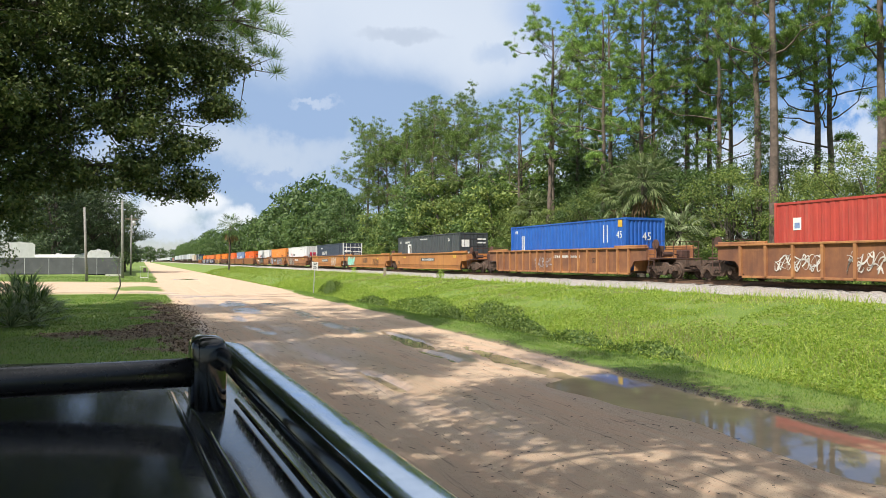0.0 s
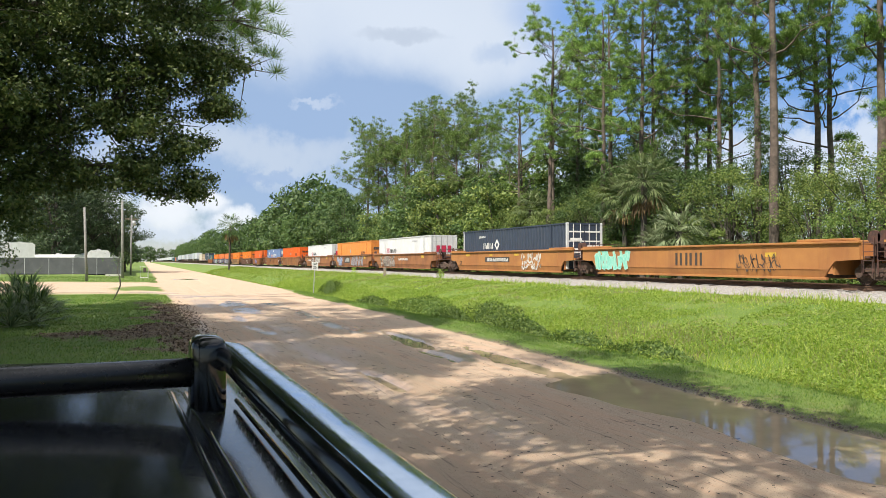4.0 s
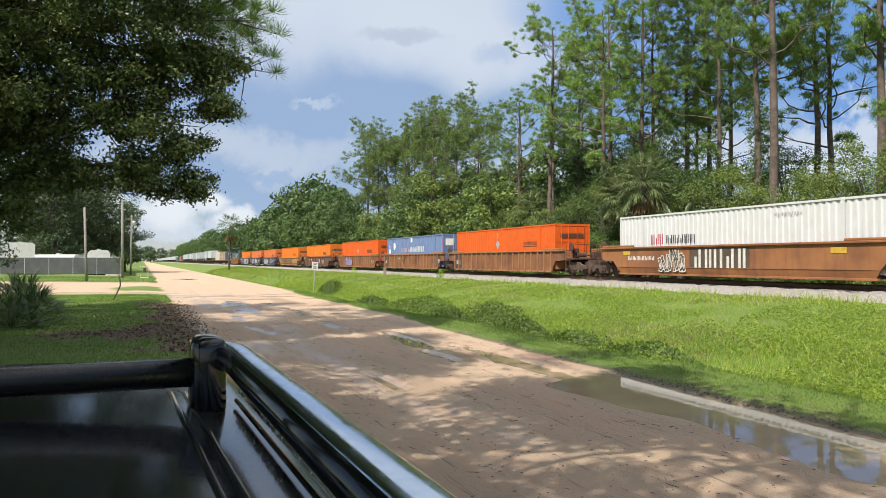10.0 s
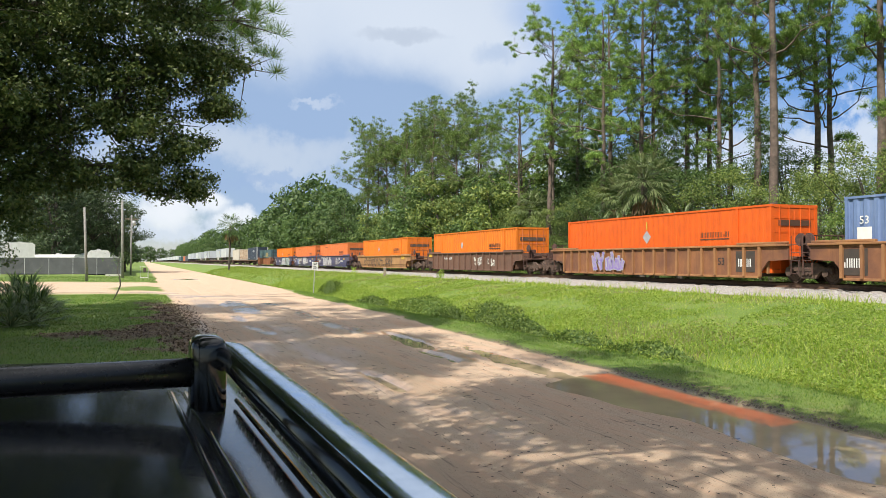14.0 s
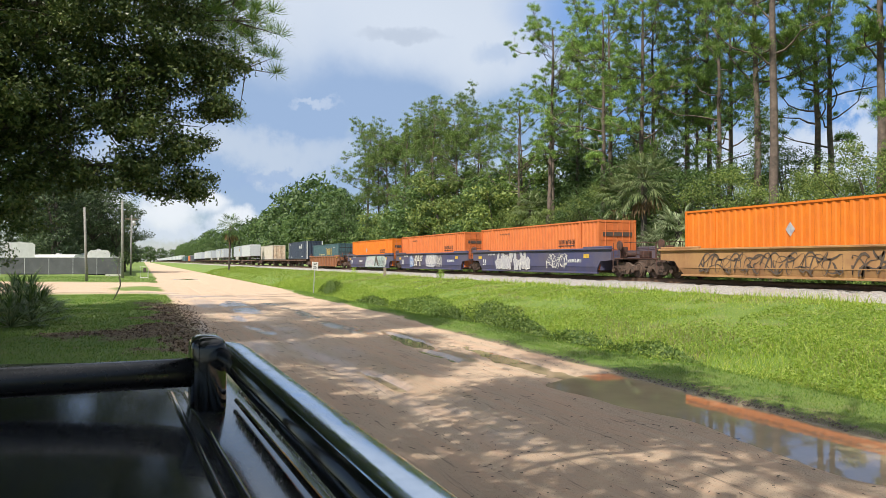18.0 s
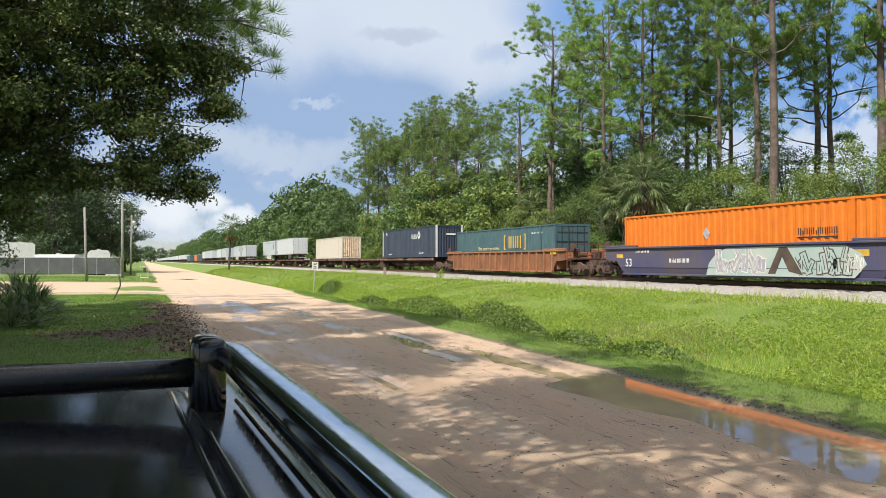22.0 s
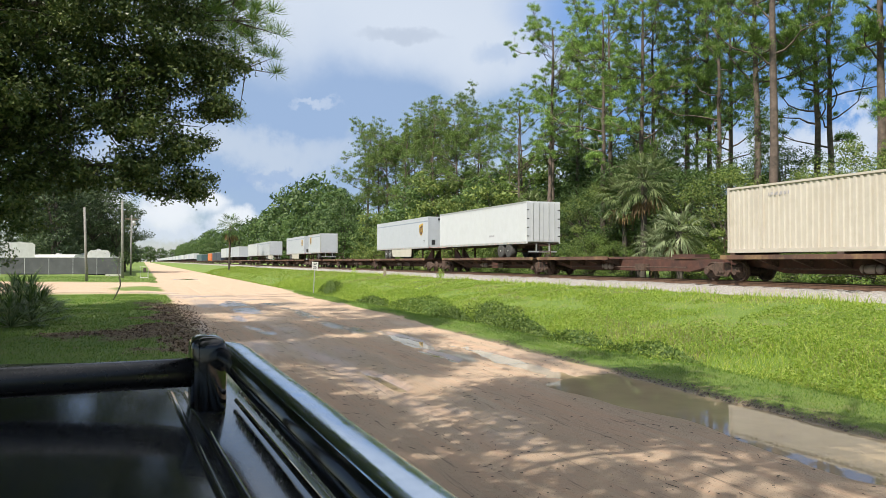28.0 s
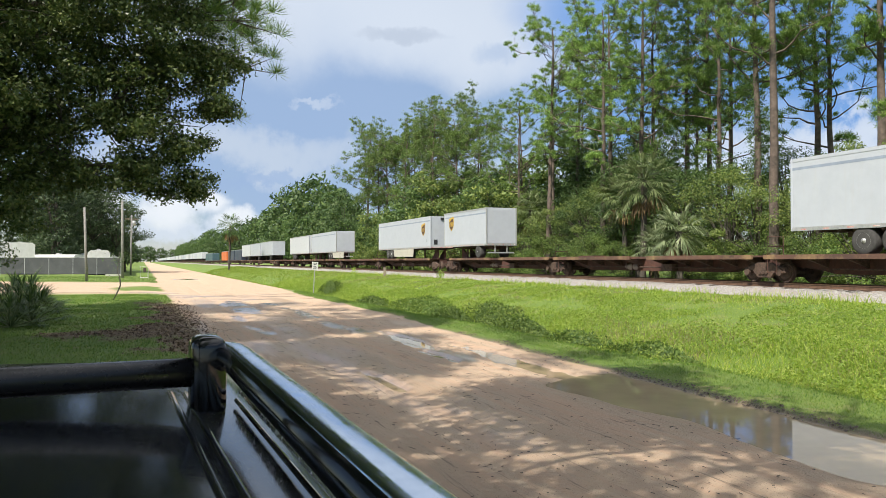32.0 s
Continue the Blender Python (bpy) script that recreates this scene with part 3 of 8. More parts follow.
TAG_PALE = surface("pale_teal_spray", (0.30, 0.40, 0.39), (0.42, 0.46, 0.43), 0.7, scale=0.8, bump=0.0)
TAG_GREY = surface("silver_spray_paint", (0.42, 0.41, 0.43), (0.28, 0.27, 0.32), 0.7, scale=5)

wheel_mesh, frame_mesh = [], []


def lathe(bm, prof, n=20, axis="x", centre=(0, 0, 0)):
    """A turned shape: prof of (along the axis, radius)."""
    rings = []
    for a, r in prof:
        ring = []
        for k in range(n):
            c, s = r * math.cos(2 * math.pi * k / n), r * math.sin(2 * math.pi * k / n)
            ring.append(bm.verts.new((centre[0] + a, centre[1] + c, centre[2] + s)))
        rings.append(ring)
    for r0, r1 in zip(rings, rings[1:]):
        for k in range(n):
            bm.faces.new((r0[k], r0[(k + 1) % n], r1[(k + 1) % n], r1[k]))
    bm.faces.new(rings[0][::-1])
    bm.faces.new(rings[-1])
    bmesh.ops.recalc_face_normals(bm, faces=bm.faces)
    return bm


def bogie_meshes():
    bm = bmesh.new()
    for sgn in (-1, 1):
        x = 0.7535 * sgn
        prof = [(-0.065, 0.08), (-0.065, 0.30), (-0.02, 0.32), (-0.02, 0.37), (-0.06, 0.385), (-0.06, 0.42), (0.06, 0.42), (0.06, 0.455), (0.09, 0.455), (0.09, 0.40), (0.02, 0.36), (0.02, 0.1)]
        lathe(bm, [(x - a * sgn, r) for a, r in prof], 22)
    tube(bm, [(-0.95, 0, 0), (0.95, 0, 0)], 0.085, 10)
    me = bpy.data.meshes.new("wheelset")
    bm.to_mesh(me)
    bm.free()
    me.materials.append(steel_dark)
    wheel_mesh.append(me)
    # side frame: arched casting with spring pocket
    bm = bmesh.new()
    for x0, x1 in ((0.93, 1.09), (-1.09, -0.93)):
        pts = [(-1.16, 0.44), (-1.10, 0.66), (-0.70, 0.70), (-0.38, 0.86), (0.38, 0.86), (0.70, 0.70), (1.10, 0.66), (1.16, 0.44), (0.92, 0.40), (0.80, 0.54), (0.62, 0.52), (0.36, 0.22), (-0.36, 0.22), (-0.62, 0.52), (-0.80, 0.54), (-0.92, 0.40)]
        sweep(bm, pts, x0, x1, "x")
    bx(bm, -0.95, 0.95, -0.22, 0.22, 0.42, 0.74)
    for sgn in (-1, 1):
        for y in (-0.17, 0, 0.17):
            lathe(bm, [(-0.05, 0.001), (-0.05, 0.07), (0.05, 0.07), (0.05, 0.001)], 8, centre=(1.11 * sgn, y, 0.42))
        for y in (-0.89, 0.89):
            lathe(bm, [(-0.06, 0.001), (-0.06, 0.14), (0.05, 0.13), (0.06, 0.001)], 12, centre=(1.12 * sgn, y, 0.44))
    bmesh.ops.bevel(bm, geom=[e for e in bm.edges if e.calc_length() > 0.2], offset=0.018, segments=1, affect="EDGES")
    me = bpy.data.meshes.new("bogie")
    bm.to_mesh(me)
    bm.free()
    me.materials.append(steel_dark)
    frame_mesh.append(me)


bogie_meshes()


def add_bogie(car, y):
    b = new("bogie", frame_mesh[0])
    b.parent = car
    b.location = (0, y, 0)
    tagged(b, "grimy cast-steel wheel truck")
    for dy in (-0.89, 0.89):
        w = new("wheelset", wheel_mesh[0])
        w.parent = b
        w.matrix_parent_inverse = Matrix.Translation((0, dy, 0.455))
        WHEELS.append(w)
    return b


def scribble(name, car, x, y0, y1, z0, z1, mat, seed, letters=5, weight=0.10, label=""):
    """Sprayed letter shapes with no reading: slanted strokes and loops on a side."""
    r = random.Random(seed)
    bm = bmesh.new()
    for line in range(2):
        f1, f2 = r.uniform(0, 6.28), r.uniform(0, 6.28)
        m, n = 16 * letters, letters * r.uniform(0.85, 1.15)
        amp, zc, hz = (y1 - y0) / letters * r.uniform(0.4, 0.7), (z0 + z1) / 2, (z1 - z0) / 2
        pts = []
        for k in range(m + 1):
            t = k / m
            yy = y0 + (y1 - y0) * t + amp * math.sin(2 * math.pi * n * t + f1)
            zz = zc + hz * (0.72 * math.sin(2 * math.pi * n * t * (1.0 if line else 0.5) + f2) + 0.28 * math.sin(2 * math.pi * 2.3 * n * t))
            pts.append((min(max(yy, y0), y1), zz))
        prev = None
        for k, p in enumerate(pts):
            q, o = pts[min(k + 1, m)], pts[max(k - 1, 0)]
            d = Vector((q[0] - o[0], q[1] - o[1]))
            if d.length < 1e-4:
                continue
            nr = Vector((-d.y, d.x)).normalized() * weight * 0.5 * (0.7 + 0.5 * math.sin(k * 0.7))
            cur = [bm.verts.new((x - 0.001 * line, p[0] + s * nr.x, min(max(p[1] + s * nr.y, z0), z1))) for s in (1, -1)]
            if prev:
                bm.faces.new((prev[0], prev[1], cur[1], cur[0]))
            prev = cur
    bmesh.ops.recalc_face_normals(bm, faces=bm.faces)
    return tagged(part(name, bm, mat, car, label or "sprayed graffiti strokes"), kind="stuff")


def bubbles(car, x, y0, y1, z0, z1, fill, line, seed, letters=5):
    """Sprayed letter shapes with no reading: for each, thick slanted strokes over a wider outline, with thin inner lines."""
    w = (y1 - y0) / letters
    for layer, mat in ((0, line), (1, fill), (2, line)):
        bm = bmesh.new()
        q = random.Random(seed + 5)
        for k in range(letters):
            c, zc, hz = y0 + (k + 0.5) * w, (z0 + z1) / 2, (z1 - z0) / 2
            for j in range(5):
                a0, b0 = q.uniform(-0.42, 0.42) * w, q.choice((-0.85, -0.75, 0.05)) * hz
                a1, b1 = a0 + q.uniform(-0.40, 0.55) * w, b0 + q.uniform(0.75, 1.5) * hz
                th = q.uniform(0.10, 0.17) * w
                d = Vector((a1 - a0, b1 - b0))
                n = Vector((-d.y, d.x)).normalized()
                half = (th + 0.045, th, 0.018)[layer]
                ext = (0.05, 0.0, -0.10)[layer]
                e = d.normalized() * ext
                xx = x - (0.0, 0.004, 0.008)[layer] - 0.0006 * j
                vs = []
                for (pa, pb), sg in (((a0, b0), -1), ((a1, b1), 1)):
                    for side in ((1, -1) if sg < 0 else (-1, 1)):
                        yy, zz = c + pa + sg * e.x + side * n.x * half, zc + pb + sg * e.y + side * n.y * half
                        vs.append(bm.verts.new((xx, min(max(yy, y0 - 0.2), y1 + 0.2), min(max(zz, z0), z1))))
                bm.faces.new(vs)
        bmesh.ops.recalc_face_normals(bm, faces=bm.faces)
        tagged(part(("graffiti_outline", "graffiti_fill", "graffiti_stroke")[layer], bm, mat, car, "sprayed graffiti letters"), kind="stuff")


def bars(name, car, x, y, z, w, h, n, mat, label="", seed=0):
    """Lettering that cannot be read: a row of plain bars centred at y, z on a side that faces -x."""
    r = random.Random(seed)
    bm = bmesh.new()
    step = w / n
    for k in range(n):
        a = y - w / 2 + k * step
        if step > 0.9:
            bx(bm, x - 0.004, x, a + 0.1 * step, a + 0.9 * step, z - h / 2, z + h / 2)
            continue
        t, v = step * r.uniform(0.60, 0.78), 0.22 * step
        bx(bm, x - 0.004, x, a + 0.1 * step, a + 0.1 * step + v, z - h / 2, z + h / 2)
        bx(bm, x - 0.004, x, a + 0.1 * step + t - v, a + 0.1 * step + t, z - h / 2, z + h * r.choice((0.5, 0.5, 0.1)))
    return tagged(part(name, bm, mat, car, label or "row of stencilled marks"), kind="stuff")


GEAR = surface("grimy_end_gear", (0.10, 0.045, 0.035), (0.05, 0.032, 0.028), 0.8, scale=5, bump=0.5, grain=30, dirt=(0.2, 0.09, 0.05), dirt_amt=0.5)


def end_gear(car, y, s, mat):
    """Ladder, platform, hand rails and brake gear at an end of a car (s = -1: the end that faces -y)."""
    part("end_platform", soft(boxes((-1.35, 1.35, min(y, y + s * 0.9), max(y, y + s * 0.9), 1.02, 1.10)), 0.008, 1), mat, car)
    for x in (-1.42, 1.42):
        rungs = [[(x, y + s * 0.12, z), (x, y + s * 0.55, z)] for z in (0.62, 0.94, 1.26, 1.58)]
        rungs += [[(x, y + s * q, 0.5), (x, y + s * q, 1.95)] for q in (0.12, 0.55)]
        part("ladder", tubes(rungs, 0.016, 5), mat, car)
    rail = [[(-1.2, y + s * 0.8, 1.1), (-1.2, y + s * 0.8, 1.95), (1.2, y + s * 0.8, 1.95), (1.2, y + s * 0.8, 1.1)], [(-0.4, y + s * 0.8, 1.1), (-0.4, y + s * 0.8, 1.95)], [(0.4, y + s * 0.8, 1.1), (0.4, y + s * 0.8, 1.95)]]
    part("hand_rail", tubes(rail, 0.018, 5), mat, car)
    bm = lathe(bmesh.new(), [(-0.3, 0.001), (-0.3, 0.13), (0.3, 0.13), (0.3, 0.001)], 12, centre=(-0.55, y + s * 0.45, 1.28))
    tube(bm, [(-0.2, y + s * 0.5, 1.3), (0.25, y + s * 0.42, 1.25)], 0.03, 6)
    part("brake_cylinder", bm, GEAR, car)
    part("air_reservoir", soft(boxes((0.2, 0.78, y + s * 0.45 - 0.2, y + s * 0.45 + 0.2, 1.1, 1.5)), 0.03, 1), GEAR, car)
    part("brake_wheel", lathe(bmesh.new(), [(-0.03, 0.20), (-0.03, 0.26), (0.03, 0.26), (0.03, 0.20)], 16, centre=(-1.22, y + s * 0.42, 1.78)), GEAR, car)
    part("brake_stand", tubes([[(-1.18, y + s * 0.42, 1.1), (-1.18, y + s * 0.42, 1.78)], [(-1.18, y + s * 0.42, 1.5), (-0.8, y + s * 0.3, 1.12)]], 0.03, 6), GEAR, car)
    part("valve_box", soft(boxes((-1.0, -0.62, y + s * 0.18, y + s * 0.36, 1.12, 1.72)), 0.02, 1), GEAR, car)
    part("air_hose", tubes([[(-0.9, y + s * 0.3, 1.05), (-0.95, y + s * 0.6, 0.7), (-0.6, y + s * 0.9, 0.5), (-0.3, y + s * 1.2, 0.62)]], 0.028, 6), rubber, car)
    part("step_stirrup", tubes([[(-1.44, y + s * 0.08, 0.98), (-1.44, y + s * 0.08, 0.42), (-1.44, y + s * 0.5, 0.42), (-1.44, y + s * 0.5, 0.98)]], 0.018, 5), GEAR, car)


def coupler(car, y, s):
    bm = bmesh.new()
    bx(bm, -0.11, 0.11, min(y, y + s * 0.95), max(y, y + s * 0.95), 0.70, 0.95)
    bx(bm, -0.2, 0.2, y + s * 0.95 - 0.16, y + s * 0.95 + 0.16, 0.66, 0.99)
    tube(bm, [(0.25, y, 0.75), (0.3, y + s * 0.5, 0.35), (0.25, y + s, 0.45)], 0.03, 6)
    part("coupler", bm, steel_dark, car)


# Panels between ribs: rust paint and dirt, darkened for shade under the chord.
PANEL = surface("shaded_rust_panel", (0.27, 0.115, 0.05), (0.15, 0.066, 0.04), 0.8, scale=0.9, bump=0.3, dirt=(0.10, 0.045, 0.03), dirt_amt=0.8, streak=True)


def well_car(b0, b1, paint, label, ribs=0, ends=(True, True), top=1.60, panel=None):
    """One unit of a well car between bogie centres b0 and b1 (places along the train). Origin at its middle, on the rail."""
    mid, half = (b0 + b1) / 2, (b1 - b0) / 2
    car = thing("well_car", label, "railway car", "well cars of the train")
    W = half - 1.75                      # half length of the well
    for x, out in ((-1.50, -1), (1.50, 1)):
        bm = bmesh.new()
        low, e = (0.26, 0.45) if ribs else (0.60, 0.14)
        lo = [(-half + 0.55, top), (-half + 0.55, 0.98), (-W - 0.15, 0.92), (-W + e, low), (W - e, low), (W + 0.15, 0.92), (half - 0.55, 0.98), (half - 0.55, top)]
        sweep(bm, lo, x - 0.045, x + 0.045, "x")
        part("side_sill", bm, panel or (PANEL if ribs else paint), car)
        bm = boxes((x - 0.16, x + 0.07, -half + 0.5, half - 0.5, top - 0.02, top + 0.07) if out < 0 else (x - 0.07, x + 0.16, -half + 0.5, half - 0.5, top - 0.02, top + 0.07))
        part("top_chord", soft(bm, 0.015, 1), paint, car)
        xb = x if ribs else x - out * 0.10
        bm = boxes((xb - 0.10, xb + 0.06, -W + 0.3, W - 0.3, 0.20, 0.30) if out < 0 else (xb - 0.06, xb + 0.10, -W + 0.3, W - 0.3, 0.20, 0.30))
        part("bottom_chord", soft(bm, 0.012, 1), paint, car)
        if not ribs:                     # the lower plate leans inwards
            bm = bmesh.new()
            ring = []
            for y, yl in ((-W + 0.14, -W + 0.45), (W - 0.14, W - 0.45)):
                ring.append([bm.verts.new(v) for v in ((x - 0.044, y, 0.604), (x + 0.044, y, 0.604), (x - out * 0.10 + 0.03, yl, 0.24), (x - out * 0.10 - 0.03, yl, 0.24))])
            for i in range(4):
                bm.faces.new((ring[0][i], ring[0][(i + 1) % 4], ring[1][(i + 1) % 4], ring[1][i]))
            bm.faces.new(ring[0]), bm.faces.new(ring[1])
            bmesh.ops.recalc_face_normals(bm, faces=bm.faces)
            part("lower_plate", bm, paint, car)
        # raised corner guides
        for y0, y1 in ((-half + 0.6, -W + 1.6), (W - 1.6, half - 0.6)):
            part("corner_guide", soft(boxes((x - 0.09, x + 0.09, y0, y1, top + 0.07, top + 0.17)), 0.02, 1), paint, car)
        if not ribs:
            part("sill_flange", boxes((x + out * 0.045, x + out * 0.062, -W + 0.5, W - 0.5, 0.60, 0.63) if out > 0 else (x - 0.062, x - 0.045, -W + 0.5, W - 0.5, 0.60, 0.63)), paint, car)
            for k in range(9):
                y = -W + 0.6 + (2 * W - 1.2) * k / 8
                xx = x + out * 0.045
                part("weld_seam", boxes((min(xx, xx + out * 0.006), max(xx, xx + out * 0.006), y - 0.012, y + 0.012, 0.62, top - 0.03)), paint, car)
        if ribs:
            for k in range(ribs):
                y = -W + 0.25 + (2 * W - 0.5) * k / (ribs - 1)
                xx = x + out * 0.045
                bm = boxes((min(xx, xx + out * 0.11), max(xx, xx + out * 0.11), y - 0.06, y + 0.06, 0.28, top - 0.03))
                part("rib", bm, paint, car)
    box_parts("floor_beam", [(-1.45, 1.45, y - 0.2, y + 0.2, 0.26, 0.42) for y in (-W + 0.8, -W / 2, 0, W / 2, W - 0.8)], steel_dark, car)
    for s, y in ((-1, -half), (1, half)):
        part("end_beam", soft(boxes((-1.45, 1.45, min(y - s * 0.5, y - s * 1.9), max(y - s * 0.5, y - s * 1.9), 0.98, 1.12)), 0.01, 1), paint, car)
        part("bulkhead", boxes((-1.4, 1.4, y - s * 1.78 - 0.04, y - s * 1.78 + 0.04, 0.4, top - 0.05)), paint, car)
        end_gear(car, y - s * 0.62, s, GEAR)
    for e, (s, y) in zip(ends, ((-1, -half), (1, half))):
        if e:
            coupler(car, y + s * 0.9, s)
            part("draft_sill", boxes((-0.3, 0.3, min(y - s * 1.2, y + s * 1.0), max(y - s * 1.2, y + s * 1.0), 0.62, 1.0)), steel_dark, car)
    add_bogie(car, -half)
    if ends[1]:
        add_bogie(car, half)
    MOVERS.append((car, mid, TRACK_X, CAR_Z))
    return car, half


def spine_car(b0, b1, load="", ends=(False, False), sill=None, hitch=-1, decks=(7.6, 8.4)):
    """One unit of a spine car: a centre beam with wheel decks, brackets and a trailer hitch."""
    mid, half = (b0 + b1) / 2, (b1 - b0) / 2
    car = thing("spine_car", "rusty brown spine car unit on wheel trucks", "railway car", "spine cars of the train")
    sill = sill or rust
    bm = sweep(bmesh.new(), [(-half + 0.3, 1.02), (half - 0.3, 1.02), (half - 0.3, 0.72), (half - 1.9, 0.62), (half - 3.0, 0.40), (-half + 3.0, 0.40), (-half + 1.9, 0.62), (-half + 0.3, 0.72)], -0.32, 0.32, "x")
    part("centre_sill", bm, sill, car)
    for s, y0, y1 in ((1, half - decks[1], half - 0.35), (-1, -half + 0.35, -half + decks[0])):
        if y1 - y0 < 1:
            continue
        deck = part("wheel_deck", soft(boxes((-1.40, 1.40, y0, y1, 1.08, 1.13)), 0.008, 1), sill, car, "rust-stained steel deck with pale worn edge")
        for x in (-1.40, 1.40):
            part("deck_edge", boxes((x - 0.05, x + 0.05, y0 - 0.02, y1 + 0.02, 1.0, 1.19)), deck_edge, car)
        n = 5
        for k in range(n):
            y = y0 + 0.4 + (y1 - y0 - 0.8) * k / (n - 1)
            part("bracket", sweep(bmesh.new(), [(-1.38, 1.08), (1.38, 1.08), (1.38, 0.98), (0.33, 0.66), (-0.33, 0.66), (-1.38, 0.98)], y - 0.05, y + 0.05), steel_dark, car)
    part("side_skirt_rail", boxes((-1.30, -1.24, -half + max(decks[0], 0.5), half - decks[1], 1.04, 1.12)), sill, car)
    # hitch
    y = hitch * (half - (1.2 if load == "trailer" else 3.0))
    up = load == "trailer"
    bm = bmesh.new()
    if up:
        k = -hitch
        for x0, x1 in ((-0.42, -0.30), (0.30, 0.42)):
            sweep(bm, [(y - k * 0.45, 1.13), (y + k * 1.1, 1.13), (y - k * 0.05, 1.90), (y - k * 0.45, 1.95)], x0, x1, "x")
        bx(bm, -0.5, 0.5, y - 0.45, y + 0.3, 1.93, 2.02)
    else:
        bx(bm, -0.45, 0.45, y - 0.5, y + 1.2, 1.13, 1.26)
    part("trailer_hitch", bm, sill, car)
    if load == "container":
        for q in (-7.6, -2.0, 2.0, 7.6):
            part("container_arm", soft(boxes((-1.3, 1.3, q - 0.16, q + 0.16, 1.0, 1.29)), 0.015, 1), steel_dark, car)
    part("step", tubes([[(-1.42, half - 1.0, 1.05), (-1.42, half - 1.0, 0.45), (-1.42, half - 0.55, 0.45), (-1.42, half - 0.55, 1.05)]], 0.02, 5), sill, car)
    tank = lathe(bmesh.new(), [(-0.46, 0.001), (-0.45, 0.12), (-0.38, 0.17), (0.38, 0.17), (0.45, 0.12), (0.46, 0.001)], 16)
    bmesh.ops.rotate(tank, verts=tank.verts, cent=(0, 0, 0), matrix=Matrix.Rotation(radians(90), 3, "Z"))
    bmesh.ops.translate(tank, verts=tank.verts, vec=(-0.62, 1.2, 0.62))
    part("air_tank", tank, tank_grey, car, "dusty grey air tank", True)
    part("tank_strap", boxes((-0.80, -0.44, 0.93, 0.97, 0.44, 0.80), (-0.80, -0.44, 1.43, 1.47, 0.44, 0.80)), steel_dark, car)
    part("valve_box", soft(boxes((-0.72, -0.34, -2.3, -1.5, 0.42, 0.78)), 0.02, 1), steel_dark, car)
    rail_y = half - 0.5
    part("hand_rail", tubes([[(-1.36, rail_y, 1.13), (-1.36, rail_y, 1.95), (-0.5, rail_y, 1.95), (-0.5, rail_y, 1.13)], [(-1.36, rail_y, 1.55), (-0.5, rail_y, 1.55)]], 0.022, 5), sill, car)
    part("brake_rigging", tubes([[(0.6, -half + 2, 0.75), (0.6, half - 2, 0.7)], [(-0.55, -half + 3, 0.6), (-0.55, half - 3, 0.6)]], 0.04, 6), steel_dark, car)
    for e, (s, y) in zip(ends, ((-1, -half), (1, half))):
        if e:
            coupler(car, y + s * 0.8, s)
    add_bogie(car, -half)
    if ends[1]:
        add_bogie(car, half)
    MOVERS.append((car, mid, TRACK_X, CAR_Z))
    return car, half


deck_edge = surface("worn_deck_edge", (0.15, 0.078, 0.052), (0.08, 0.045, 0.036), 0.8, scale=0.6, bump=0.4, dirt=(0.44, 0.31, 0.14), dirt_amt=0.65)


def corrugated(bm, x, y0, y1, z0, z1, pitch, depth, out):
    """A ribbed sheet in the plane x, between y0 and y1, its ribs standing up and down."""
    n = max(int(round((y1 - y0) / pitch)), 1)
    p = (y1 - y0) / n
    ys = []
    for k in range(n):
        a = y0 + k * p
        ys += [(a, 0), (a + 0.36 * p, 0), (a + 0.5 * p, 1), (a + 0.86 * p, 1)]
    ys.append((y1, 0))
    cols = [(bm.verts.new((x - out * depth * q, y, z0)), bm.verts.new((x - out * depth * q, y, z1))) for y, q in ys]
    for a, b in zip(cols, cols[1:]):
        f = (a[0], b[0], b[1], a[1])
        bm.faces.new(f if out > 0 else f[::-1])


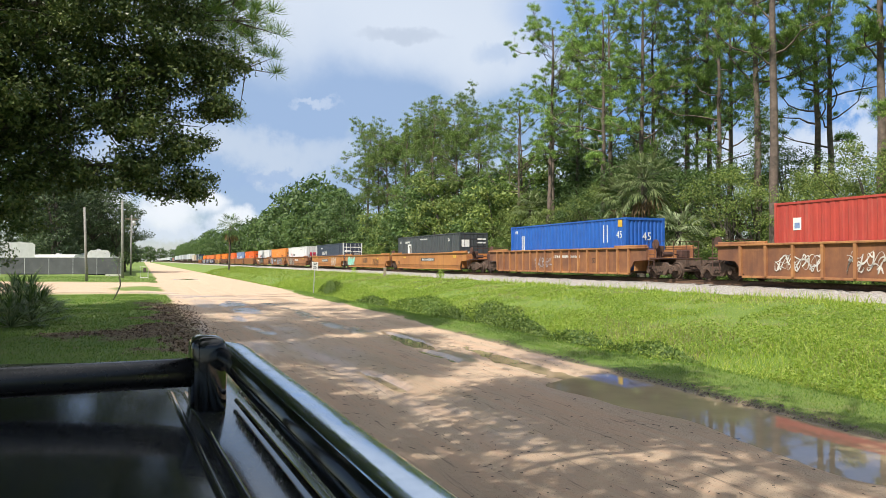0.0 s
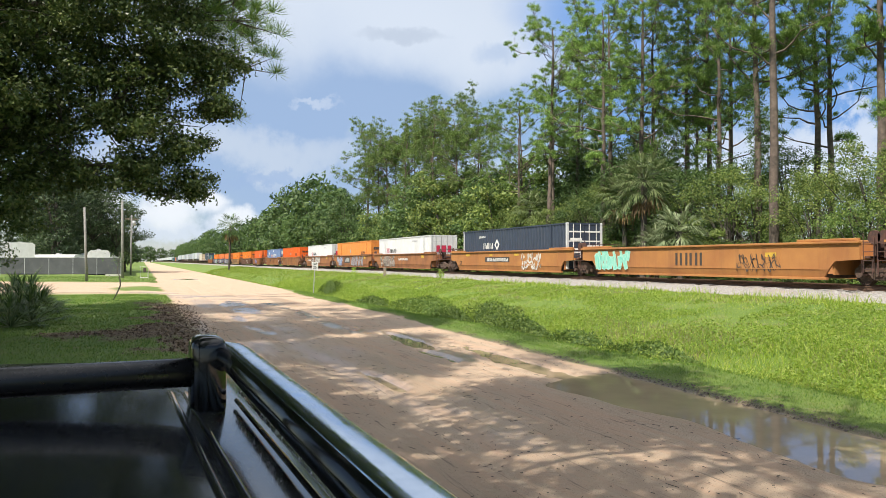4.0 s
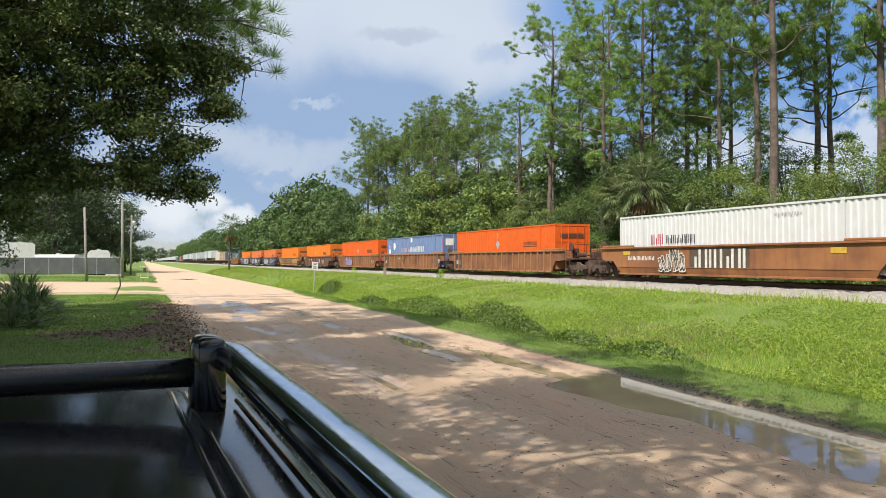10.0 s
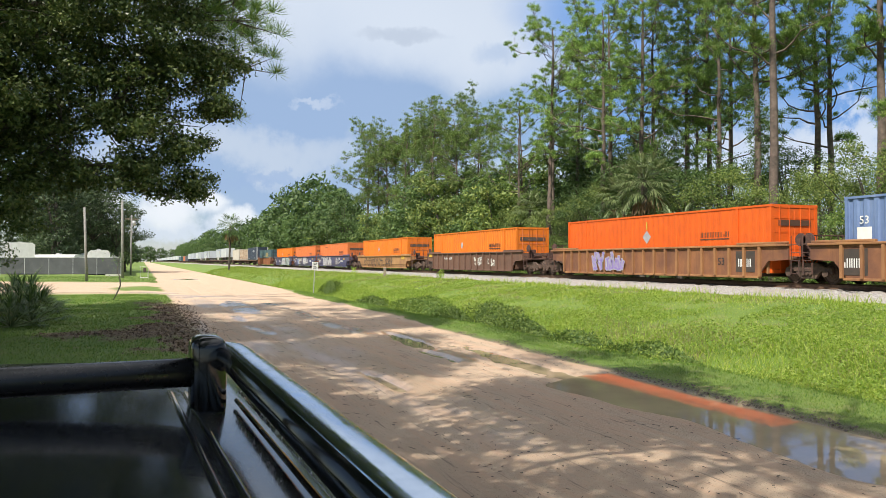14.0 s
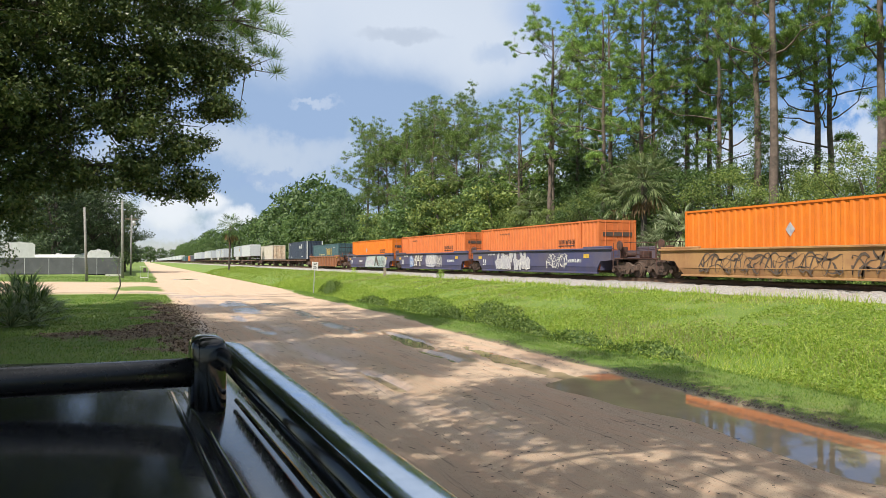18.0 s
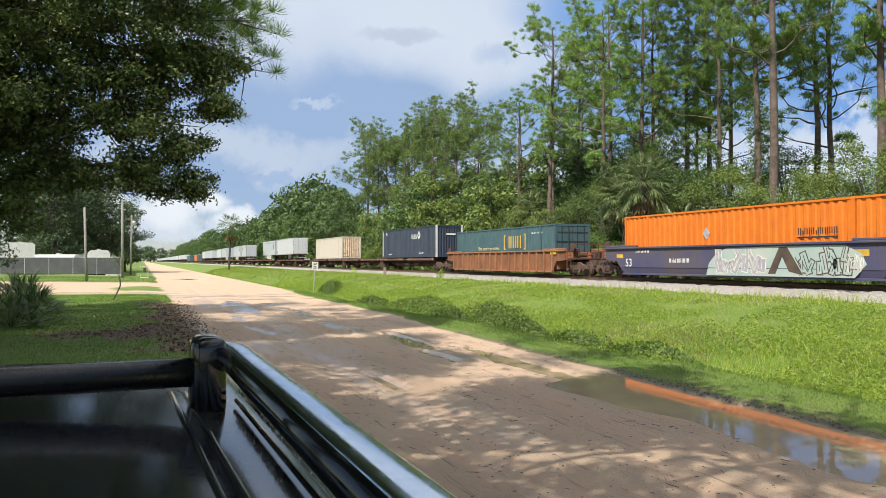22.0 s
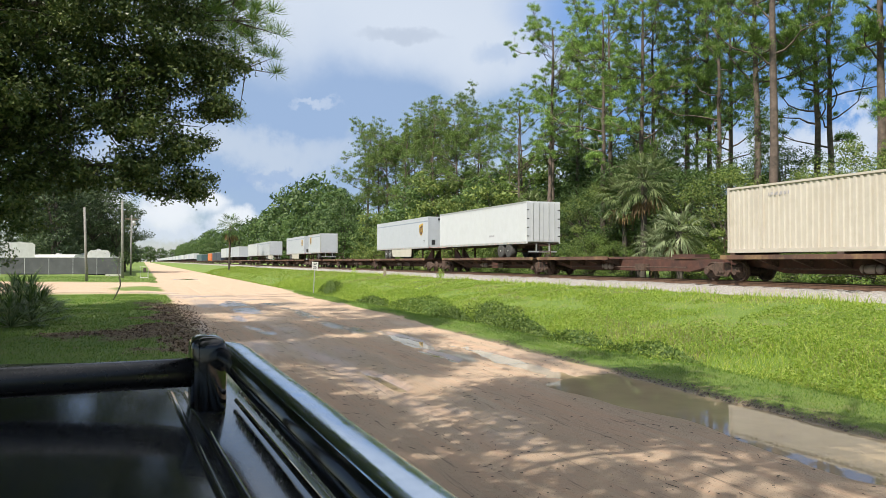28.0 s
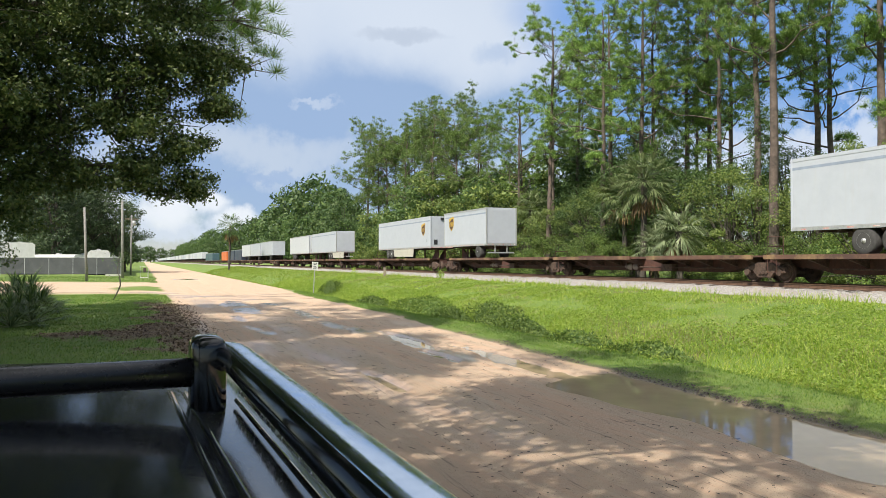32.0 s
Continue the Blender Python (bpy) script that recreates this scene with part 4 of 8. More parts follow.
def container(u_far, length, paint, label, z=0.42, height=2.90, end="doors", posts=None, pitch=0.40, depth=0.046, rods=None, category="container"):
    """A freight container whose far end lies at u_far along the train. Origin at its middle, on its floor."""
    c = thing("freight_container", label, category, "containers on the train")
    L, W, H = length / 2, 1.30, height
    posts, rods = posts or paint, rods or galv
    r = 0.09
    for x, out in ((-W + 0.03, -1), (W - 0.03, 1)):
        bm = bmesh.new()
        corrugated(bm, x, -L + r, L - r, 0.16, H - 0.07, pitch, depth, out)
        part("side_wall", bm, paint, c)
        for nm, z0, z1 in (("top_rail", H - 0.085, H), ("bottom_rail", 0.0, 0.17)):
            a, b = (x - 0.03, x + 0.05) if out < 0 else (x - 0.05, x + 0.03)
            part(nm, boxes((a, b, -L + r, L - r, z0, z1)), paint, c)
    if length > 15:                      # lifting posts inside both ends
        for x, out in ((-W + 0.03, -1), (W - 0.03, 1)):
            for y in (-6.1, 6.1):
                xa, xb = (x - 0.034, x + 0.02) if out < 0 else (x - 0.02, x + 0.034)
                part("lifting_post", boxes((xa, xb, y - 0.085, y + 0.085, 0.171, H - 0.087)), paint, c)
                part("lifting_casting", soft(boxes((xa - 0.004, xb + 0.004, y - 0.10, y + 0.10, H - 0.10, H + 0.004)), 0.01, 1), paint, c)
    bm = bmesh.new()
    n = int(length / 0.6)
    for k in range(n):
        a = -L + r + (2 * L - 2 * r) * k / n
        bx(bm, -W + 0.06, W - 0.06, a, a + (2 * L - 2 * r) / n * 0.82, H - 0.05, H - 0.012)
    bx(bm, -W + 0.06, W - 0.06, -L + r, L - r, H - 0.07, H - 0.03)
    part("roof", bm, paint, c)
    part("floor", boxes((-W + 0.05, W - 0.05, -L + r, L - r, 0.02, 0.14)), steel_dark, c)
    for x in (-W, W - 0.15):
        for y in (-L, L - 0.12):
            part("corner_post", boxes((x, x + 0.15, y, y + 0.12, 0.11, H - 0.11)), posts, c)
            for z0, z1 in ((-0.005, 0.115), (H - 0.115, H + 0.006)):
                part("corner_casting", soft(boxes((x - 0.006, x + 0.156, y - 0.02, y + 0.14, z0, z1)), 0.012, 1), posts, c)
    for s, y in ((-1, -L), (1, L)):
        part("end_header", boxes((-W + 0.15, W - 0.15, y - 0.06 if s > 0 else y, y if s > 0 else y + 0.06, H - 0.14, H)), paint, c)
        part("end_sill", boxes((-W + 0.15, W - 0.15, y - 0.06 if s > 0 else y, y if s > 0 else y + 0.06, 0.0, 0.14)), paint, c)
        if s > 0 or end == "ribbed":
            bm = bmesh.new()
            corrugated(bm, 0, -W + 0.15, W - 0.15, 0.14, H - 0.14, 0.27, 0.045, 1)
            bmesh.ops.rotate(bm, verts=bm.verts, cent=(0, 0, 0), matrix=Matrix.Rotation(radians(-90 if s < 0 else 90), 3, "Z"))
            bmesh.ops.translate(bm, verts=bm.verts, vec=(0, y - s * 0.03, 0))
            part("end_wall", bm, paint if end != "ribbed" or s > 0 else END_MAT.get(label, paint), c)
        else:
            for x0, x1 in ((-W + 0.16, -0.012), (0.012, W - 0.16)):
                d = part("door", soft(boxes((x0, x1, y + 0.02, y + 0.065, 0.15, H - 0.15)), 0.01, 1), paint, c, "closed steel cargo door")
                for q in (0.28, 0.74):
                    xx = x0 + (x1 - x0) * q
                    part("lock_rod", tubes([[(xx, y - 0.005, 0.06), (xx, y - 0.005, H - 0.06)]], 0.022, 6), rods, d)
                box_parts("door_bar", [(x0 + 0.02, x1 - 0.02, y + 0.006, y + 0.02, zz - 0.045, zz + 0.045) for zz in (0.55, 1.05, 1.75, 2.35)], rods if rods is not galv else paint, d)
    MOVERS.append((c, u_far - L, TRACK_X, CAR_Z + z))
    return c, L


END_MAT = {}


def trailer(u_far, length, paint, label, rear=True, skirt=False, tandem=True, z=1.15):
    """A highway semi-trailer standing on a spine car; the end that faces -y is its rear, or its front wall."""
    c = thing("semi_trailer", label, "trailer", "trailers on the train")
    L, W, lo, hi = length / 2, 1.29, 0.98, 3.90
    f = -1 if rear else 1                # where the wheels are
    body = part("body", soft(boxes((-W, W, -L, L, lo + 0.10, hi - 0.02)), 0.02, 2), paint, c)
    n = max(int(length / (2.6 if skirt else 3.2)), 2)
    for x in (-W, W):
        for k in range(1, n):
            y = -L + 2 * L * k / n
            part("seam", boxes((x - 0.003, x + 0.003, y - 0.012, y + 0.012, lo + 0.16, hi - 0.14)), paint, body)
        part("top_rail", boxes((x - 0.014, x + 0.014, -L + 0.02, L - 0.02, hi - 0.13, hi)), galv if not skirt else paint, c)
        part("bottom_rail", boxes((x - 0.02, x + 0.02, -L, L, lo, lo + 0.15)), galv, c)
        bm = boxes(*[(x - 0.024, x + 0.024, -L + 0.6 + 2 * (L - 0.6) * k / 14 - 0.13, -L + 0.6 + 2 * (L - 0.6) * k / 14 + 0.13, lo + 0.04, lo + 0.085) for k in range(15)])
        part("reflector_strip", bm, REFLECT, c)
        if paint is T_GREY:
            part("stripe", boxes((x - 0.004, x + 0.004, -L + 0.05, L - 0.05, hi - 0.47, hi - 0.36)), T_STRIPE, body, "thin blue-grey stripe")
    part("roof_sheet", boxes((-W + 0.02, W - 0.02, -L + 0.03, L - 0.03, hi - 0.02, hi + 0.004)), galv, c)
    for x in (-W + 0.02, W - 0.02):
        for y in (-L + 0.0, L):
            part("corner_post", soft(boxes((x - 0.05, x + 0.05, y - 0.035, y + 0.035, lo, hi)), 0.012, 1), galv if rear and paint is T_GREY else paint, c)
    y = -L
    if rear and paint is T_GREY:
        part("roller_door", soft(boxes((-W + 0.1, W - 0.1, y - 0.01, y + 0.02, lo + 0.2, hi - 0.14)), 0.006, 1), paint, c, "closed grey roller door")
        part("rear_sill", boxes((-W, W, y - 0.04, y, lo, lo + 0.18)), galv, c)
        box_parts("marker_lamp", [(q - 0.05, q + 0.05, y - 0.055, y - 0.04, lo + 0.06, lo + 0.12) for q in (-1.1, -0.75, -0.15, 0.15, 0.75, 1.1)], REFLECT, c)
    elif rear:
        for x0, x1 in ((-W + 0.08, -0.01), (0.01, W - 0.08)):
            d = part("rear_door", soft(boxes((x0, x1, y - 0.03, y + 0.01, lo + 0.14, hi - 0.1)), 0.008, 1), paint, c)
            for q in (0.33, 0.72):
                xx = x0 + (x1 - x0) * q
                part("lock_rod", tubes([[(xx, y - 0.05, lo + 0.1), (xx, y - 0.05, hi - 0.1)]], 0.018, 6), galv, d)
            for zz in (1.5, 2.1, 2.7, 3.3):
                xe = x0 if x0 < -0.5 else x1
                part("hinge", boxes((xe - 0.09, xe + 0.09, y - 0.045, y - 0.03, zz - 0.03, zz + 0.03)), letter_dark, d)
        part("rear_bumper", boxes((-1.1, 1.1, y + 0.04, y + 0.14, 0.38, 0.48), (-0.55, -0.47, y + 0.04, y + 0.12, 0.48, 1.0), (0.47, 0.55, y + 0.04, y + 0.12, 0.48, 1.0)), galv, c)
    if rear and paint is T_GREY:
        part("rear_bumper", boxes((-1.1, 1.1, y + 0.04, y + 0.14, 0.38, 0.48), (-0.55, -0.47, y + 0.04, y + 0.12, 0.48, 1.0), (0.47, 0.55, y + 0.04, y + 0.12, 0.48, 1.0)), galv, c)
    if not rear:
        part("connector_box", soft(boxes((-0.95, -0.6, y - 0.03, y, 1.3, 1.75)), 0.01, 1), letter_dark, c)
        part("connector_box", soft(boxes((0.35, 0.7, y - 0.06, y, 1.25, 1.7)), 0.01, 1), letter_dark, c)
        part("marker_lamp_box", soft(boxes((-0.30, 0.10, y - 0.08, y, hi - 0.34, hi - 0.12)), 0.01, 1), letter_dark, c)
        part("front_rail", boxes((-W + 0.06, W - 0.06, y - 0.02, y, lo + 0.03, lo + 0.10)), REFLECT, c)
        if skirt:
            lettering("size_number", "53", 0.34, letter_dark, c, at_side(-W - 0.004, -L + 1.05, 1.62))
    wy = -L + (3.5 if tandem else 2.6) if rear else L - 3.85
    ax = (wy - 0.62, wy + 0.62) if tandem else (wy - 1.0,)
    part("slider_frame", boxes((-0.6, -0.5, min(ax) - 1.2, max(ax) + 1.2, 0.7, lo + 0.02), (0.5, 0.6, min(ax) - 1.2, max(ax) + 1.2, 0.7, lo + 0.02), (-1.0, 1.0, min(ax) - 0.06, min(ax) + 0.06, 0.45, 0.55), (-1.0, 1.0, max(ax) - 0.06, max(ax) + 0.06, 0.45, 0.55)), steel_dark, c)
    for a in ax:
        for x in (-1.02, 1.02):
            s = -1 if x < 0 else 1
            bm = lathe(bmesh.new(), [(-0.24, 0.30), (-0.25, 0.47), (-0.21, 0.52), (0.21, 0.52), (0.25, 0.47), (0.24, 0.30)], 22, centre=(x, a, 0.52))
            w = part("wheel", bm, tyre_grey, c, "dusty grey rubber tyre", True)
            bm = lathe(bmesh.new(), [(0.0, 0.29), (s * 0.245, 0.29), (s * 0.15, 0.22), (s * 0.17, 0.12), (s * 0.25, 0.10), (s * 0.25, 0.001)], 18, centre=(x, a, 0.52))
            part("rim", bm, shaded_rim if not skirt else galv, w, "", True)
            part("hub", lathe(bmesh.new(), [(s * 0.15, 0.001), (s * 0.27, 0.06), (s * 0.27, 0.001)] if s > 0 else [(s * 0.27, 0.001), (s * 0.27, 0.06), (s * 0.15, 0.001)], 10, centre=(x, a, 0.52)), galv, w, "pale wheel hub", True)
    gy = L - 3.4 if rear else -L + 3.4
    bm = boxes((-0.62, -0.5, gy - 0.06, gy + 0.06, 0.02, lo), (0.5, 0.62, gy - 0.06, gy + 0.06, 0.02, lo), (-0.75, -0.38, gy - 0.14, gy + 0.14, 0.0, 0.04), (0.38, 0.75, gy - 0.14, gy + 0.14, 0.0, 0.04))
    tube(bm, [(-0.55, gy, 0.4), (0.55, gy, 0.75)], 0.03, 6)
    part("landing_gear", bm, steel_dark, c)
    box_parts("cross_beam", [(-W + 0.04, W - 0.04, -L + 0.4 + k * 0.9, -L + 0.5 + k * 0.9, lo - 0.08, lo + 0.02) for k in range(int((length - 0.6) / 0.9))], steel_dark, c)
    if skirt:
        part("side_skirt", sweep(bmesh.new(), [(wy - 7.7, lo - 0.02), (wy - 1.4, lo - 0.02), (wy - 1.7, 0.24), (wy - 7.5, 0.20)], -W - 0.005, -W + 0.03, "x"), skirt_cream, c, "cream side skirt")
        part("skirt_latch", soft(boxes((-W - 0.03, -W - 0.004, wy - 3.9, wy - 3.75, 0.62, 0.74)), 0.01, 1), galv, c)
    MOVERS.append((c, u_far - L, TRACK_X, CAR_Z + z))
    return c, L


T_GREY = surface("pale_grey_trailer", (0.47, 0.50, 0.555), (0.44, 0.47, 0.525), 0.35, dirt=(0.45, 0.44, 0.42), dirt_amt=0.25, streak=True)
T_STRIPE = surface("trailer_stripe", (0.30, 0.35, 0.44), None, 0.5)
tank_grey = surface("dusty_tank", (0.30, 0.25, 0.22), (0.20, 0.155, 0.13), 0.75, scale=3, bump=0.2)
skirt_cream = surface("cream_side_skirt", (0.50, 0.48, 0.42), (0.46, 0.435, 0.375), 0.5, dirt=(0.36, 0.32, 0.26), dirt_amt=0.4, streak=True)
# rims coloured near-black, for the shade inside their open hollows
shaded_rim = surface("shaded_rim", (0.012, 0.012, 0.012), (0.02, 0.019, 0.018), 0.6)
tyre_grey = surface("dusty_rubber", (0.07, 0.068, 0.066), (0.045, 0.044, 0.043), 0.85, scale=6, bump=0.2, grain=60)
REFLECT = surface("reflector_tape", (0.55, 0.10, 0.08), (0.7, 0.65, 0.6), 0.4, scale=3)

# ---- the train, in the order in which it passes ----
C_RED = surface("red_container", (0.43, 0.058, 0.042), (0.36, 0.05, 0.04), 0.5, dirt=(0.45, 0.22, 0.16), dirt_amt=0.3, streak=True)
C_BLUE = surface("blue_container", (0.018, 0.105, 0.43), (0.015, 0.085, 0.36), 0.45, dirt=(0.2, 0.22, 0.26), dirt_amt=0.2, streak=True)
C_SLATE = surface("slate_container", (0.055, 0.065, 0.072), (0.043, 0.05, 0.058), 0.5, dirt=(0.16, 0.15, 0.13), dirt_amt=0.3, streak=True)
C_NAVY = surface("navy_container", (0.036, 0.05, 0.082), (0.03, 0.041, 0.066), 0.5, dirt=(0.13, 0.13, 0.13), dirt_amt=0.25, streak=True)
C_WHITE = surface("white_container", (0.60, 0.61, 0.63), (0.56, 0.565, 0.575), 0.45, dirt=(0.5, 0.45, 0.38), dirt_amt=0.35, streak=True)
C_TANGERINE = surface("orange_container", (0.66, 0.245, 0.05), (0.58, 0.20, 0.045), 0.5, dirt=(0.4, 0.2, 0.1), dirt_amt=0.35, streak=True)
C_BRIGHT = surface("bright_orange_container", (0.70, 0.112, 0.008), (0.61, 0.095, 0.008), 0.55, dirt=(0.36, 0.1, 0.03), dirt_amt=0.3, streak=True)
C_SALMON = surface("faded_orange_container", (0.61, 0.165, 0.042), (0.53, 0.135, 0.036), 0.62, dirt=(0.42, 0.2, 0.11), dirt_amt=0.45, streak=True)
C_STEEL_BLUE = surface("steel_blue_container", (0.145, 0.215, 0.39), (0.12, 0.18, 0.34), 0.5, dirt=(0.32, 0.33, 0.36), dirt_amt=0.35, streak=True)
C_TEAL = surface("teal_container", (0.058, 0.118, 0.138), (0.046, 0.092, 0.11), 0.5, dirt=(0.2, 0.18, 0.15), dirt_amt=0.3, streak=True)
C_TAN = surface("cream_container", (0.52, 0.48, 0.42), (0.47, 0.43, 0.37), 0.5, dirt=(0.42, 0.32, 0.22), dirt_amt=0.4, streak=True)
C_TAN_RUST = surface("rust_streaked_cream", (0.66, 0.55, 0.42), (0.50, 0.36, 0.25), 0.6, scale=2, dirt=(0.20, 0.075, 0.04), dirt_amt=1.0, streak=True)
T_WHITE = surface("white_trailer", (0.57, 0.59, 0.62), (0.535, 0.555, 0.585), 0.35, dirt=(0.5, 0.48, 0.45), dirt_amt=0.25, streak=True)
W_OCHRE = surface("ochre_ribbed_paint", (0.42, 0.205, 0.075), (0.27, 0.115, 0.052), 0.78, scale=0.9, bump=0.3, dirt=(0.13, 0.05, 0.035), dirt_amt=0.95, streak=True)
W_ORANGE = surface("orange_car_paint", (0.43, 0.195, 0.058), (0.33, 0.135, 0.046), 0.68, scale=0.5, bump=0.2, dirt=(0.19, 0.08, 0.042), dirt_amt=0.75, streak=True)
W_BROWN = surface("brown_car_paint", (0.33, 0.14, 0.052), (0.20, 0.082, 0.038), 0.72, scale=0.6, bump=0.2, dirt=(0.12, 0.052, 0.035), dirt_amt=0.9, streak=True)
W_TAN = surface("tan_ribbed_paint", (0.34, 0.17, 0.066), (0.24, 0.11, 0.05), 0.75, scale=0.9, bump=0.3, dirt=(0.13, 0.065, 0.045), dirt_amt=0.7, streak=True)
W_UMBER = surface("umber_ribbed_paint", (0.15, 0.08, 0.055), (0.11, 0.06, 0.042), 0.75, scale=1.5, bump=0.3, dirt=(0.26, 0.13, 0.07), dirt_amt=0.4, streak=True)
W_SAND = surface("dusty_tan_paint", (0.40, 0.225, 0.09), (0.28, 0.145, 0.065), 0.75, scale=0.8, bump=0.2, dirt=(0.17, 0.085, 0.06), dirt_amt=0.6, streak=True)
W_BLUE = surface("blue_grey_car_paint", (0.058, 0.06, 0.14), (0.10, 0.085, 0.105), 0.65, scale=0.35, bump=0.2, dirt=(0.12, 0.075, 0.06), dirt_amt=0.85, streak=True)
W_RUST = surface("rust_ribbed_paint", (0.34, 0.15, 0.065), (0.25, 0.10, 0.05), 0.8, scale=1.5, bump=0.3, dirt=(0.14, 0.055, 0.035), dirt_amt=0.7, streak=True)
M_RED = surface("red_mark", (0.50, 0.03, 0.08), None, 0.5)
M_GOLD = surface("gold_mark", (0.60, 0.40, 0.07), None, 0.5)
M_SLOGAN = surface("pale_yellow_mark", (0.66, 0.58, 0.30), None, 0.5)
M_BROWN = surface("brown_mark", (0.10, 0.05, 0.03), None, 0.5)
M_PINK = surface("pink_mark", (0.62, 0.38, 0.38), None, 0.5)

SX, CX = -1.556, -1.272      # just proud of a well car's side and of a container's side


def build_train():
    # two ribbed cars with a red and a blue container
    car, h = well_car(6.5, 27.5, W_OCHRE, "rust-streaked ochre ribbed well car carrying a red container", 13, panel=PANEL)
    scribble("graffiti", car, SX - 0.03, 1.0, 3.2, 0.45, 1.3, TAG_WHITE, 3, 6, 0.05)
    scribble("graffiti", car, SX - 0.03, 4.2, 6.6, 0.5, 1.2, TAG_WHITE, 4, 6, 0.05)
    c, L = container(23.9, 13.72, C_RED, "red ribbed freight container with a small white logo", end="ribbed", depth=0.02)
    part("logo", boxes((CX - 0.004, CX, L - 1.35, L - 0.95, 1.75, 2.25)), letter_white, c, "white square logo")
    part("logo_mark", boxes((CX - 0.007, CX - 0.004, L - 1.28, L - 1.02, 1.82, 2.05)), TAG_BLUE, c)
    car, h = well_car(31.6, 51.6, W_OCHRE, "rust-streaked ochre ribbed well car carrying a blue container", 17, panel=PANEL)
    bars("stencil_text", car, SX - 0.002, -1.5, 1.2, 3.2, 0.16, 14, letter_white, "", 5)
    scribble("graffiti", car, SX - 0.03, 0.0, 2.4, 0.5, 1.2, TAG_GREY, 6, 5, 0.04)
    lettering("size_number", "53", 0.38, letter_dark, car, at_side(SX, -4.6, 0.95))
    c, L = container(48.0, 13.72, C_BLUE, "bright blue ribbed freight container", end="ribbed", depth=0.03)
    lettering("size_number", "45", 0.62, letter_white, c, at_end(0.1, -L - 0.006, 1.85))
    lettering("size_number", "45", 0.55, letter_white, c, at_side(CX - 0.004, -L + 0.62, 1.95))
    part("warning_sign", boxes((CX - 0.006, CX, -L + 0.35, -L + 0.75, 2.4, 2.78)), YELLOW, c, "small yellow warning sign")
    bars("stencil_text", c, CX, L - 0.8, 2.5, 0.4, 0.2, 2, letter_white, "", 9)
    bars("stencil_text", c, CX, L - 1.8, 1.5, 0.5, 1.5, 2, letter_white, "", 7)
    box_parts("stencil_column", [(CX - 0.004, CX, -L + q, -L + q + 0.07, 1.55, 2.55) for q in (1.75, 2.1)], letter_white, c)
    # orange three-unit set
    names = "worn orange smooth-sided well car unit"
    car, h = well_car(54.9, 75.4, W_ORANGE, names + " with a dark plate of markings", 0, (True, False))
    part("number_plate_panel", boxes((SX - 0.002, SX + 0.002, -2.6, 0.9, 0.92, 1.22)), PLATE, car)
    bars("stencil_text", car, SX - 0.003, -0.9, 1.07, 3.0, 0.19, 11, letter_white, "", 9)
    lettering("size_number", "53", 0.5, letter_dark, car, at_side(SX, 7.4, 0.72))
    box_parts("yellow_stripe", [(SX - 0.002, SX, -7.6, -6.9, 1.2, 1.42), (SX - 0.002, SX, 5.3, 6.0, 1.25, 1.38)], YELLOW, car)
    c, L = container(73.6, 16.15, C_SLATE, "dark slate-grey container with white door markings", rods=letter_dark)
    part("logo", boxes((CX - 0.004, CX, L - 4.0, L - 3.0, 1.10, 2.15)), letter_white, c, "white square logo")
    part("logo_mark", boxes((CX - 0.008, CX - 0.004, L - 3.85, L - 3.55, 1.2, 2.0), (CX - 0.008, CX - 0.004, L - 3.85, L - 3.3, 1.85, 2.0)), PLATE, c)
    bars("stencil_text", c, CX, L - 2.9, 2.35, 1.5, 0.18, 9, letter_white, "", 10)
    bars("stencil_text", c, CX, L - 0.8, 2.4, 0.4, 0.2, 2, letter_white, "", 11)
    bars("stencil_text", c, CX, L - 7.6, 2.55, 2.0, 0.10, 14, letter_white, "", 12)
    bars("stencil_text", c, CX, -L + 2.3, 2.35, 0.5, 0.3, 2, letter_white, "", 13)
    box_parts("door_mark", [(-1.1, -0.4, -L - 0.012, -L + 0.0, 1.7, 2.3), (0.3, 1.1, -L - 0.012, -L, 2.3, 2.42), (0.3, 1.1, -L - 0.012, -L, 2.0, 2.12), (-1.1, -0.4, -L - 0.012, -L, 1.15, 1.3)], letter_white, c)
    car, h = well_car(75.4, 95.0, W_ORANGE, names + ", empty, tagged with teal graffiti", 0, (False, False))
    bubbles(car, SX - 0.006, 4.7, 7.8, 0.40, 1.5, TAG_TEAL, TAG_TEAL2, 14, 6)
    bars("logo", car, SX, 0.0, 1.02, 2.1, 0.60, 3, PLATE, "three dark block shapes", 16)
    scribble("graffiti", car, SX - 0.004, -5.6, -3.2, 0.45, 1.25, TAG_BLACK, 17, 7, 0.05)
    box_parts("yellow_stripe", [(SX - 0.002, SX, -5.4, -4.8, 1.1, 1.28), (SX - 0.002, SX, 6.8, 7.5, 1.35, 1.5)], YELLOW, car)
    car, h = well_car(95.0, 115.4, W_ORANGE, names + " with white sprayed graffiti", 0, (False, True))
    part("number_plate_panel", boxes((SX - 0.002, SX + 0.002, -1.2, 2.9, 0.85, 1.22)), PLATE, car)
    bars("stencil_text", car, SX - 0.003, 0.85, 1.03, 3.6, 0.24, 11, letter_white, "", 18)
    scribble("graffiti", car, SX - 0.004, -5.7, -3.0, 0.32, 1.5, TAG_WHITE, 19, 5, 0.12)
    lettering("size_number", "53", 0.5, letter_dark, car, at_side(SX, 7.6, 0.75))
    box_parts("yellow_stripe", [(SX - 0.002, SX, -2.6, -1.9, 1.3, 1.45), (SX - 0.002, SX, 5.8, 6.5, 1.3, 1.5), (SX - 0.002, SX, 1.6, 2.1, 1.32, 1.44)], YELLOW, car)
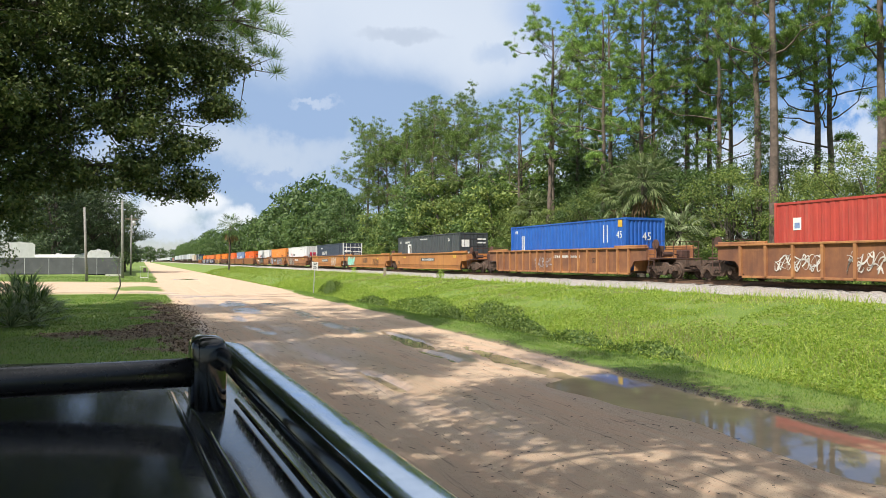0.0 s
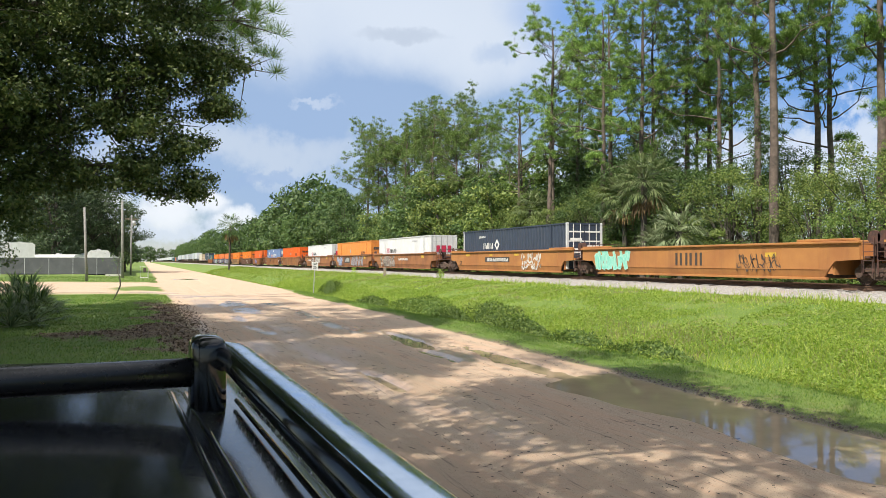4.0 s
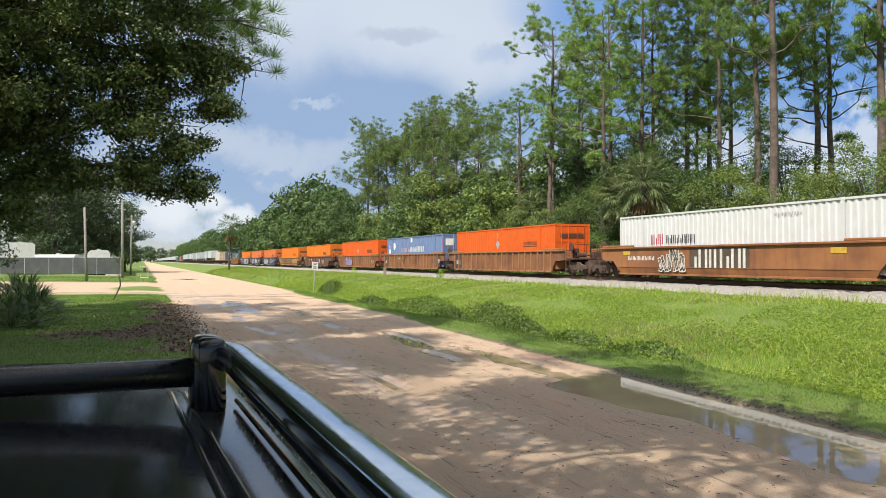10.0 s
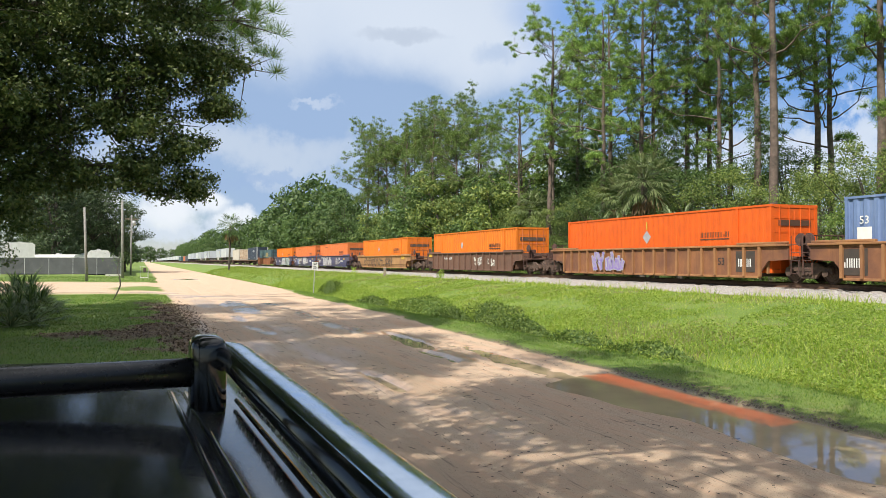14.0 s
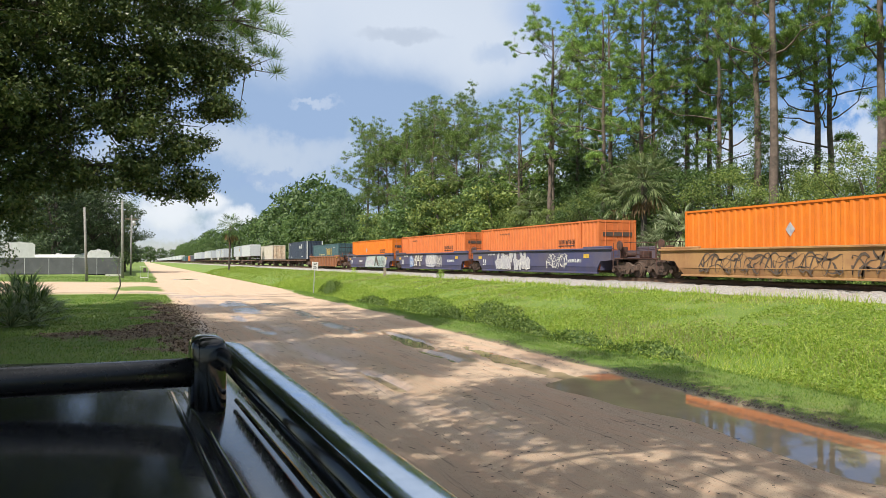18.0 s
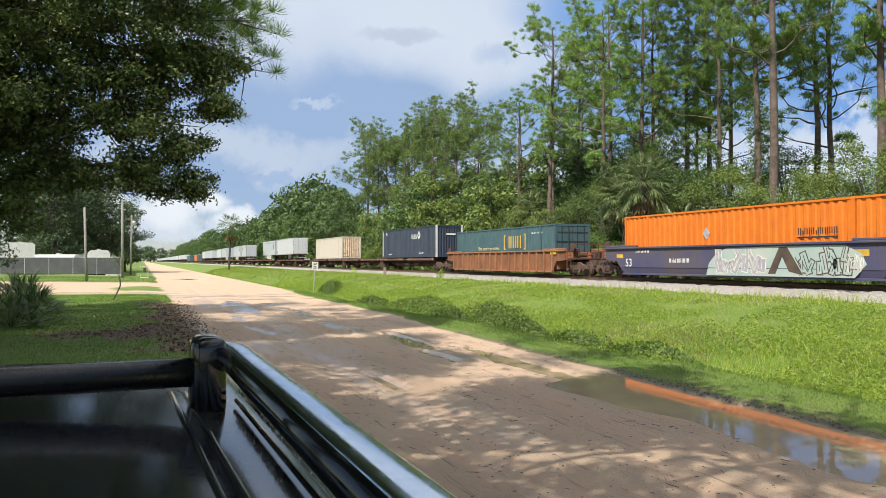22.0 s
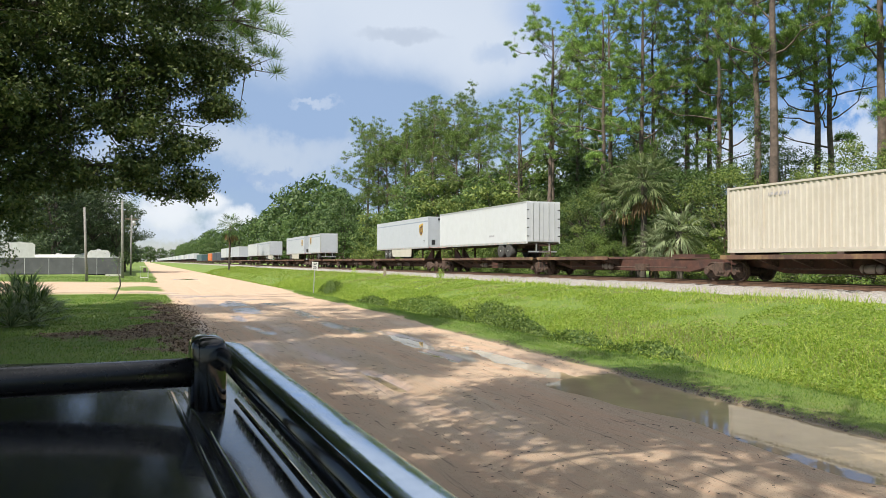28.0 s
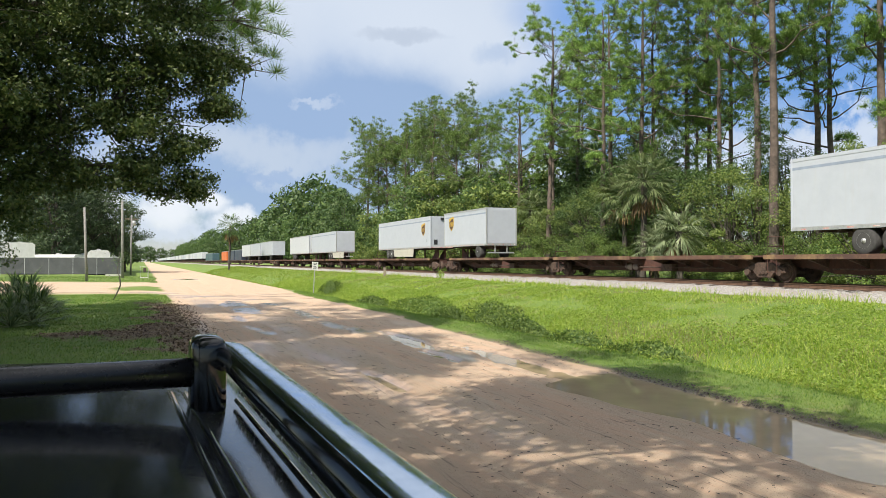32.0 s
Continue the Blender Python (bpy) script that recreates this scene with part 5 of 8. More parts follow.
    c, L = container(112.8, 16.15, C_NAVY, "dark navy container with white lettering shapes", posts=C_WHITE, rods=letter_white)
    bars("logo", c, CX, L - 4.65, 1.66, 1.75, 0.46, 4, letter_white, "row of white block shapes", 20)
    bm = bmesh.new()
    sweep(bm, [(L - 6.2 + q * 0.42, 1.72 + w * 0.42) for q, w in ((1, 0), (0, 1), (-1, 0), (0, -1))], CX - 0.006, CX, "x")
    part("logo_diamond", bm, letter_white, c, "white diamond shape")
    part("logo_hole", sweep(bmesh.new(), [(L - 6.2 + 0.21, 1.72), (L - 6.2, 1.93), (L - 6.2 - 0.21, 1.72), (L - 6.2, 1.51)], CX - 0.009, CX, "x"), C_NAVY, c)
    bars("stencil_text", c, CX, L - 3.6, 2.35, 1.2, 0.16, 8, letter_white, "", 21)
    box_parts("door_mark", [(-1.05, -0.2, -L - 0.014, -L, 1.75, 1.95), (0.2, 1.05, -L - 0.014, -L, 2.3, 2.4), (0.2, 1.05, -L - 0.014, -L, 1.4, 1.5), (-1.05, -0.2, -L - 0.014, -L, 1.2, 1.3)], letter_white, c)
    # brown three-unit set
    names = "rusty brown smooth-sided well car unit"
    brown_set = []
    for (b0, b1), ends, far, paint, lab in (((118.0, 138.2), (True, False), 136.5, C_WHITE, "white container with red and dark lettering shapes"),
                                            ((138.2, 157.5), (False, False), 155.9, C_TANGERINE, "weathered tangerine-orange ribbed freight container"),
                                            ((157.5, 177.2), (False, True), 175.3, C_WHITE, "white container with red and dark lettering shapes")):
        car, h = well_car(b0, b1, W_BROWN, names + " covered in graffiti", 0, ends)
        brown_set.append(car)
        c, L = container(far, 16.15, paint, lab, pitch=0.32, rods=galv if paint is C_WHITE else C_TANGERINE)
        if paint is C_WHITE:
            bars("logo", c, CX, L - 3.15, 1.62, 1.0, 0.52, 3, M_RED, "red block shapes", 22)
            bars("logo", c, CX, L - 4.9, 1.60, 2.2, 0.42, 8, letter_dark, "dark block shapes", 23)
            box_parts("door_mark", [(-0.75, -0.4, -L - 0.014, -L, 1.35, 1.95), (-0.25, 0.2, -L - 0.014, -L, 1.35, 1.95), (0.35, 0.7, -L - 0.014, -L, 1.35, 1.95)], M_RED, c)
            bars("stencil_text", c, CX, -L + 4.6, 2.45, 1.5, 0.14, 10, TAG_GREY, "", 24)
        else:
            bars("logo", c, CX, -L + 3.6, 1.55, 1.9, 0.26, 9, letter_dark, "row of dark block shapes", 25)
            part("logo_line", boxes((CX - 0.004, CX, -L + 2.65, -L + 4.55, 1.28, 1.34)), letter_dark, c)
            part("patch", lathe(bmesh.new(), [(-0.005, 0.001), (-0.005, 0.24), (0.0, 0.24)], 8, centre=(CX, L - 6.8, 1.75)), galv, c, "grey patch")
            box_parts("door_mark", [(-1.0, 1.0, -L - 0.014, -L, 1.85, 2.15)], TAG_BLACK, c)
    car = brown_set[0]
    bubbles(car, SX - 0.004, 2.0, 7.0, 0.32, 1.52, TAG_BLACK, TAG_WHITE, 26, 5)
    bars("stencil_text", car, SX, -0.6, 1.12, 3.0, 0.22, 10, letter_white, "", 27)
    car = brown_set[1]
    bubbles(car, SX - 0.004, 4.1, 7.0, 0.32, 1.54, TAG_BLUE, TAG_WHITE, 28, 3)
    part("number_plate_panel", boxes((SX - 0.002, SX + 0.002, 0.4, 3.3, 0.7, 1.42)), PLATE, car)
    bars("logo", car, SX - 0.003, 1.85, 1.1, 2.1, 0.46, 3, letter_white, "three white block shapes", 29)
    bubbles(car, SX - 0.004, -5.8, -0.2, 0.30, 1.54, TAG_GREY, TAG_BLACK, 30, 7)
    car = brown_set[2]
    bubbles(car, SX - 0.004, 2.2, 4.3, 0.36, 1.5, TAG_BLACK, TAG_WHITE, 31, 4)
    part("graffiti_ground", boxes((SX - 0.002, SX + 0.002, -1.8, 2.0, 0.62, 1.52)), TAG_BLACK, car, "black sprayed ground")
    bars("graffiti", car, SX - 0.003, 0.1, 1.05, 3.5, 0.86, 5, TAG_WHITE, "five tall cream sprayed block letters", 32)
    bars("stencil_text", car, SX, 5.8, 1.08, 2.3, 0.22, 10, letter_white, "", 33)
    for car in brown_set:
        box_parts("yellow_stripe", [(SX - 0.002, SX, -6.6, -5.9, 1.22, 1.45), (SX - 0.002, SX, 6.7, 7.3, 1.25, 1.45)], YELLOW, car)
    # tan ribbed three-unit set
    names = "dusty tan ribbed well car unit"
    for k, ((b0, b1), ends, far, paint, lab) in enumerate((((180.3, 200.2), (True, False), 198.5, C_BRIGHT, "bright orange container with a grey diamond patch"),
                                                           ((200.2, 219.7), (False, False), 217.8, C_STEEL_BLUE, "faded steel-blue container with white lettering shapes"),
                                                           ((219.7, 239.5), (False, True), 237.5, C_BRIGHT, "bright orange container with small dark lettering shapes"))):
        car, h = well_car(b0, b1, W_TAN, names, 19, ends, top=1.55)
        part("number_plate_panel", boxes((SX - 0.004, SX + 0.002, 6.7, 7.9, 0.4, 1.38)) if k != 2 else boxes((SX - 0.004, SX + 0.002, -7.6, -6.5, 0.45, 1.35)), PLATE, car)
        bars("stencil_text", car, SX - 0.006, 7.3 if k != 2 else -7.0, 0.85, 0.8, 0.34, 4, letter_white, "", 34 + k)
        if k == 2:
            bubbles(car, SX - 0.115, 1.7, 4.6, 0.36, 1.45, TAG_PURPLE, TAG_GREY, 40, 5)
            lettering("size_number", "53", 0.45, letter_dark, car, at_side(SX - 0.006, -5.6, 0.9))
        elif k == 1:
            part("hanging_chain", tubes([[(SX - 0.10, 2.0, 1.36), (SX - 0.11, 1.75, 1.05), (SX - 0.11, 1.4, 0.86), (SX - 0.11, 1.1, 0.98), (SX - 0.10, 0.75, 1.38)]], 0.035, 6), letter_dark, car, "dark chain slack between two hooks")
            bars("logo", car, SX - 0.006, -1.9, 1.0, 1.7, 0.5, 3, surface("faded_red_print", (0.24, 0.085, 0.045), (0.19, 0.075, 0.04), 0.7), "three faded red block shapes", 43)
            bars("stencil_text", car, SX - 0.006, 3.0, 1.2, 0.8, 0.12, 6, letter_white, "", 44)
            lettering("size_number", "53", 0.45, letter_dark, car, at_side(SX - 0.006, -6.6, 0.9))
            part("number_plate_panel", boxes((SX - 0.004, SX + 0.002, -8.3, -7.3, 0.4, 1.38)), PLATE, car)
            bars("stencil_text", car, SX - 0.006, -7.8, 0.95, 0.7, 0.3, 4, letter_white, "", 45)
        c, L = container(far, 16.15, paint, lab, pitch=0.42 if k == 1 else 0.40, depth=0.048 if k == 1 else 0.012, rods=C_BRIGHT if k != 1 else galv)
        if k == 1:
            bars("logo", c, CX, L - 5.8, 1.62, 2.5, 0.42, 5, M_PINK, "row of pink block shapes", 44)
            bars("logo", c, CX, L - 9.2, 1.66, 4.2, 0.50, 9, letter_white, "row of white block shapes", 45)
            part("patch", lathe(bmesh.new(), [(-0.005, 0.001), (-0.005, 0.42), (0.0, 0.42)], 6, centre=(CX, L - 2.4, 2.05)), letter_white, c, "white hexagon")
            part("patch", boxes((CX - 0.004, CX, L - 8.0, L - 7.5, 2.35, 2.75)), letter_white, c)
            part("patch", boxes((CX - 0.004, CX, L - 1.1, L - 0.5, 1.3, 1.75)), letter_white, c)
            lettering("size_number", "53", 0.42, letter_white, c, at_side(CX - 0.002, L - 0.8, 2.0))
            part("red_corner_post", boxes((CX - 0.005, CX + 0.1, -L + 0.13, -L + 0.25, 0.1, 2.8)), M_RED, c)
            box_parts("door_mark", [(-1.05, -0.25, -L - 0.014, -L, 1.9, 2.5), (0.25, 1.05, -L - 0.014, -L, 1.9, 2.5)], letter_white, c)
        else:
            bars("logo", c, CX, -L + 3.4, 1.72, 1.9, 0.24, 9, M_BROWN, "row of dark block shapes", 46)
            part("logo_line", boxes((CX - 0.004, CX, -L + 2.45, -L + 4.35, 1.48, 1.54)), M_BROWN, c)
            part("patch", sweep(bmesh.new(), [(L - 8.1, 1.75), (L - 7.75, 2.1), (L - 7.4, 1.75), (L - 7.75, 1.4)], CX - 0.005, CX, "x"), TAG_GREY, c, "grey diamond patch")
            part("patch", boxes((CX - 0.004, CX, L - 7.8, L - 7.7, 2.15, 2.55)), YELLOW, c)
            box_parts("door_mark", [(-0.9, 0.9, -L - 0.014, -L, 2.0, 2.25)], M_BROWN, c)
    # single cars
    car, h = well_car(242.6, 262.0, W_UMBER, "dark umber ribbed well car with white sprayed marks", 14, top=1.55, panel=W_UMBER)
    scribble("graffiti", car, SX - 0.02, -4.8, -3.7, 0.55, 1.2, TAG_WHITE, 47, 2, 0.10)
    scribble("graffiti", car, SX - 0.02, -2.6, -1.2, 0.6, 1.25, TAG_WHITE, 48, 3, 0.10)
    bars("stencil_text", car, SX - 0.004, 4.3, 1.15, 1.8, 0.17, 8, letter_white, "", 49)
    box_parts("yellow_stripe", [(SX - 0.06, SX, 8.0, 8.7, 1.30, 1.62)], YELLOW, car)

    def orange(far, paint, lab, k):
        c, L = container(far, 16.15, paint, lab, pitch=0.40, rods=C_SALMON)
        bars("logo", c, CX, -L + 3.6, 1.70, 1.9, 0.26, 9, letter_dark, "row of dark block shapes", 50 + k)
        part("logo_line", boxes((CX - 0.004, CX, -L + 2.65, -L + 4.55, 1.42, 1.48)), letter_dark, c)
        box_parts("door_mark", [(-1.0, 1.0, -L - 0.014, -L, 1.95, 2.2)], TAG_BLACK, c)
        if paint is C_TANGER2:
            part("patch", sweep(bmesh.new(), [(L - 6.6, 1.8), (L - 6.35, 2.1), (L - 6.1, 1.8), (L - 6.35, 1.5)], CX - 0.005, CX, "x"), TAG_GREY, c, "grey diamond patch")
        else:
            bars("stencil_text", c, CX, L - 4.0, 2.45, 1.6, 0.10, 10, TAG_BLACK, "", 60 + k)
        return c, L
    C_TANGER2 = surface("warm_orange_container", (0.68, 0.175, 0.010), (0.60, 0.145, 0.010), 0.6, dirt=(0.36, 0.12, 0.03), dirt_amt=0.35, streak=True)
    orange(260.6, C_TANGER2, "orange ribbed container with a grey diamond patch", 0)
    car, h = well_car(265.9, 286.2, W_SAND, "dusty tan smooth-sided well car with faded graffiti", 0, top=1.45)
    scribble("graffiti", car, SX - 0.004, -1.0, 6.8, 0.35, 1.3, TAG_BLACK, 51, 12, 0.07)
    scribble("graffiti", car, SX - 0.004, -4.0, -1.4, 0.35, 1.35, TAG_BLACK, 52, 4, 0.10)
    box_parts("yellow_stripe", [(SX - 0.002, SX, -7.9, -6.9, 1.1, 1.42)], YELLOW, car)
    orange(284.1, C_TANGER2, "orange ribbed container with a grey diamond patch", 1)
    # blue-grey three-unit set
    for k, ((b0, b1), ends, far) in enumerate((((289.4, 309.3), (True, False), 307.7), ((309.3, 328.7), (False, False), 327.1), ((328.7, 348.4), (False, True), 346.4))):
        car, h = well_car(b0, b1, W_BLUE, "faded blue-grey smooth-sided well car unit with graffiti", 0, ends)
        if k == 0:
            bubbles(car, SX - 0.004, 0.0, 5.2, 0.30, 1.52, TAG_GREY, TAG_WHITE, 53, 6)
            scribble("graffiti", car, SX - 0.006, -4.8, -2.2, 0.45, 1.4, TAG_WHITE, 57, 5, 0.06)
        elif k == 1:
            part("sprayed_patch", sweep(bmesh.new(), [(4.9, 0.42), (4.9, 1.3), (4.4, 1.5), (3.8, 1.2), (3.75, 0.5), (4.3, 0.36)], SX - 0.003, SX, "x"), TAG_BLUE, car, "sprayed blue patch")
            scribble("graffiti", car, SX - 0.006, 3.9, 4.7, 0.5, 1.4, TAG_WHITE, 58, 3, 0.05)
            bubbles(car, SX - 0.004, 1.4, 3.6, 0.40, 1.46, TAG_WHITE, TAG_BLACK, 54, 4)
            part("sprayed_ground", sweep(bmesh.new(), [(0.4, 0.5), (0.5, 1.1), (0.2, 1.5), (-1.2, 1.53), (-2.3, 1.5), (-2.2, 0.6), (-1.5, 0.36), (-0.4, 0.4)], SX - 0.003, SX, "x"), TAG_GREY, car, "pale grey sprayed ground")
            scribble("graffiti", car, SX - 0.006, -2.0, 0.2, 0.6, 1.4, TAG_WHITE, 59, 4, 0.09)
            scribble("graffiti", car, SX - 0.006, -3.5, -2.3, 0.4, 1.45, TAG_WHITE, 60, 5, 0.05)
        else:
            part("sprayed_ground", sweep(bmesh.new(), [(1.2, 0.28), (1.0, 0.85), (0.5, 1.3), (-0.1, 1.5), (-3.0, 1.54), (-6.2, 1.52), (-6.9, 1.2), (-7.1, 0.8), (-6.6, 0.3)], SX - 0.003, SX, "x"), TAG_PALE, car, "pale teal sprayed ground")
            bubbles(car, SX - 0.006, -2.4, 0.9, 0.34, 1.46, TAG_GREY, TAG_WHITE, 53, 3)
            bubbles(car, SX - 0.006, -6.5, -4.1, 0.34, 1.46, TAG_PALE, TAG_BLACK, 56, 3)
            part("graffiti_stroke", sweep(bmesh.new(), [(-2.5, 0.4), (-2.9, 0.4), (-3.25, 1.1), (-3.6, 0.5), (-4.3, 0.36), (-3.5, 1.5), (-3.1, 1.5)], SX - 0.012, SX - 0.008, "x"), TAG_BLACK, car, "black sprayed peak")
            scribble("graffiti", car, SX - 0.012, -7.0, -6.2, 0.5, 1.2, TAG_WHITE, 57, 4, 0.04)
        lettering("size_number", "53", 0.6, letter_white, car, at_side(SX - 0.002, h - 2.7, 0.82))
        bars("stencil_text", car, SX, 3.1 if k == 2 else -5.6, 0.95, 1.5, 0.2, 8, letter_white, "", 61 + k)
        bars("stencil_text", car, SX, 6.0, 1.42, 1.2, 0.12, 5, letter_white, "", 64 + k)
        box_parts("yellow_stripe", [(SX - 0.002, SX, -7.2, -6.6, 1.1, 1.35), (SX - 0.002, SX, h - 2.2, h - 1.6, 1.1, 1.3)], YELLOW, car)
        orange(far, C_TANGER2 if k == 2 else C_SALMON, "orange ribbed container with a grey diamond patch" if k == 2 else "faded salmon-orange ribbed container", 2 + k)
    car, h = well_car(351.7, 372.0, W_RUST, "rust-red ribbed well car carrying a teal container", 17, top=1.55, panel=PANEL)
    box_parts("yellow_stripe", [(SX - 0.06, SX, -8.6, -7.9, 1.35, 1.64)], YELLOW, car)
    c, L = container(370.0, 16.15, C_TEAL, "dusty teal-green container with yellow lettering shapes", rods=letter_dark, depth=0.032)
    bars("logo", c, CX, L - 10.4, 1.85, 2.2, 0.86, 3, M_GOLD, "three large yellow block shapes", 70)
    part("logo_bracket", boxes((CX - 0.004, CX, L - 8.9, L - 8.75, 1.3, 2.4), (CX - 0.004, CX, L - 9.02, L - 8.9, 1.3, 1.4), (CX - 0.004, CX, L - 9.02, L - 8.9, 2.3, 2.4),
                                (CX - 0.004, CX, L - 12.1, L - 11.95, 1.3, 2.4), (CX - 0.004, CX, L - 11.95, L - 11.83, 1.3, 1.4), (CX - 0.004, CX, L - 11.95, L - 11.83, 2.3, 2.4)), M_GOLD, c)
    lettering("slogan", "How tomorrow moves", 0.40, M_SLOGAN, c, at_side(CX - 0.002, L - 6.1, 1.45), "pale yellow slogan lettering")
    bars("stencil_text", c, CX, -L + 2.5, 2.4, 1.6, 0.10, 9, letter_white, "", 72)
    # spine cars: (first bogie, units, loads)
    e1, e2 = (True, False), (False, True)
    A = [374.9 + 17.05 * k for k in range(6)]
    for k in range(5):
        spine_car(A[k], A[k + 1], "container" if k in (0, 2) else ("trailer" if k == 4 else ""), (k == 0, k == 4), hitch=1 if k == 4 else -1, decks=(0.4, 8.4) if k == 3 else (7.6, 8.4))
    END_MAT["cream container with rust-streaked ribbed end"] = C_TAN_RUST
    c, L = container(391.0, 16.15, C_NAVY, "tall dark navy container with white end posts", z=1.29, end="ribbed", posts=C_WHITE)
    bars("logo", c, CX, -L + 5.95, 2.0, 1.75, 0.46, 4, letter_white, "row of white block shapes", 73)
    part("logo_diamond", sweep(bmesh.new(), [(-L + 5.02, 2.1), (-L + 4.6, 2.52), (-L + 4.18, 2.1), (-L + 4.6, 1.68)], CX - 0.006, CX, "x"), letter_white, c, "white diamond shape")
    part("logo_hole", sweep(bmesh.new(), [(-L + 4.81, 2.1), (-L + 4.6, 2.31), (-L + 4.39, 2.1), (-L + 4.6, 1.89)], CX - 0.009, CX, "x"), C_NAVY, c)
    bars("stencil_text", c, CX, L - 2.6, 0.35, 1.2, 0.15, 6, letter_white, "", 74)
    bars("stencil_text", c, CX, -L + 4.0, 0.42, 1.3, 0.18, 6, letter_white, "", 75)
    bars("stencil_text", c, CX, L - 1.4, 2.5, 0.4, 0.3, 2, letter_white, "", 76)
    part("end_mark", boxes((-0.3, 0.6, -L - 0.012, -L + 0.0, 2.0, 2.15)), letter_white, c)
    c, L = container(425.4, 16.15, C_TAN, "cream container with rust-streaked ribbed end", z=1.29, end="ribbed", pitch=0.28, depth=0.045)
    bars("stencil_text", c, CX, L - 2.9, 2.45, 1.1, 0.14, 8, TAG_GREY, "", 77)
    c, L = trailer(460.6, 16.15, T_WHITE, "white semi-trailer with closed rear doors")
    bars("stencil_text", c, -1.30, -L + 5.6, 1.65, 0.9, 0.14, 6, TAG_GREY, "", 78)
    B = [464.0 + 17.5 * k for k in range(4)]
    for k in range(3):
        spine_car(B[k], B[k + 1], "trailer" if k != 1 else "", (k == 0, k == 2), hitch=-1 if k == 0 else 1)

    def shield(c, y, z):
        part("logo", sweep(bmesh.new(), [(y - 0.50, z + 0.58), (y, z + 0.54), (y + 0.50, z + 0.44), (y + 0.49, z - 0.20), (y + 0.32, z - 0.42), (y, z - 0.62), (y - 0.32, z - 0.42), (y - 0.49, z - 0.20)], -1.302, -1.29, "x"), M_GOLD, c, "gold and brown shield shape")
        part("logo_mark", sweep(bmesh.new(), [(y - 0.44, z + 0.44), (y - 0.05, z + 0.38), (y + 0.44, z + 0.16), (y + 0.43, z - 0.18), (y + 0.28, z - 0.37), (y, z - 0.55), (y - 0.28, z - 0.37), (y - 0.43, z - 0.18)], -1.306, -1.29, "x"), M_BROWN, c)
        part("logo_bar", boxes(*[(-1.309, -1.29, y + q - 0.05, y + q + 0.05, z - 0.24, z + 0.14) for q in (-0.24, 0.0, 0.24)]), M_GOLD, c)
    c, L = trailer(479.8, 16.15, T_GREY, "pale grey semi-trailer with a small gold and brown shield", rear=False, skirt=True)
    shield(c, -L + 1.9, 2.75)
    c, L = trailer(517.6, 8.6, T_GREY, "short pale grey semi-trailer with a small gold and brown shield", rear=True, skirt=False, tandem=False)
    shield(c, L - 1.6, 2.95)
    Cc = [520.7 + 17.35 * k for k in range(6)]
    for k in range(5):
        spine_car(Cc[k], Cc[k + 1], "" if k in (1, 4) else "trailer", (k == 0, k == 4), hitch=1 if k == 2 else -1)
    c, L = trailer(537.2, 16.15, T_GREY, "pale grey semi-trailer with a small gold and brown shield", rear=False, skirt=True)
    shield(c, -L + 1.9, 2.75)
    trailer(573.4, 16.15, T_GREY, "plain pale grey semi-trailer with a side skirt", skirt=True)
    trailer(591.6, 16.15, T_WHITE, "plain white semi-trailer on its landing legs", rear=False)


build_train()


def far_train():
    """The rest of the train, which never comes near."""
    r = random.Random(11)
    u = 611.0
    loads = ["t", "t", "w", "c", "c", "o", "", "", "g", "g", "", "w", "w", "t", "w", "w", "", "w", "w", "t", "t", "", "w"]
    paints = {"t": T_GREY, "w": T_WHITE, "c": C_NAVY, "o": C_SALMON, "g": C_TEAL}
    names = {"t": "pale grey semi-trailer far down the train", "w": "white semi-trailer far down the train", "c": "dark blue container far down the train",
             "o": "faded orange container far down the train", "g": "teal-green container far down the train"}
    k = 0
    while u < 1900:
        load = loads[k] if k < len(loads) else r.choice(["w", "w", "t", "w", "", "t"])
        car = thing("spine_car", "rusty brown spine car unit far down the train", "railway car", "spine cars of the train")
        part("centre_sill", boxes((-0.32, 0.32, -8.4, 8.4, 0.45, 1.02)), rust, car)
        part("wheel_deck", boxes((-1.4, 1.4, 1.5, 8.2, 0.98, 1.14)), deck_edge, car)
        part("wheel_deck", boxes((-1.4, 1.4, -8.2, -3.2, 0.98, 1.14)), deck_edge, car)
        b = new("bogie", frame_mesh[0])
        b.parent = car
        b.location = (0, -8.6, 0)
        MOVERS.append((car, u + 8.7, TRACK_X, CAR_Z))
        if load:
            c = thing("semi_trailer" if load in "tw" else "freight_container", names[load], "trailer" if load in "tw" else "container", "trailers on the train" if load in "tw" else "containers on the train")
            z0 = 0.98 if load in "tw" else 0.0
            part("body", soft(boxes((-1.29, 1.29, -8.05, 8.05, z0, z0 + 2.9)), 0.03, 1), paints[load], c)
            part("top_rail", boxes((-1.31, 1.31, -8.06, 8.06, z0 + 2.8, z0 + 2.92)), galv, c)
            if load in "tw":
                for wy in (-5.8, -4.6):
                    part("wheel", lathe(bmesh.new(), [(-1.2, 0.001), (-1.2, 0.5), (1.2, 0.5), (1.2, 0.001)], 12, centre=(0, wy, 0.5)), rubber, c)
                box_parts("landing_leg", [(-0.7, -0.5, 4.5, 4.7, 0.0, 1.0), (0.5, 0.7, 4.5, 4.7, 0.0, 1.0)], steel_dark, c)
            MOVERS.append((c, u + 8.7, TRACK_X, CAR_Z + 1.15))
        u += 17.4 if k % 5 != 4 else 21.2
        k += 1


far_train()

# ---- plants ----


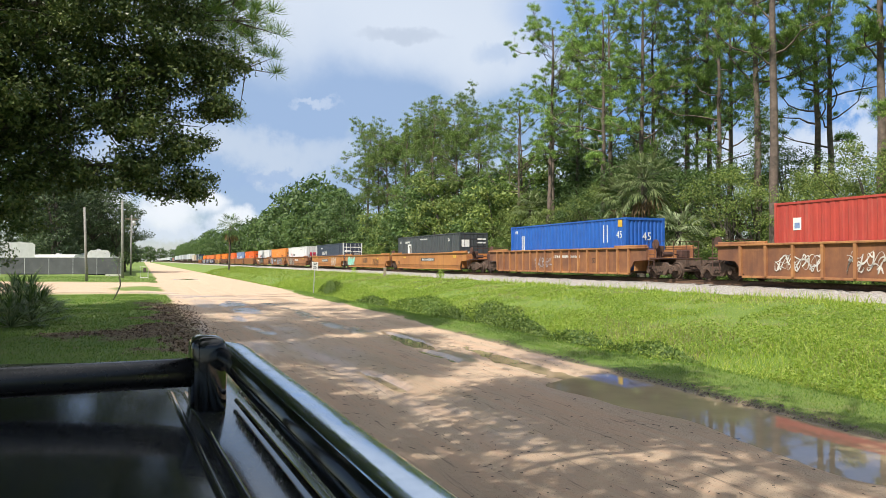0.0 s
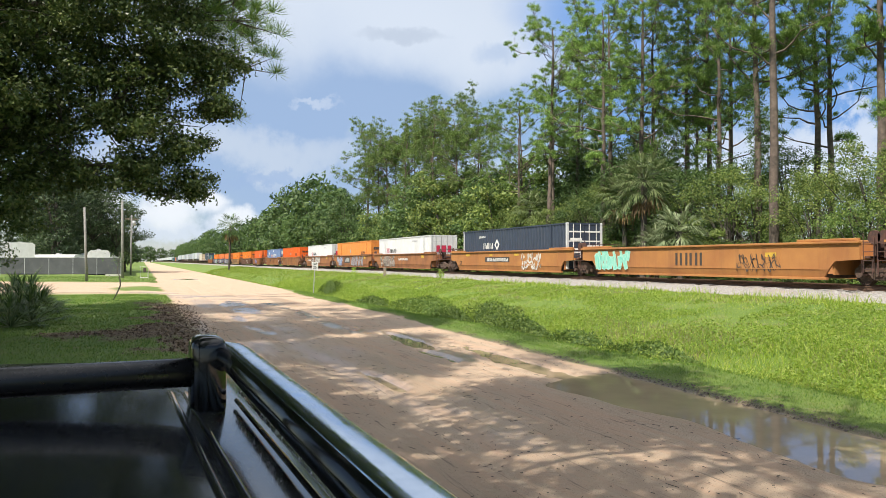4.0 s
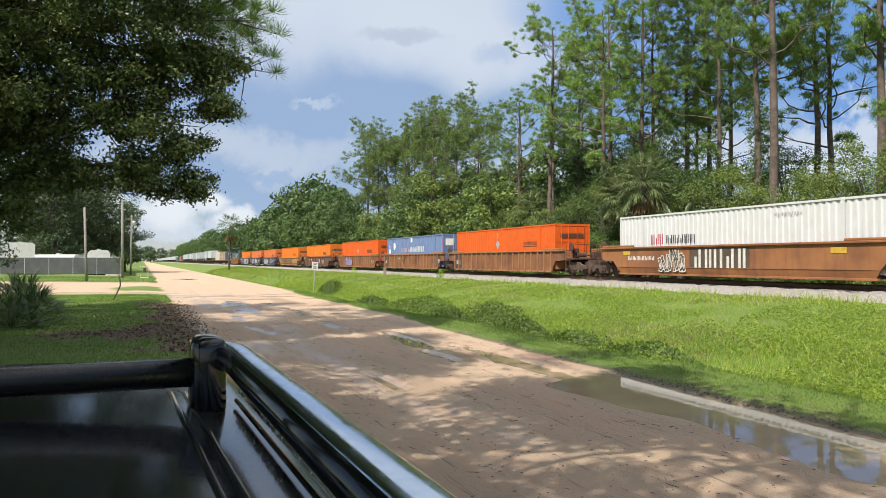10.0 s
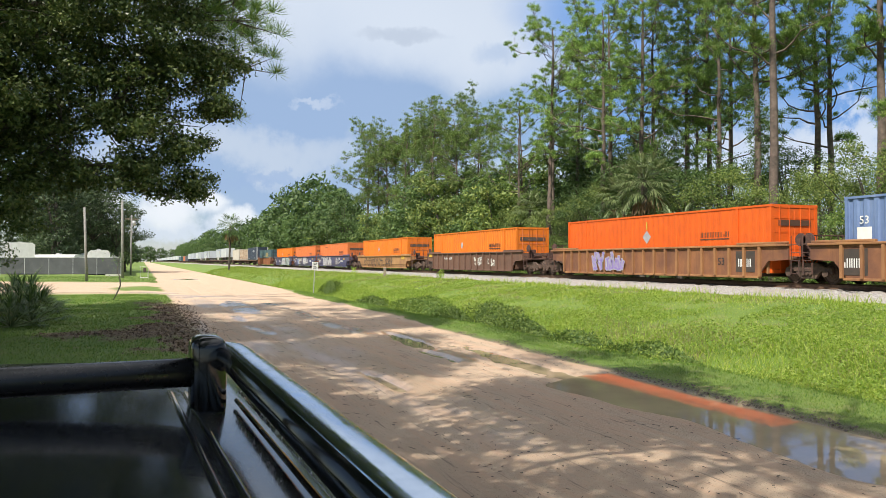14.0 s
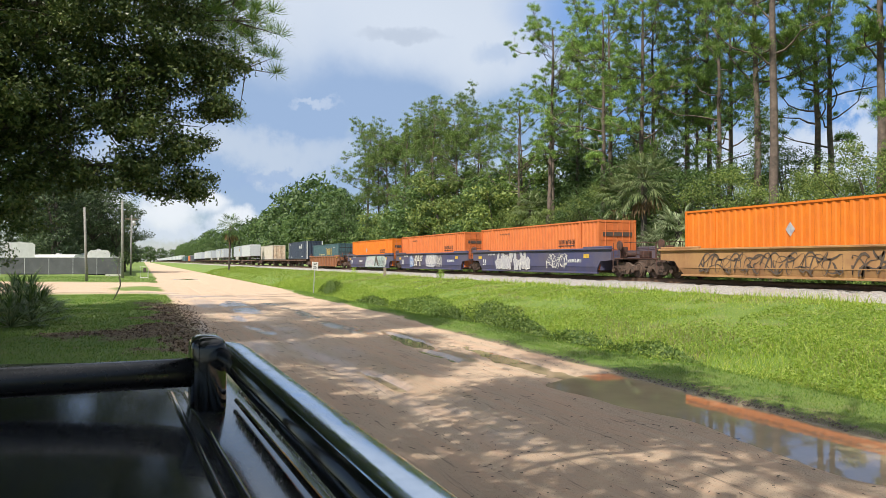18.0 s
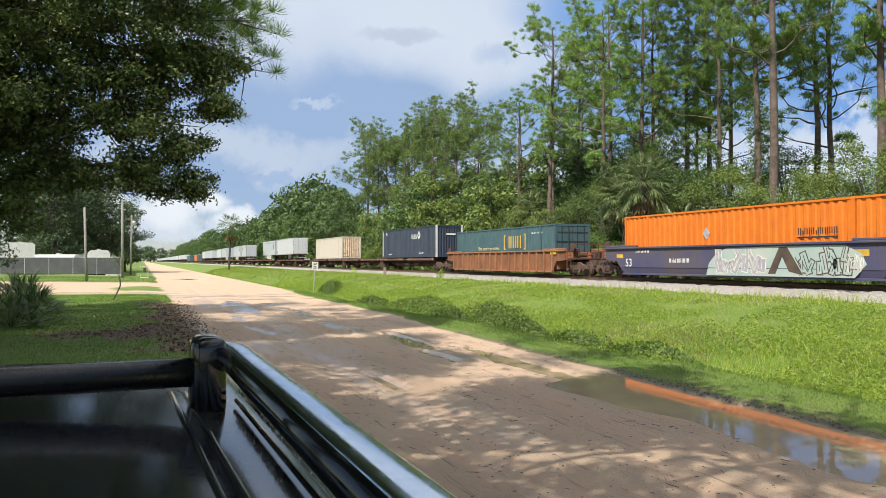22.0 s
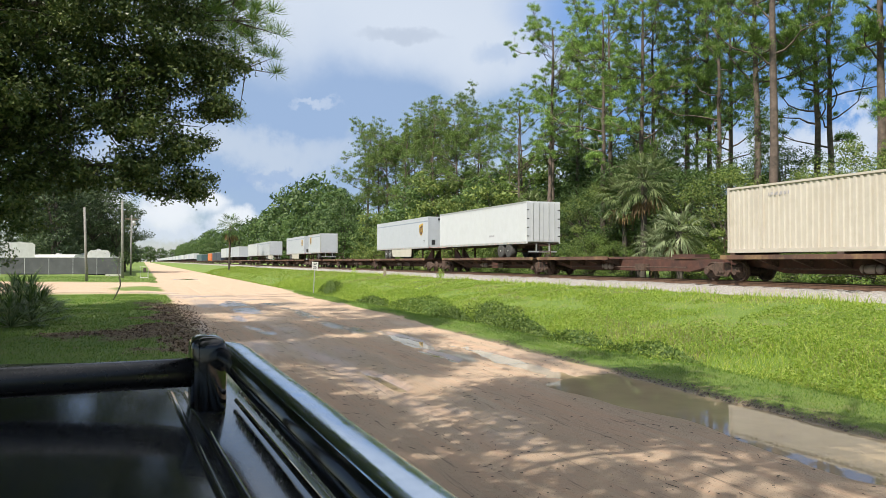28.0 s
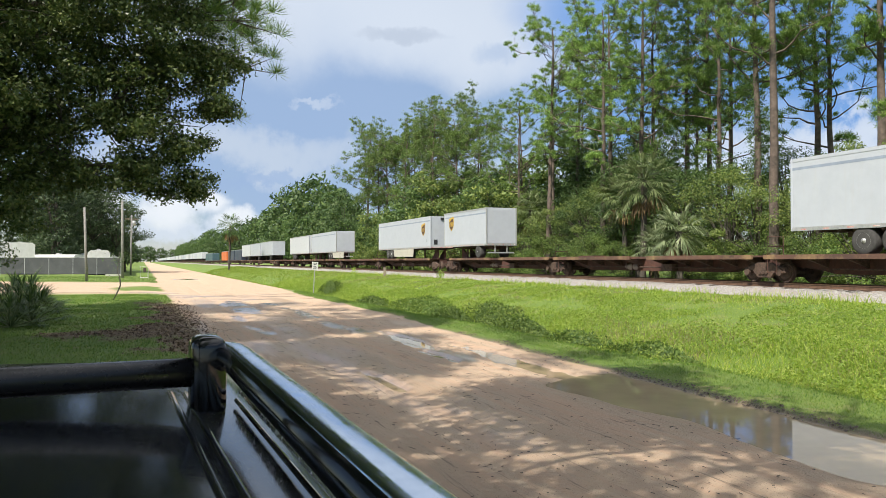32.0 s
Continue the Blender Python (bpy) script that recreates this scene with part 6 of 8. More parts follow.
class Soup:
    """Collects tubes, leaves and blades as arrays."""

    def __init__(self):
        self.v, self.f, self.n = [], [], 0

    def add(self, v, f):
        self.v.append(np.asarray(v, dtype=np.float32))
        self.f.append(np.asarray(f, dtype=np.int32) + self.n)
        self.n += len(v)

    def limb(self, pts, radii, n=5):
        pts, radii = np.asarray(pts, dtype=float), np.asarray(radii, dtype=float)
        d = np.gradient(pts, axis=0)
        d /= np.linalg.norm(d, axis=1)[:, None] + 1e-9
        ref = np.where(np.abs(d[:, 2:3]) < 0.9, [[0, 0, 1.0]], [[1.0, 0, 0]])
        a = np.cross(d, ref)
        a /= np.linalg.norm(a, axis=1)[:, None]
        b = np.cross(d, a)
        k = np.arange(n) * 2 * np.pi / n
        ring = pts[:, None] + radii[:, None, None] * (a[:, None] * np.cos(k)[None, :, None] + b[:, None] * np.sin(k)[None, :, None])
        i = (np.arange(len(pts) - 1)[:, None] * n)
        j = np.arange(n)[None]
        f = np.stack([i + j, i + (j + 1) % n, i + n + (j + 1) % n, i + n + j], -1).reshape(-1, 4)
        self.add(ring.reshape(-1, 3), f)

    def leaves(self, c, size, r, aspect=0.5, flat=0.3, tri=False):
        """Diamond leaves at centres c, turned at random, rather flat than upright."""
        m = len(c)
        a = r.standard_normal((m, 3))
        a[:, 2] *= 0.6
        a /= np.linalg.norm(a, axis=1)[:, None]
        t = r.standard_normal((m, 3))
        t[:, 2] *= flat + 0.4
        b = np.cross(a, np.cross(a, t))
        b /= np.linalg.norm(b, axis=1)[:, None] + 1e-9
        s = size * r.uniform(0.7, 1.3, (m, 1))
        if tri:
            v = np.stack([c - a * s * 0.5 - b * s * aspect * 0.5, c - a * s * 0.5 + b * s * aspect * 0.5, c + a * s * 0.62], 1)
            self.add(v.reshape(-1, 3), np.arange(3 * m).reshape(-1, 3))
            return
        v = np.stack([c - a * s * 0.5, c + b * s * aspect * 0.5, c + a * s * 0.5, c - b * s * aspect * 0.5], 1)
        self.add(v.reshape(-1, 3), np.arange(4 * m).reshape(-1, 4))

    def facing(self, c, out, size, r, aspect=0.6, loose=0.55):
        """Leaves at centres c that face outwards from their clump and up to the light."""
        m = len(c)
        n = 0.75 * out + np.array([0, 0, 0.5]) + loose * r.standard_normal((m, 3))
        n /= np.linalg.norm(n, axis=1)[:, None] + 1e-9
        a = np.cross(n, r.standard_normal((m, 3)))
        a /= np.linalg.norm(a, axis=1)[:, None] + 1e-9
        b = np.cross(n, a)
        s = size * r.uniform(0.7, 1.3, (m, 1))
        v = np.stack([c - a * s * 0.5 - b * s * aspect * 0.5, c - a * s * 0.5 + b * s * aspect * 0.5, c + a * s * 0.62], 1)
        self.add(v.reshape(-1, 3), np.arange(3 * m).reshape(-1, 3))

    def blades(self, c, d, length, width, r, flat=0.0):
        """Narrow triangles from c along d; flat: how far their faces turn upwards."""
        m = len(c)
        side = np.cross(d, (1 - 0.4 * flat) * r.standard_normal((m, 3)) + np.array([0, 0, 1.4 * flat]))
        side /= np.linalg.norm(side, axis=1)[:, None] + 1e-9
        w = np.asarray(width).reshape(-1, 1) * side
        tip = c + d * np.asarray(length).reshape(-1, 1)
        v = np.stack([c - w * 0.5, c + w * 0.5, tip], 1)
        self.add(v.reshape(-1, 3), np.arange(3 * m).reshape(-1, 3))

    def mesh(self, name, mat, smooth=False):
        return array_mesh(name, np.concatenate(self.v), np.concatenate(self.f), mat, smooth)


def child(name, mesh, parent, label=""):
    ob = new(name, mesh)
    ob.parent = parent
    if label:
        tagged(ob, label)
    return ob


def unit(v):
    return v / (np.linalg.norm(v) + 1e-9)


def pine_tree(seed, H, lowest=0.42, spread=3.6, dens=1.0, vine=False, far=False, reach=(), fine=False, puff=(0.45, 0.8)):
    r = np.random.default_rng(seed)
    tree = thing("pine_tree", "tall slash pine with a bare trunk and airy crown", "tree", "pines behind the track")
    wood, limbs, green = Soup(), Soup(), Soup()
    n = 14
    zz = np.linspace(-0.4, H, n)
    bend = np.cumsum(r.normal(0, 0.11, (n, 2)), axis=0) * np.linspace(0, 1, n)[:, None]
    path = np.column_stack([bend, zz])
    rad = 0.27 * (H / 24) * (1 - 0.82 * (np.clip(zz, 0, H) / H) ** 1.15)
    rad[0] *= 1.35
    wood.limb(path, rad, 9)
    m = int(17 * dens)
    cs, ds, rs = [], [], []

    def branch(base, d0, ln, br, s, inner=3, wild=0.26):
        """A limb that bends upwards, with round puffs of needles towards its end."""
        pts, d = [base], d0
        for j in range(5):
            d = unit(d + np.array([0, 0, 0.14 if inner < 4 else 0.03]) + r.normal(0, wild, 3))
            pts.append(pts[-1] + d * ln / 5)
        limbs.limb(pts, np.linspace(br, 0.016, 6), 4)
        k = 0.6 if fine else 1.0
        for j in range(inner, 6):
            for t in range(9 if fine and inner == 4 else 5 if ln > 1.6 and j > 3 else 2):
                sd = unit(d * 0.5 + r.normal(0, 0.8, 3) + np.array([0, 0, 0.25]))
                l2 = min(ln, 4.0) * r.uniform(0.10, 0.34) + 0.2
                tip = pts[j] + sd * l2
                limbs.limb([pts[j], tip], [0.022, 0.009], 3)
                cs.append(tip)
                ds.append(sd)
                rs.append(r.uniform(*puff) * k)
    for k in range(m):
        q = lowest + (0.97 - lowest) * ((k + r.random()) / m)
        z = q * H
        base = np.array([np.interp(z, zz, path[:, 0]), np.interp(z, zz, path[:, 1]), z])
        az = r.uniform(0, 6.283)
        s = (q - lowest) / (1 - lowest)
        ln = spread * (0.40 + 0.66 * math.sin(math.pi * (0.14 + 0.68 * s ** 1.1))) * r.uniform(0.45, 1.2)
        up = 0.12 + 0.40 * s + r.normal(0, 0.25)
        branch(base, unit(np.array([math.cos(az), math.sin(az), up])), ln, 0.055 * (1 - 0.6 * s) * H / 24 * 1.4, s)
    for z, az, ln in reach:
        branch(np.array([np.interp(z, zz, path[:, 0]), np.interp(z, zz, path[:, 1]), z]), np.array([math.cos(az), math.sin(az), 0.02]), ln, 0.09, 0.2, 4, 0.09)
        branch(np.array([np.interp(z, zz, path[:, 0]), np.interp(z, zz, path[:, 1]), z + 0.5]), unit(np.array([math.cos(az - 0.1), math.sin(az - 0.1), 0.1])), ln * 0.93, 0.07, 0.2, 4, 0.09)
    cs, ds, rs = np.array(cs), np.array(ds), np.array(rs)
    per = 66 if far else 150 if fine else 125
    c0, d0, rr_ = np.repeat(cs, per, 0), np.repeat(ds, per, 0), np.repeat(rs, per)
    o = r.normal(0, 1, (len(c0), 3))
    o /= np.linalg.norm(o, axis=1)[:, None]
    o[:, 2] = np.where(o[:, 2] < -0.3, -0.5 * o[:, 2], o[:, 2])
    c = c0 + o * (rr_ * r.uniform(0.0, 0.75, len(rr_)))[:, None]
    d = o * (1.0 if fine else 0.5) + d0 * 0.25 + r.normal(0, 0.3 if fine else 0.6, o.shape) + np.array([0, 0, 0.2])
    d /= np.linalg.norm(d, axis=1)[:, None]
    green.blades(c, d, r.uniform(0.17, 0.29, len(c)) * (1.15 if far else 1.3 if fine else 1.0), r.uniform(0.032, 0.055, len(c)) * (1.75 if far else 0.4 if fine else 1.0), r, 1.0)
    child("trunk", wood.mesh("trunk", bark_pine, True), tree)
    child("branchwork", limbs.mesh("branchwork", bark_pine), tree)
    child("crown", green.mesh("crown", needles_far if far else needles), tree)
    if vine:
        iv = Soup()
        a = r.uniform(0, 6.28, 5000)
        z = H * 0.52 * r.random(5000) ** 1.3 + 2
        rv = 0.25 + np.abs(r.normal(0, 0.32, 5000))
        iv.leaves(np.column_stack([np.cos(a) * rv, np.sin(a) * rv, z]), 0.12, r, 0.7, tri=True)
        child("climbing_vine", iv.mesh("climbing_vine", leaf_mid), tree, "green vine climbing the trunk")
    return tree


def leaf_tree(seed, H, W, count, size, mat, label, name="broadleaf_tree", base=0.25, category="tree", group="woods behind the track", clumps=26):
    """A tree or big shrub: forked trunk, limbs to many uneven clumps of leaves."""
    r = np.random.default_rng(seed)
    tree = thing(name, label, category, group)
    wood, green = Soup(), Soup()
    top = H * (base + 0.2)
    wood.limb([(0, 0, -0.3), (0.1, 0.05, top * 0.5), (0.2, 0, top)], [0.02 * H + 0.04, 0.016 * H + 0.03, 0.012 * H + 0.02], 7)
    cen = []
    for k in range(clumps):
        s = (k + 0.5) / clumps
        z = H * (base + (0.93 - base) * s)
        prof = math.sin(math.pi * min(max(0.12 + 0.80 * s, 0), 1)) ** 0.45
        az = k * 2.4 + r.normal(0, 0.4)
        rho = W / 2 * prof * r.uniform(0.35, 1.0)
        c = np.array([math.cos(az) * rho, math.sin(az) * rho, z * 0.96 + r.normal(0, 0.03 * H)])
        cen.append(c)
        mid = np.array([c[0] * 0.4, c[1] * 0.4, (top + c[2]) * 0.5])
        if size > 0.25 and k % 3:
            continue
        wood.limb([(0.2, 0, top * 0.85), mid, c], [0.006 * H + 0.02, 0.004 * H + 0.012, 0.008], 4)
    per = count // clumps
    for c in cen:
        rad = np.array([1, 1, 0.70]) * (0.112 * W + 0.034 * H) * r.uniform(0.45, 1.25)
        d = r.standard_normal((per, 3))
        d /= np.linalg.norm(d, axis=1)[:, None]
        d[:, 2] = np.where(d[:, 2] < -0.2, d[:, 2] * 0.5, d[:, 2])
        q = c + d * rad * (0.55 + 0.5 * r.random((per, 1)) ** 0.6) + r.normal(0, 0.09, (per, 3))
        q[:, 2] = np.maximum(q[:, 2], 0.1)
        green.facing(q, d, size, r, 0.66)
    child("trunk", wood.mesh("trunk", bark_oak, True), tree)
    child("crown", green.mesh("crown", mat), tree)
    return tree


def fan_fronds(soup_green, soup_stem, origin, n, length, fan, r, droop=0.35, low=-0.5, high=1.3, leaflets=22):
    for k in range(n):
        az = k * 2.4 + r.normal(0, 0.2)
        el = low + (high - low) * ((k + 0.5) / n) + r.normal(0, 0.1)
        d = np.array([math.cos(az) * math.cos(el), math.sin(az) * math.cos(el), math.sin(el)])
        pet = length * r.uniform(0.8, 1.15)
        mid = origin + d * pet * 0.55
        tip = origin + d * pet - np.array([0, 0, droop * pet * 0.25])
        soup_stem.limb([origin, mid, tip], [0.025, 0.018, 0.012], 4)
        e = unit(tip - mid)
        side = unit(np.cross(e, [0, 0, 1.0]))
        for j in range(leaflets):
            a = (j / (leaflets - 1) - 0.5) * 4.0
            ld = unit(e * math.cos(a) + side * math.sin(a) + r.normal(0, 0.05, 3))
            fl = fan * (0.72 + 0.28 * math.cos(a)) * r.uniform(0.85, 1.1)
            p1 = tip + ld * fl * 0.55
            p2 = p1 + unit(ld - np.array([0, 0, droop + 0.35])) * fl * 0.5
            w = unit(np.cross(ld, [0, 0, 1.0])) * fan * 0.75 / leaflets
            soup_green.add([tip - w * 0.3, tip + w * 0.3, p1 + w, p1 - w, p2 + w * 0.15, p2 - w * 0.15], [(0, 1, 2, 3), (3, 2, 4, 5)])


def cabbage_palm(seed, H, n=30, length=1.5, fan=1.1, dead=True, label="cabbage palm with drooping fan fronds and brown skirt", mat=None):
    r = np.random.default_rng(seed)
    tree = thing("cabbage_palm", label, "palm tree", "cabbage palms")
    trunk, stems, green, brown = Soup(), Soup(), Soup(), Soup()
    zz = np.linspace(-0.3, H, 24)
    trunk.limb(np.column_stack([0.25 * np.sin(zz / H * 1.4), 0 * zz, zz]), 0.19 + 0.035 * (np.arange(24) % 2), 9)
    o = np.array([0.25 * math.sin(1.4), 0, H])
    fan_fronds(green, stems, o, n, length, fan, r, 0.30, -0.9, 1.25, 26)
    if dead:
        fan_fronds(brown, stems, o - np.array([0, 0, 0.3]), 9, length * 0.8, fan * 0.9, r, 0.9, -1.3, -0.6, 12)
        child("dead_skirt", brown.mesh("dead_skirt", dead_frond), tree, "hanging brown dead fronds")
    child("trunk", trunk.mesh("trunk", bark_oak, True), tree)
    child("stemwork", stems.mesh("stemwork", frond_mat), tree)
    child("foliage", green.mesh("foliage", mat or frond_mat), tree)
    return tree


def on_ground(x, y, rz=0, s=1.0, dz=0.0):
    z = float(ground_z(np.array([x]), np.array([y]))[0])
    return pose(x, y, z + dz, 0, 0, rz) @ Matrix.Scale(s, 4)


def place(ob, x, y, rz=0, s=1.0, sz=None, dz=-0.1):
    z = float(ground_z(np.array([x]), np.array([y]))[0])
    ob.location, ob.rotation_euler, ob.scale = (x, y, z + dz), (0, 0, radians(rz)), (s, s, sz or s)


def copy_at(src, x, y, rz, s, sz=None, dz=-0.1):
    z = float(ground_z(np.array([x]), np.array([y]))[0])
    o = copy_thing(src, pose(x, y, z + dz, 0, 0, rz))
    o.scale = (s, s, sz or s)
    return o


def build_woods():
    r = random.Random(21)
    pines = [pine_tree(31, 25, 0.44, 4.8, 1.3, puff=(0.34, 0.62)), pine_tree(32, 27, 0.48, 4.6, 1.3, puff=(0.34, 0.62)), pine_tree(33, 23, 0.40, 5.2, 1.35, puff=(0.34, 0.66)), pine_tree(34, 26, 0.48, 4.8, 1.3, True, puff=(0.34, 0.62)),
             pine_tree(35, 25, 0.50, 5.6, 2.0, False, True, puff=(0.5, 0.95)), pine_tree(36, 24, 0.46, 5.8, 2.0, False, True, puff=(0.5, 0.95))]
    spots = [(35.2, 34.5, 1, 1.04), (37.2, 37.8, 3, 0.98), (44, 39.2, 0, 1.0), (44.4, 38.4, 2, 1.04), (41, 31.9, 1, 1.03), (40, 27.5, 2, 1.0), (39.5, 24.5, 2, 1.02), (41, 45.6, 2, 1.0), (44, 50.0, 1, 0.95), (44, 47.8, 0, 0.96),
             (48, 56.2, 2, 0.95), (44, 52.8, 1, 0.95), (37, 50.2, 0, 0.98), (35.5, 53, 2, 1.0), (39, 57, 1, 0.95), (36, 63, 0, 0.97), (37, 71, 2, 0.80), (41, 66, 3, 0.9), (43, 22, 1, 1.05),
             (36.5, 95, 4, 0.86), (38.5, 101, 5, 0.90), (36.5, 107, 4, 0.87), (40, 112, 5, 0.92), (37.5, 119, 4, 0.89), (41, 125, 5, 0.84), 
             (44, 96, 4, 0.9), (45, 118, 5, 0.95), (38, 84, 5, 0.72), (46, 60, 2, 0.95), (47, 75, 0, 0.9), (37, 19, 0, 1.0), (44, 30, 2, 1.0), (39, 51, 2, 0.97), (38.5, 66.5, 1, 0.95),
             (40, 76, 2, 0.76), (38, 125, 4, 0.86), (38, 90, 4, 0.80), (37.3, 130, 5, 0.98)]
    used = set()
    for x, y, k, s in spots:
        if k not in used:
            used.add(k)
            place(pines[k], x, y, r.uniform(0, 360), s)
        else:
            copy_at(pines[k], x, y, r.uniform(0, 360), s * r.uniform(0.96, 1.04))
    woods = "dense green broadleaf tree at the edge of the woods"
    kinds = [leaf_tree(41, 9.5, 7.5, 10500, 0.145, leaf_mid, woods, clumps=34), leaf_tree(42, 12, 8.0, 10500, 0.155, leaf_mid, woods, clumps=40, base=0.2),
             leaf_tree(43, 8.5, 7.0, 15000, 0.115, leaf_light, "sunlit vine-covered shrub at the edge of the woods", "shrub", 0.04, "shrub", "shrubs along the track", 34),
             leaf_tree(44, 4.2, 5.0, 9000, 0.10, leaf_ditch, "low green shrub beside the track", "shrub", 0.03, "shrub", "shrubs along the track", 26),
             leaf_tree(45, 11, 8.0, 4400, 0.31, leaf_mid, woods, clumps=46, base=0.22),
             leaf_tree(46, 15, 9.5, 2600, 0.62, leaf_mid, "distant broadleaf tree along the line", clumps=46, base=0.12),
             leaf_tree(47, 11, 8.0, 4400, 0.31, leaf_light, "sunlit yellow-green tree along the line", clumps=42, base=0.12),
             leaf_tree(48, 15, 9.0, 5200, 0.30, leaf_yard, "tall thin-crowned tree behind the yard fence", clumps=34, base=0.16, group="trees behind the yard")]
    spots = []
    y = 14.0
    while y < 125:                                       # front edge
        spots.append((33.6 + r.uniform(-0.6, 1.0), y, 3, r.uniform(0.7, 1.15)))
        spots.append((35.6 + r.uniform(-0.6, 1.2), y + 1.5, 2 if r.random() < (0.6 if y < 50 else 0.35) else 0, r.uniform(0.85, 1.15)))
        y += r.uniform(3.2, 4.6)
    y = 12.0
    while y < 160:
        spots.append((40.5 + r.uniform(-1.5, 2.5), y, r.choice([0, 1, 2] if y < 75 else [0, 1, 0]), r.uniform(0.9, 1.08) if y < 75 else r.uniform(0.75, 1.0)))
        y += r.uniform(4.0, 5.5)
    y = 70.0
    while y < 230:
        spots.append((36.5 + r.uniform(-1.5, 3.0), y, r.choice([1, 0, 2]) if y < 140 else r.choice([1, 4, 4]), r.uniform(0.75, 1.0) if y < 140 else r.uniform(1.1, 1.4)))
        y += r.uniform(5, 7.5)
    y = 230.0
    while y < 900:
        spots.append((37 + r.uniform(-2, 5.0), y, 5, r.uniform(1.1, 1.35)))
        y += r.uniform(9, 16) * (1 + y / 600)
    y = 60.0
    while y < 130:                                       # taller trees behind
        spots.append((44 + r.uniform(-1.5, 3.0), y, 4, r.uniform(1.1, 1.35)))
        y += r.uniform(4.5, 6.5)
    for x, y, s in ((46.5, 61, 1.25), (48, 67, 1.3), (46, 72, 1.3), (43, 78, 1.3)):
        spots.append((x, y, 1, s))
    for x, y, s in ((40, 168, 1.35), (38.5, 181, 1.45), (41, 196, 1.4), (39, 212, 1.5), (42, 230, 1.5), (37.5, 157, 1.2)):
        spots.append((x, y, 5, s))
    used = set()
    for x, y, k, s in spots:
        if y < 32 and k in (0, 1):
            k = 2
        if y > 72 and k in (0, 1, 2):
            k = 6 if r.random() < 0.4 else 4
        elif y > 72 and k == 3:
            k, s = 6, s * 0.42
        if x < 36.5 and 35.5 < y < 46.5:
            x += 2.2
        if k not in used:
            used.add(k)
            place(kinds[k], x, y, r.uniform(0, 360), s)
        else:
            copy_at(kinds[k], x, y, r.uniform(0, 360), s * r.uniform(0.93, 1.07), s * r.uniform(0.9, 1.1))
    # the yard's trees, far along the road
    for k in range(44):
        x, y = -9 - 66 * r.random(), 140 + 60 * r.random()
        if k:
            copy_at(kinds[7], x, y, r.uniform(0, 360), r.uniform(1.05, 1.4))
        else:
            place(kinds[7], x, y, 40, 1.2)
    for x, y, s in ((-4.5, 152, 0.95), (-6.0, 158, 1.1), (-3.5, 166, 1.0), (-8.5, 150, 1.15), (-11.5, 154, 1.2)):
        copy_at(kinds[7], x, y, r.uniform(0, 360), s)
    for k in range(16):
        y = 170 + 36 * k + r.uniform(-8, 8)
        copy_at(kinds[5], -7 - 7 * r.random(), y, r.uniform(0, 360), r.uniform(0.75, 1.0))
    for k in range(14):
        copy_at(kinds[5], -30 + 8.5 * k + r.uniform(-2, 2), 1500 + r.uniform(-60, 60), r.uniform(0, 360), r.uniform(1.5, 2.1))
    # palms
    p = cabbage_palm(51, 7.3, 38, 1.5, 1.15)
    place(p, 32.0, 43.0, 20)
    p2 = cabbage_palm(52, 3.4, 30, 1.15, 1.15, True, "low cabbage palm with pale arching fronds", frond_pale)
    place(p2, 30.8, 37.6, 80)
    copy_at(p, 34.6, 48.6, 200, 0.9, 0.95)
    copy_at(p2, 31.4, 40.6, 140, 0.8)
    copy_at(p, 35.5, 66.0, 10, 0.95)
    p3 = cabbage_palm(53, 9.3, 30, 2.0, 1.6, True, "lone tall cabbage palm between road and track", leaf_mid)
    place(p3, 16.8, 164.0, 0, 1.0)


build_woods()


